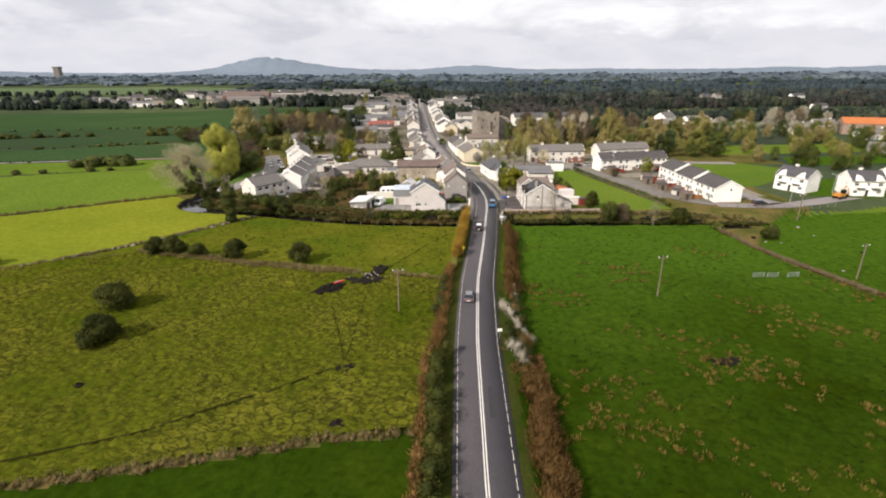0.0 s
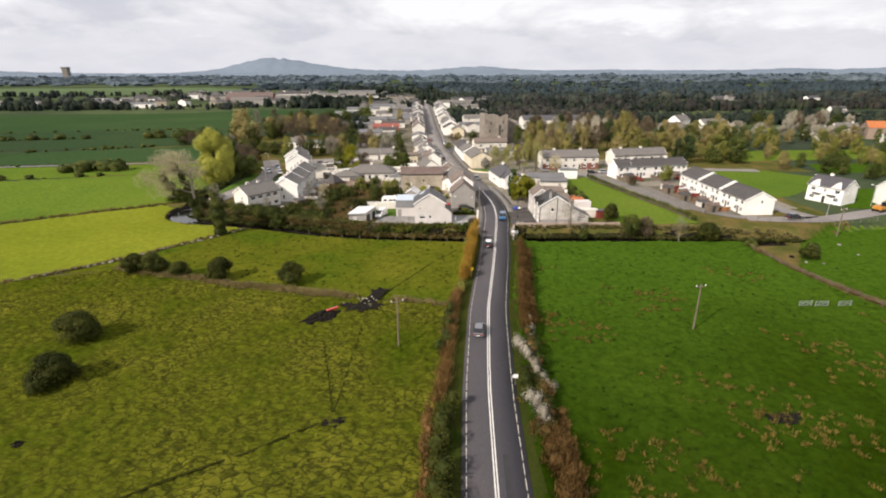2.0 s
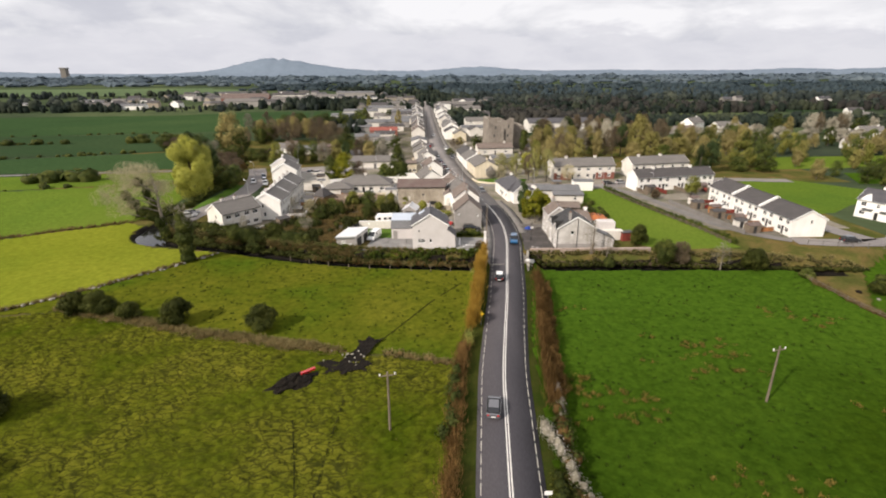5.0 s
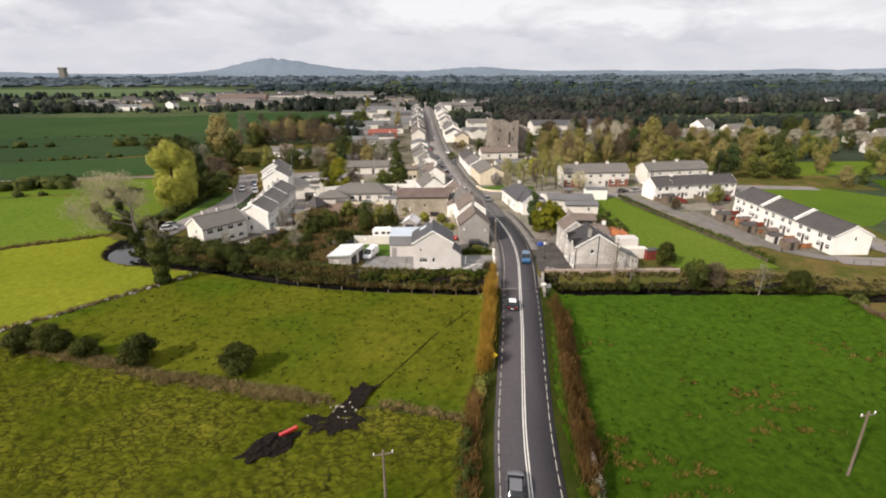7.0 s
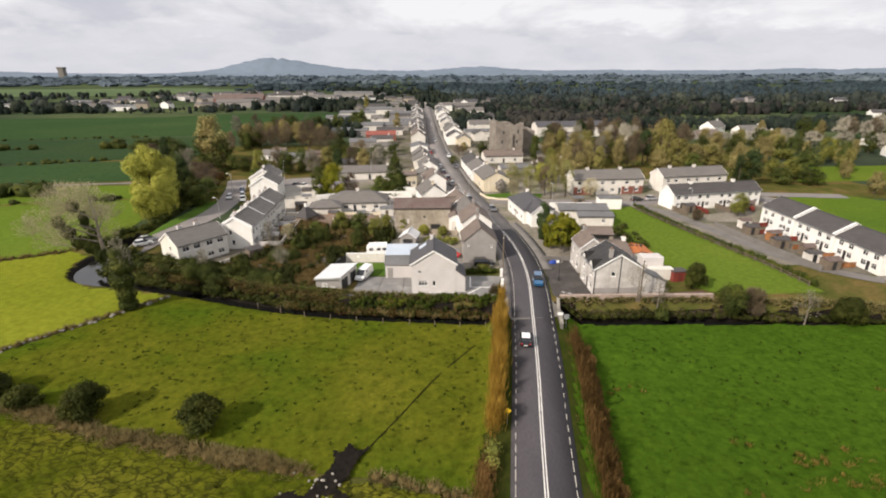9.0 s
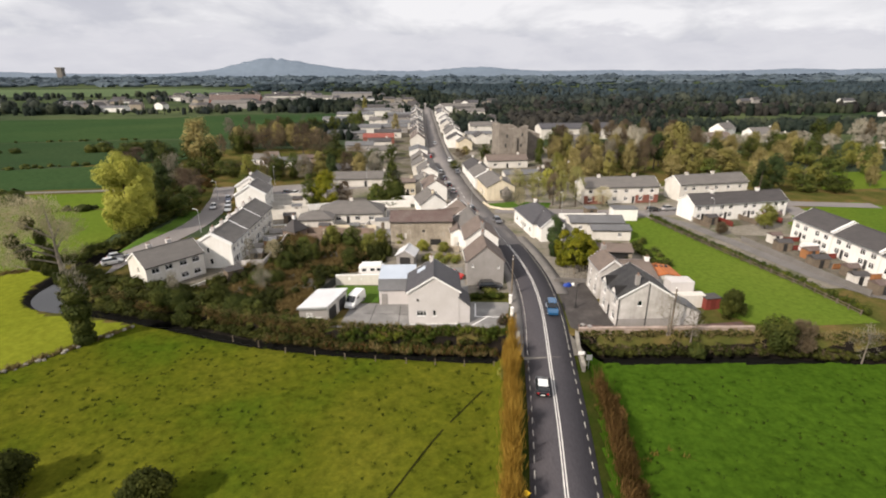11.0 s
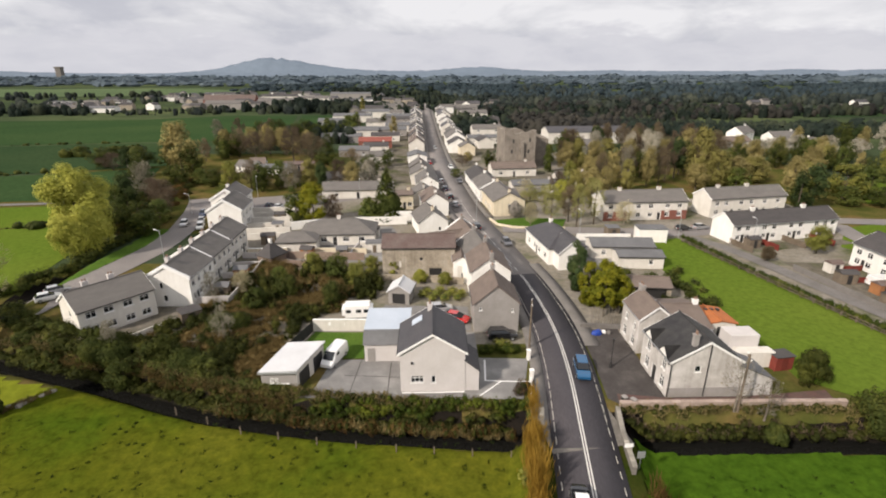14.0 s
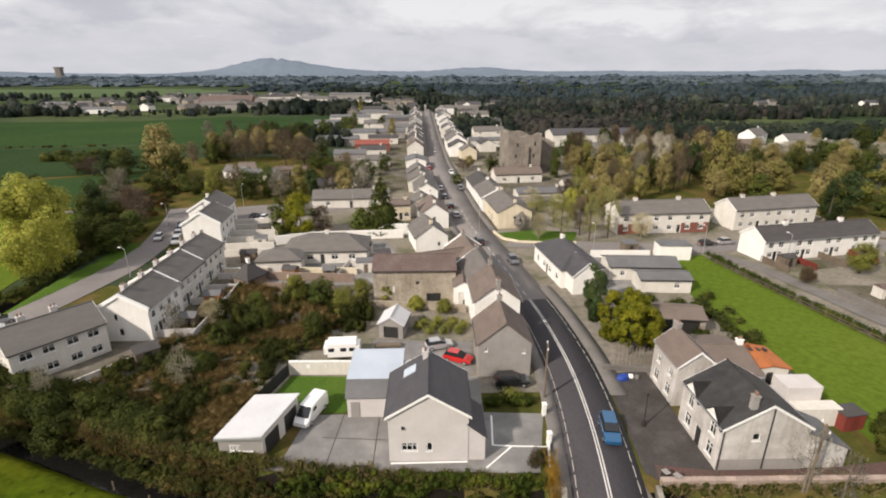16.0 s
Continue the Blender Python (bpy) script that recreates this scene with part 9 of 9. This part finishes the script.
for i, (x, y, c) in enumerate(((25.9, 152.4, "trim"), (26.6, 152.2, "paving"), (22.7, 135.4, "dark"), (23.6, 134.9, "dark"))):
    b_ = thing("rubbish_sack" if i < 2 else "wheelie_bin", x, y, 0.09, 10 * i, "pale rubbish sack by the wall" if i < 2 else "dark wheeled bin beside the wall", "sack" if i < 2 else "bin")
    if i < 2:
        bm = bmesh.new()
        bmesh.ops.create_icosphere(bm, subdivisions=2, radius=0.35)
        for v in bm.verts:
            v.co *= 1 + 0.2 * noise.noise(v.co * 4 + Vector((i, 0, 0)))
            v.co.z = max(-0.2, v.co.z) + 0.2
        part("bag", bm, M[c], b_)
    else:
        part("body", soft_box(-0.28, 0.28, -0.32, 0.32, 0.05, 1.0, 0.05), M[c], b_)
        part("lid", soft_box(-0.31, 0.31, -0.36, 0.34, 1.003, 1.09, 0.03), M["grey_wall"], b_)

# mud, ruts and scrap in the fields
def mound(name, x, y, rx, ry, h, mat, label, seed, rot=0, category="mud"):
    bm = bmesh.new()
    bmesh.ops.create_icosphere(bm, subdivisions=4, radius=1)
    for v in bm.verts:
        k = 1 + 0.55 * noise.noise(v.co * 1.7 + Vector((seed, 0, 0))) + 0.2 * noise.noise(v.co * 6)
        v.co = Vector((v.co.x * rx * k, v.co.y * ry * k, max(-0.2, v.co.z) * h * (1 + 0.6 * noise.noise(v.co * 5 + Vector((0, seed, 0))))))
    ob = part(name, bm, M[mat], None)
    ob.matrix_basis = pose(x, y, 0.12 + float(ground_z(x, y)), 0, 0, rot)
    return tagged(ob, label, category)


clump_field("mud_pool", [(-16.4, 94.6), (-14.6, 95.6), (-13.0, 95.4), (-11.6, 97.6), (-10.8, 99.6), (-11.4, 101.2), (-10.2, 100.8), (-9.6, 102.4), (-8.6, 101.0), (-7.2, 101.8), (-8.4, 99.8), (-9.0, 97.4), (-10.0, 95.8), (-8.0, 94.2), (-9.4, 93.6), (-8.8, 92.4), (-10.6, 92.8), (-12.2, 91.6), (-12.8, 92.8), (-14.8, 91.8), (-14.4, 93.2)], 0.22, 0.9, 0.16, M["mud"], "black trampled muddy drinking place", 31, base=0.40)
mound("mud_mound", -18.6, 90.4, 3.4, 1.7, 0.85, "mud", "dark heap of dug mud and weeds", 8, 40)
mound("mud_pool", -11.3, 63.0, 2.1, 1.0, 0.5, "mud", "dark muddy hollow in the pasture", 11, 5)
mound("mud_patch", -46.5, 60.0, 0.8, 0.6, 0.5, "mud", "small black muddy patch", 13)
mound("mud_patch", -10.6, 50.8, 1.3, 0.8, 0.5, "mud", "small dark muddy patch", 15)
mound("mud_patch", 43.2, 62.2, 2.4, 1.0, 0.22, "mud", "dark poached patch in the green field", 17, 10)
r7 = np.random.default_rng(510)
for i in range(16):
    x, y = (-11.5, 96.0) + r7.normal(size=2) * (1.4, 1.6)
    s_ = r7.uniform(0.10, 0.2)
    bm = bmesh.new()
    bmesh.ops.create_icosphere(bm, subdivisions=1, radius=s_)
    ob = part("mud_stone", bm, M["stone"])
    ob.matrix_basis = pose(x, y, 0.58 + float(ground_z(x, y)))
    tagged(ob, "pale stone lying in black mud", "stone", "stones in the mud")
tr = thing("feed_trough", -16.9, 92.0, 0.78, 40, "red feed trough on the mud heap", "trough")
part("body", soft_box(-1.1, 1.1, -0.22, 0.22, 0, 0.38, 0.05), PAINT["red"], tr)
M["rut"] = surf("dark_trodden_grass", (0.012, 0.013, 0.004), (0.034, 0.036, 0.008), 0.6, 4.0, 0.95, 0.4, spec=0.0)
for pts, w, z in (([(-8.2, 100.6), (-4.4, 107.0), (0.1, 115.3), (6.3, 123.8)], 0.11, 0.17), ([(-46, 46.0), (-32.1, 50.5), (-26.6, 54.6), (-19.7, 57.9), (-14.8, 61.8), (-12.4, 62.8)], 0.15, 0.49), ([(-11.8, 64.5), (-11.4, 70), (-11.5, 76.9), (-11.0, 86.0)], 0.10, 0.47), ([(-11.9, 64.3), (-14.2, 73.8), (-16.6, 82.3)], 0.09, 0.47)):
    tagged(ribbon("cattle_track", dense(pts, 0.7), -w, w, z, M["rut"]), "dark narrow trodden cattle track", "track", "", "structure")
for i, (x, y) in enumerate(((67.0, 92.2), (69.8, 92.0), (74.0, 92.0))):
    g = thing("field_gate", x, y, 0.1, 4, "pale grey metal gate standing in grass", "gate", "field gates")
    for u in (-1.2, 1.2):
        part("stile", boxes((u - 0.04, u + 0.04, -0.04, 0.04, 0, 1.15)), M["grey_metal"], g)
    for k in range(4):
        part("bar", boxes((-1.16, 1.16, -0.025, 0.025, 0.2 + k * 0.27, 0.26 + k * 0.27)), M["grey_metal"], g)
r5 = np.random.default_rng(500)
for i in range(8):
    x, y = 93 + r5.normal() * 9, 111 + r5.normal() * 7
    s = r5.uniform(0.25, 0.6)
    bm = bmesh.new()
    bmesh.ops.create_icosphere(bm, subdivisions=1, radius=s)
    for v in bm.verts:
        v.co *= 1 + 0.35 * noise.noise(v.co * 2 + Vector((i, 0, 0)))
        v.co.z = v.co.z * 0.6 + s * 0.25
    ob = part("boulder", bm, M["mud"] if i % 3 == 0 else M["old_stone"])
    ob.matrix_basis = pose(x, y, 0.04 + float(ground_z(x, y)))
    tagged(ob, "grey rubble boulder in rough grass", "boulder", "rubble boulders")
for i in range(70):
    t = i / 69
    x = float(np.interp(t, (0, 0.25, 0.5, 0.75, 1), (-100, -82, -70.4, -60, -50))) + r5.normal() * 0.35
    y = float(np.interp(t, (0, 0.25, 0.5, 0.75, 1), (99, 110, 119.6, 131, 142.8))) + r5.normal() * 0.35
    s = r5.uniform(0.25, 0.5)
    bm = bmesh.new()
    bmesh.ops.create_icosphere(bm, subdivisions=1, radius=s)
    for v in bm.verts:
        v.co *= 1 + 0.35 * noise.noise(v.co * 2 + Vector((i, 3, 0)))
        v.co.z = v.co.z * 0.7 + s * 0.3
    ob = part("field_stone", bm, M["stone"])
    ob.matrix_basis = pose(x, y, 0.04 + float(ground_z(x, y)))
    tagged(ob, "loose grey stone of a tumbled field bank", "stone", "field bank stones")

# far roofs of the town
r6 = np.random.default_rng(600)
for i in range(104):
    if i < 34 or i >= 64:
        x, y = r6.uniform(-420, -60), r6.uniform(610, 1000)
    elif i < 46:
        x, y = r6.uniform(-70, -16), r6.uniform(480, 800)
    elif i < 54:
        x, y = r6.uniform(14, 90), r6.uniform(470, 820)
    else:
        x, y = r6.uniform(260, 620), r6.uniform(330, 760)
    wl = ("white", "grey_wall", "old_stone", "barn_stone")[r6.integers(4)]
    rf = ("tile_grey", "tile_dark", "slate", "tile_dark")[r6.integers(4)]
    n, w, e = r6.uniform(9, 18), r6.uniform(7, 10), r6.uniform(3, 6)
    house(x, y, r6.uniform(-15, 15) + (90 if r6.uniform() < 0.3 else 0), n, w, e, e + 2.3, wl, rf, [], [], "distant town house with pale walls and pitched roof", verge=None, group="distant town houses")

# back gardens of the bungalow and the west terrace
for i, (x, y, r, w, d2, h, m) in enumerate(((-31, 197, 20, 3.2, 2.4, 2.1, "wood"), (-26.5, 187.4, -10, 2.6, 2.0, 1.9, "orange_wood"), (-12.5, 190.5, 5, 3.6, 2.6, 2.2, "offwhite"), (-9.6, 195.5, 12, 3.0, 2.4, 2.1, "grey_wall"), (-19, 187.0, 0, 2.2, 1.8, 1.9, "wood"), (-37.5, 196.5, 8, 3.0, 2.2, 2.1, "wood"), (-38.0, 206, 8, 2.6, 2.2, 2.1, "offwhite"), (-40, 215, 8, 2.8, 2.2, 2.1, "wood"), (-36.4, 176.0, 4, 2.6, 2.0, 2.0, "orange_wood"), (-38.2, 158.2, 40, 3.0, 2.2, 2.0, "wood"), (-36.8, 168.0, 0, 2.4, 2.0, 2.0, "wood"), (-14, 200.5, 0, 3.2, 2.2, 2.2, "offwhite"), (43.5, 200.0, 3, 3.0, 2.4, 2.2, "wood"))):
    s = thing("garden_shed", x, y, 0, r, {"wood": "weathered timber garden shed with felt roof", "orange_wood": "orange-stained timber garden shed", "offwhite": "pale rendered garden shed with flat roof", "grey_wall": "grey rendered garden store with flat roof"}[m], "shed", "back garden sheds")
    part("body", soft_box(-w / 2, w / 2, -d2 / 2, d2 / 2, 0, h), M[m], s)
    bm = bmesh.new()
    pr = [(-d2 / 2 - 0.15, h - 0.05), (d2 / 2 + 0.15, h - 0.05), (0, h + 0.6)] if i % 3 else [(-d2 / 2 - 0.12, h + 0.003), (d2 / 2 + 0.12, h + 0.003), (d2 / 2 + 0.12, h + 0.25)]
    a = [bm.verts.new((-w / 2 - 0.12, py, pz)) for py, pz in pr]
    b = [bm.verts.new((w / 2 + 0.12, py, pz)) for py, pz in pr]
    bm.faces.new(a[::-1])
    bm.faces.new(b)
    for k in range(3):
        n_ = (k + 1) % 3
        bm.faces.new((a[k], a[n_], b[n_], b[k]))
    part("roof", bm, M["tile_dark" if i % 2 else "sheet_grey"], s)
    part("door", boxes((-0.4, 0.4, -d2 / 2 - 0.05, -d2 / 2 - 0.003, 0.05, 1.8)), M["wood" if m != "wood" else "dark"], s)
for y in (199, 203.4, 208, 213, 218, 223):
    wall_line("garden_wall", [(-45.6 - (y - 205) * 0.3, y), (-35.0 - (y - 205) * 0.2, y + 1.2)], 1.5, 0.2, "offwhite", "pale rendered wall between back gardens", None)
for y in (164.5, 170, 175.5, 181, 186.5):
    wall_line("garden_wall", [(-40.0, y), (-34.4, y + 0.4)], 1.3, 0.2, "beige", "rendered wall between terrace gardens", None)
wall_line("garden_wall", [(-34.4, 163.5), (-34.2, 175), (-34.6, 188)], 1.4, 0.2, "beige", "long rendered wall behind the terrace gardens", None)

# white-lined edging and slab joints in the yard
for name, pts, w, mat, z, lb in (("edging", [(7.2, 145.4), (6.8, 140.6), (8.8, 140.4), (13.0, 140.2)], 0.10, "trim", 0.075, "white kerb edging in the yard"), ("edging", [(8.8, 140.4), (5.8, 137.4)], 0.09, "trim", 0.079, "white kerb edging in the yard"), ("edging", [(-3.7, 138.25), (4.0, 138.3)], 0.12, "trim", 0.075, "white plinth edging along the house"), ("slab_joint", [(-11.4, 142.2), (-3.9, 141.6)], 0.05, "yard_tar", 0.074, "joint between concrete slabs"), ("slab_joint", [(-5.5, 138), (-5.5, 145.4)], 0.05, "yard_tar", 0.078, "joint between concrete slabs"), ("slab_joint", [(-10.2, 138), (-9.6, 146)], 0.05, "yard_tar", 0.078, "joint between concrete slabs")):
    line = dense(pts, 0.25) if len(pts) < 3 else np.concatenate([dense(pts[k:k + 2], 0.25) for k in range(len(pts) - 1)])
    keep = np.r_[True, np.hypot(*np.diff(line, axis=0).T) > 1e-6]
    tagged(ribbon(name, line[keep], -w, w, z, M[mat]), lb, "edging", "", "structure")

# cluttered back gardens of the east terrace
for i, (x, y, r, w, d2, h, m) in enumerate(((79.2, 147.4, 5, 3.0, 2.2, 2.1, "wood"), (78.6, 151.6, -6, 2.6, 2.0, 2.0, "offwhite"), (80.4, 155.6, 4, 2.4, 2.0, 2.0, "wood"), (77.6, 160.4, 0, 3.2, 2.4, 2.1, "wood"), (79.6, 165.4, 6, 2.6, 2.0, 2.0, "orange_wood"), (77.2, 170.4, -4, 3.0, 2.2, 2.1, "wood"), (78.8, 175.6, 3, 2.4, 2.0, 2.0, "offwhite"), (72.0, 190.8, 10, 2.8, 2.2, 2.1, "wood"), (90.5, 193.2, 10, 2.6, 2.0, 2.0, "wood"))):
    s = thing("garden_shed", x, y, 0.02, r, {"wood": "weathered timber garden shed with felt roof", "orange_wood": "orange-stained timber garden shed", "offwhite": "pale rendered garden shed with felt roof"}[m], "shed", "back garden sheds")
    part("body", soft_box(-w / 2, w / 2, -d2 / 2, d2 / 2, 0, h), M[m], s)
    bm = bmesh.new()
    pr = [(-d2 / 2 - 0.15, h - 0.05), (d2 / 2 + 0.15, h - 0.05), (0, h + 0.6)]
    a = [bm.verts.new((-w / 2 - 0.12, py, pz)) for py, pz in pr]
    b = [bm.verts.new((w / 2 + 0.12, py, pz)) for py, pz in pr]
    bm.faces.new(a[::-1])
    bm.faces.new(b)
    for k in range(3):
        n_ = (k + 1) % 3
        bm.faces.new((a[k], a[n_], b[n_], b[k]))
    part("roof", bm, M["tile_dark" if i % 2 else "rust_roof"], s)
    part("door", boxes((-0.4, 0.4, -d2 / 2 - 0.05, -d2 / 2 - 0.003, 0.05, 1.8)), M["dark"], s)
sheet("terrace_gardens", [(76.0, 145.6), (85.6, 143.8), (85.4, 180), (72.6, 181), (74.2, 166)], 0.06, M["back_yard"], "worn paved back gardens of the terrace")
sheet("terrace_gardens", [(66.8, 192.6), (74, 188.0), (97, 192.2), (96.4, 195.4)], 0.06, M["back_yard"], "worn paved gardens before the terrace")
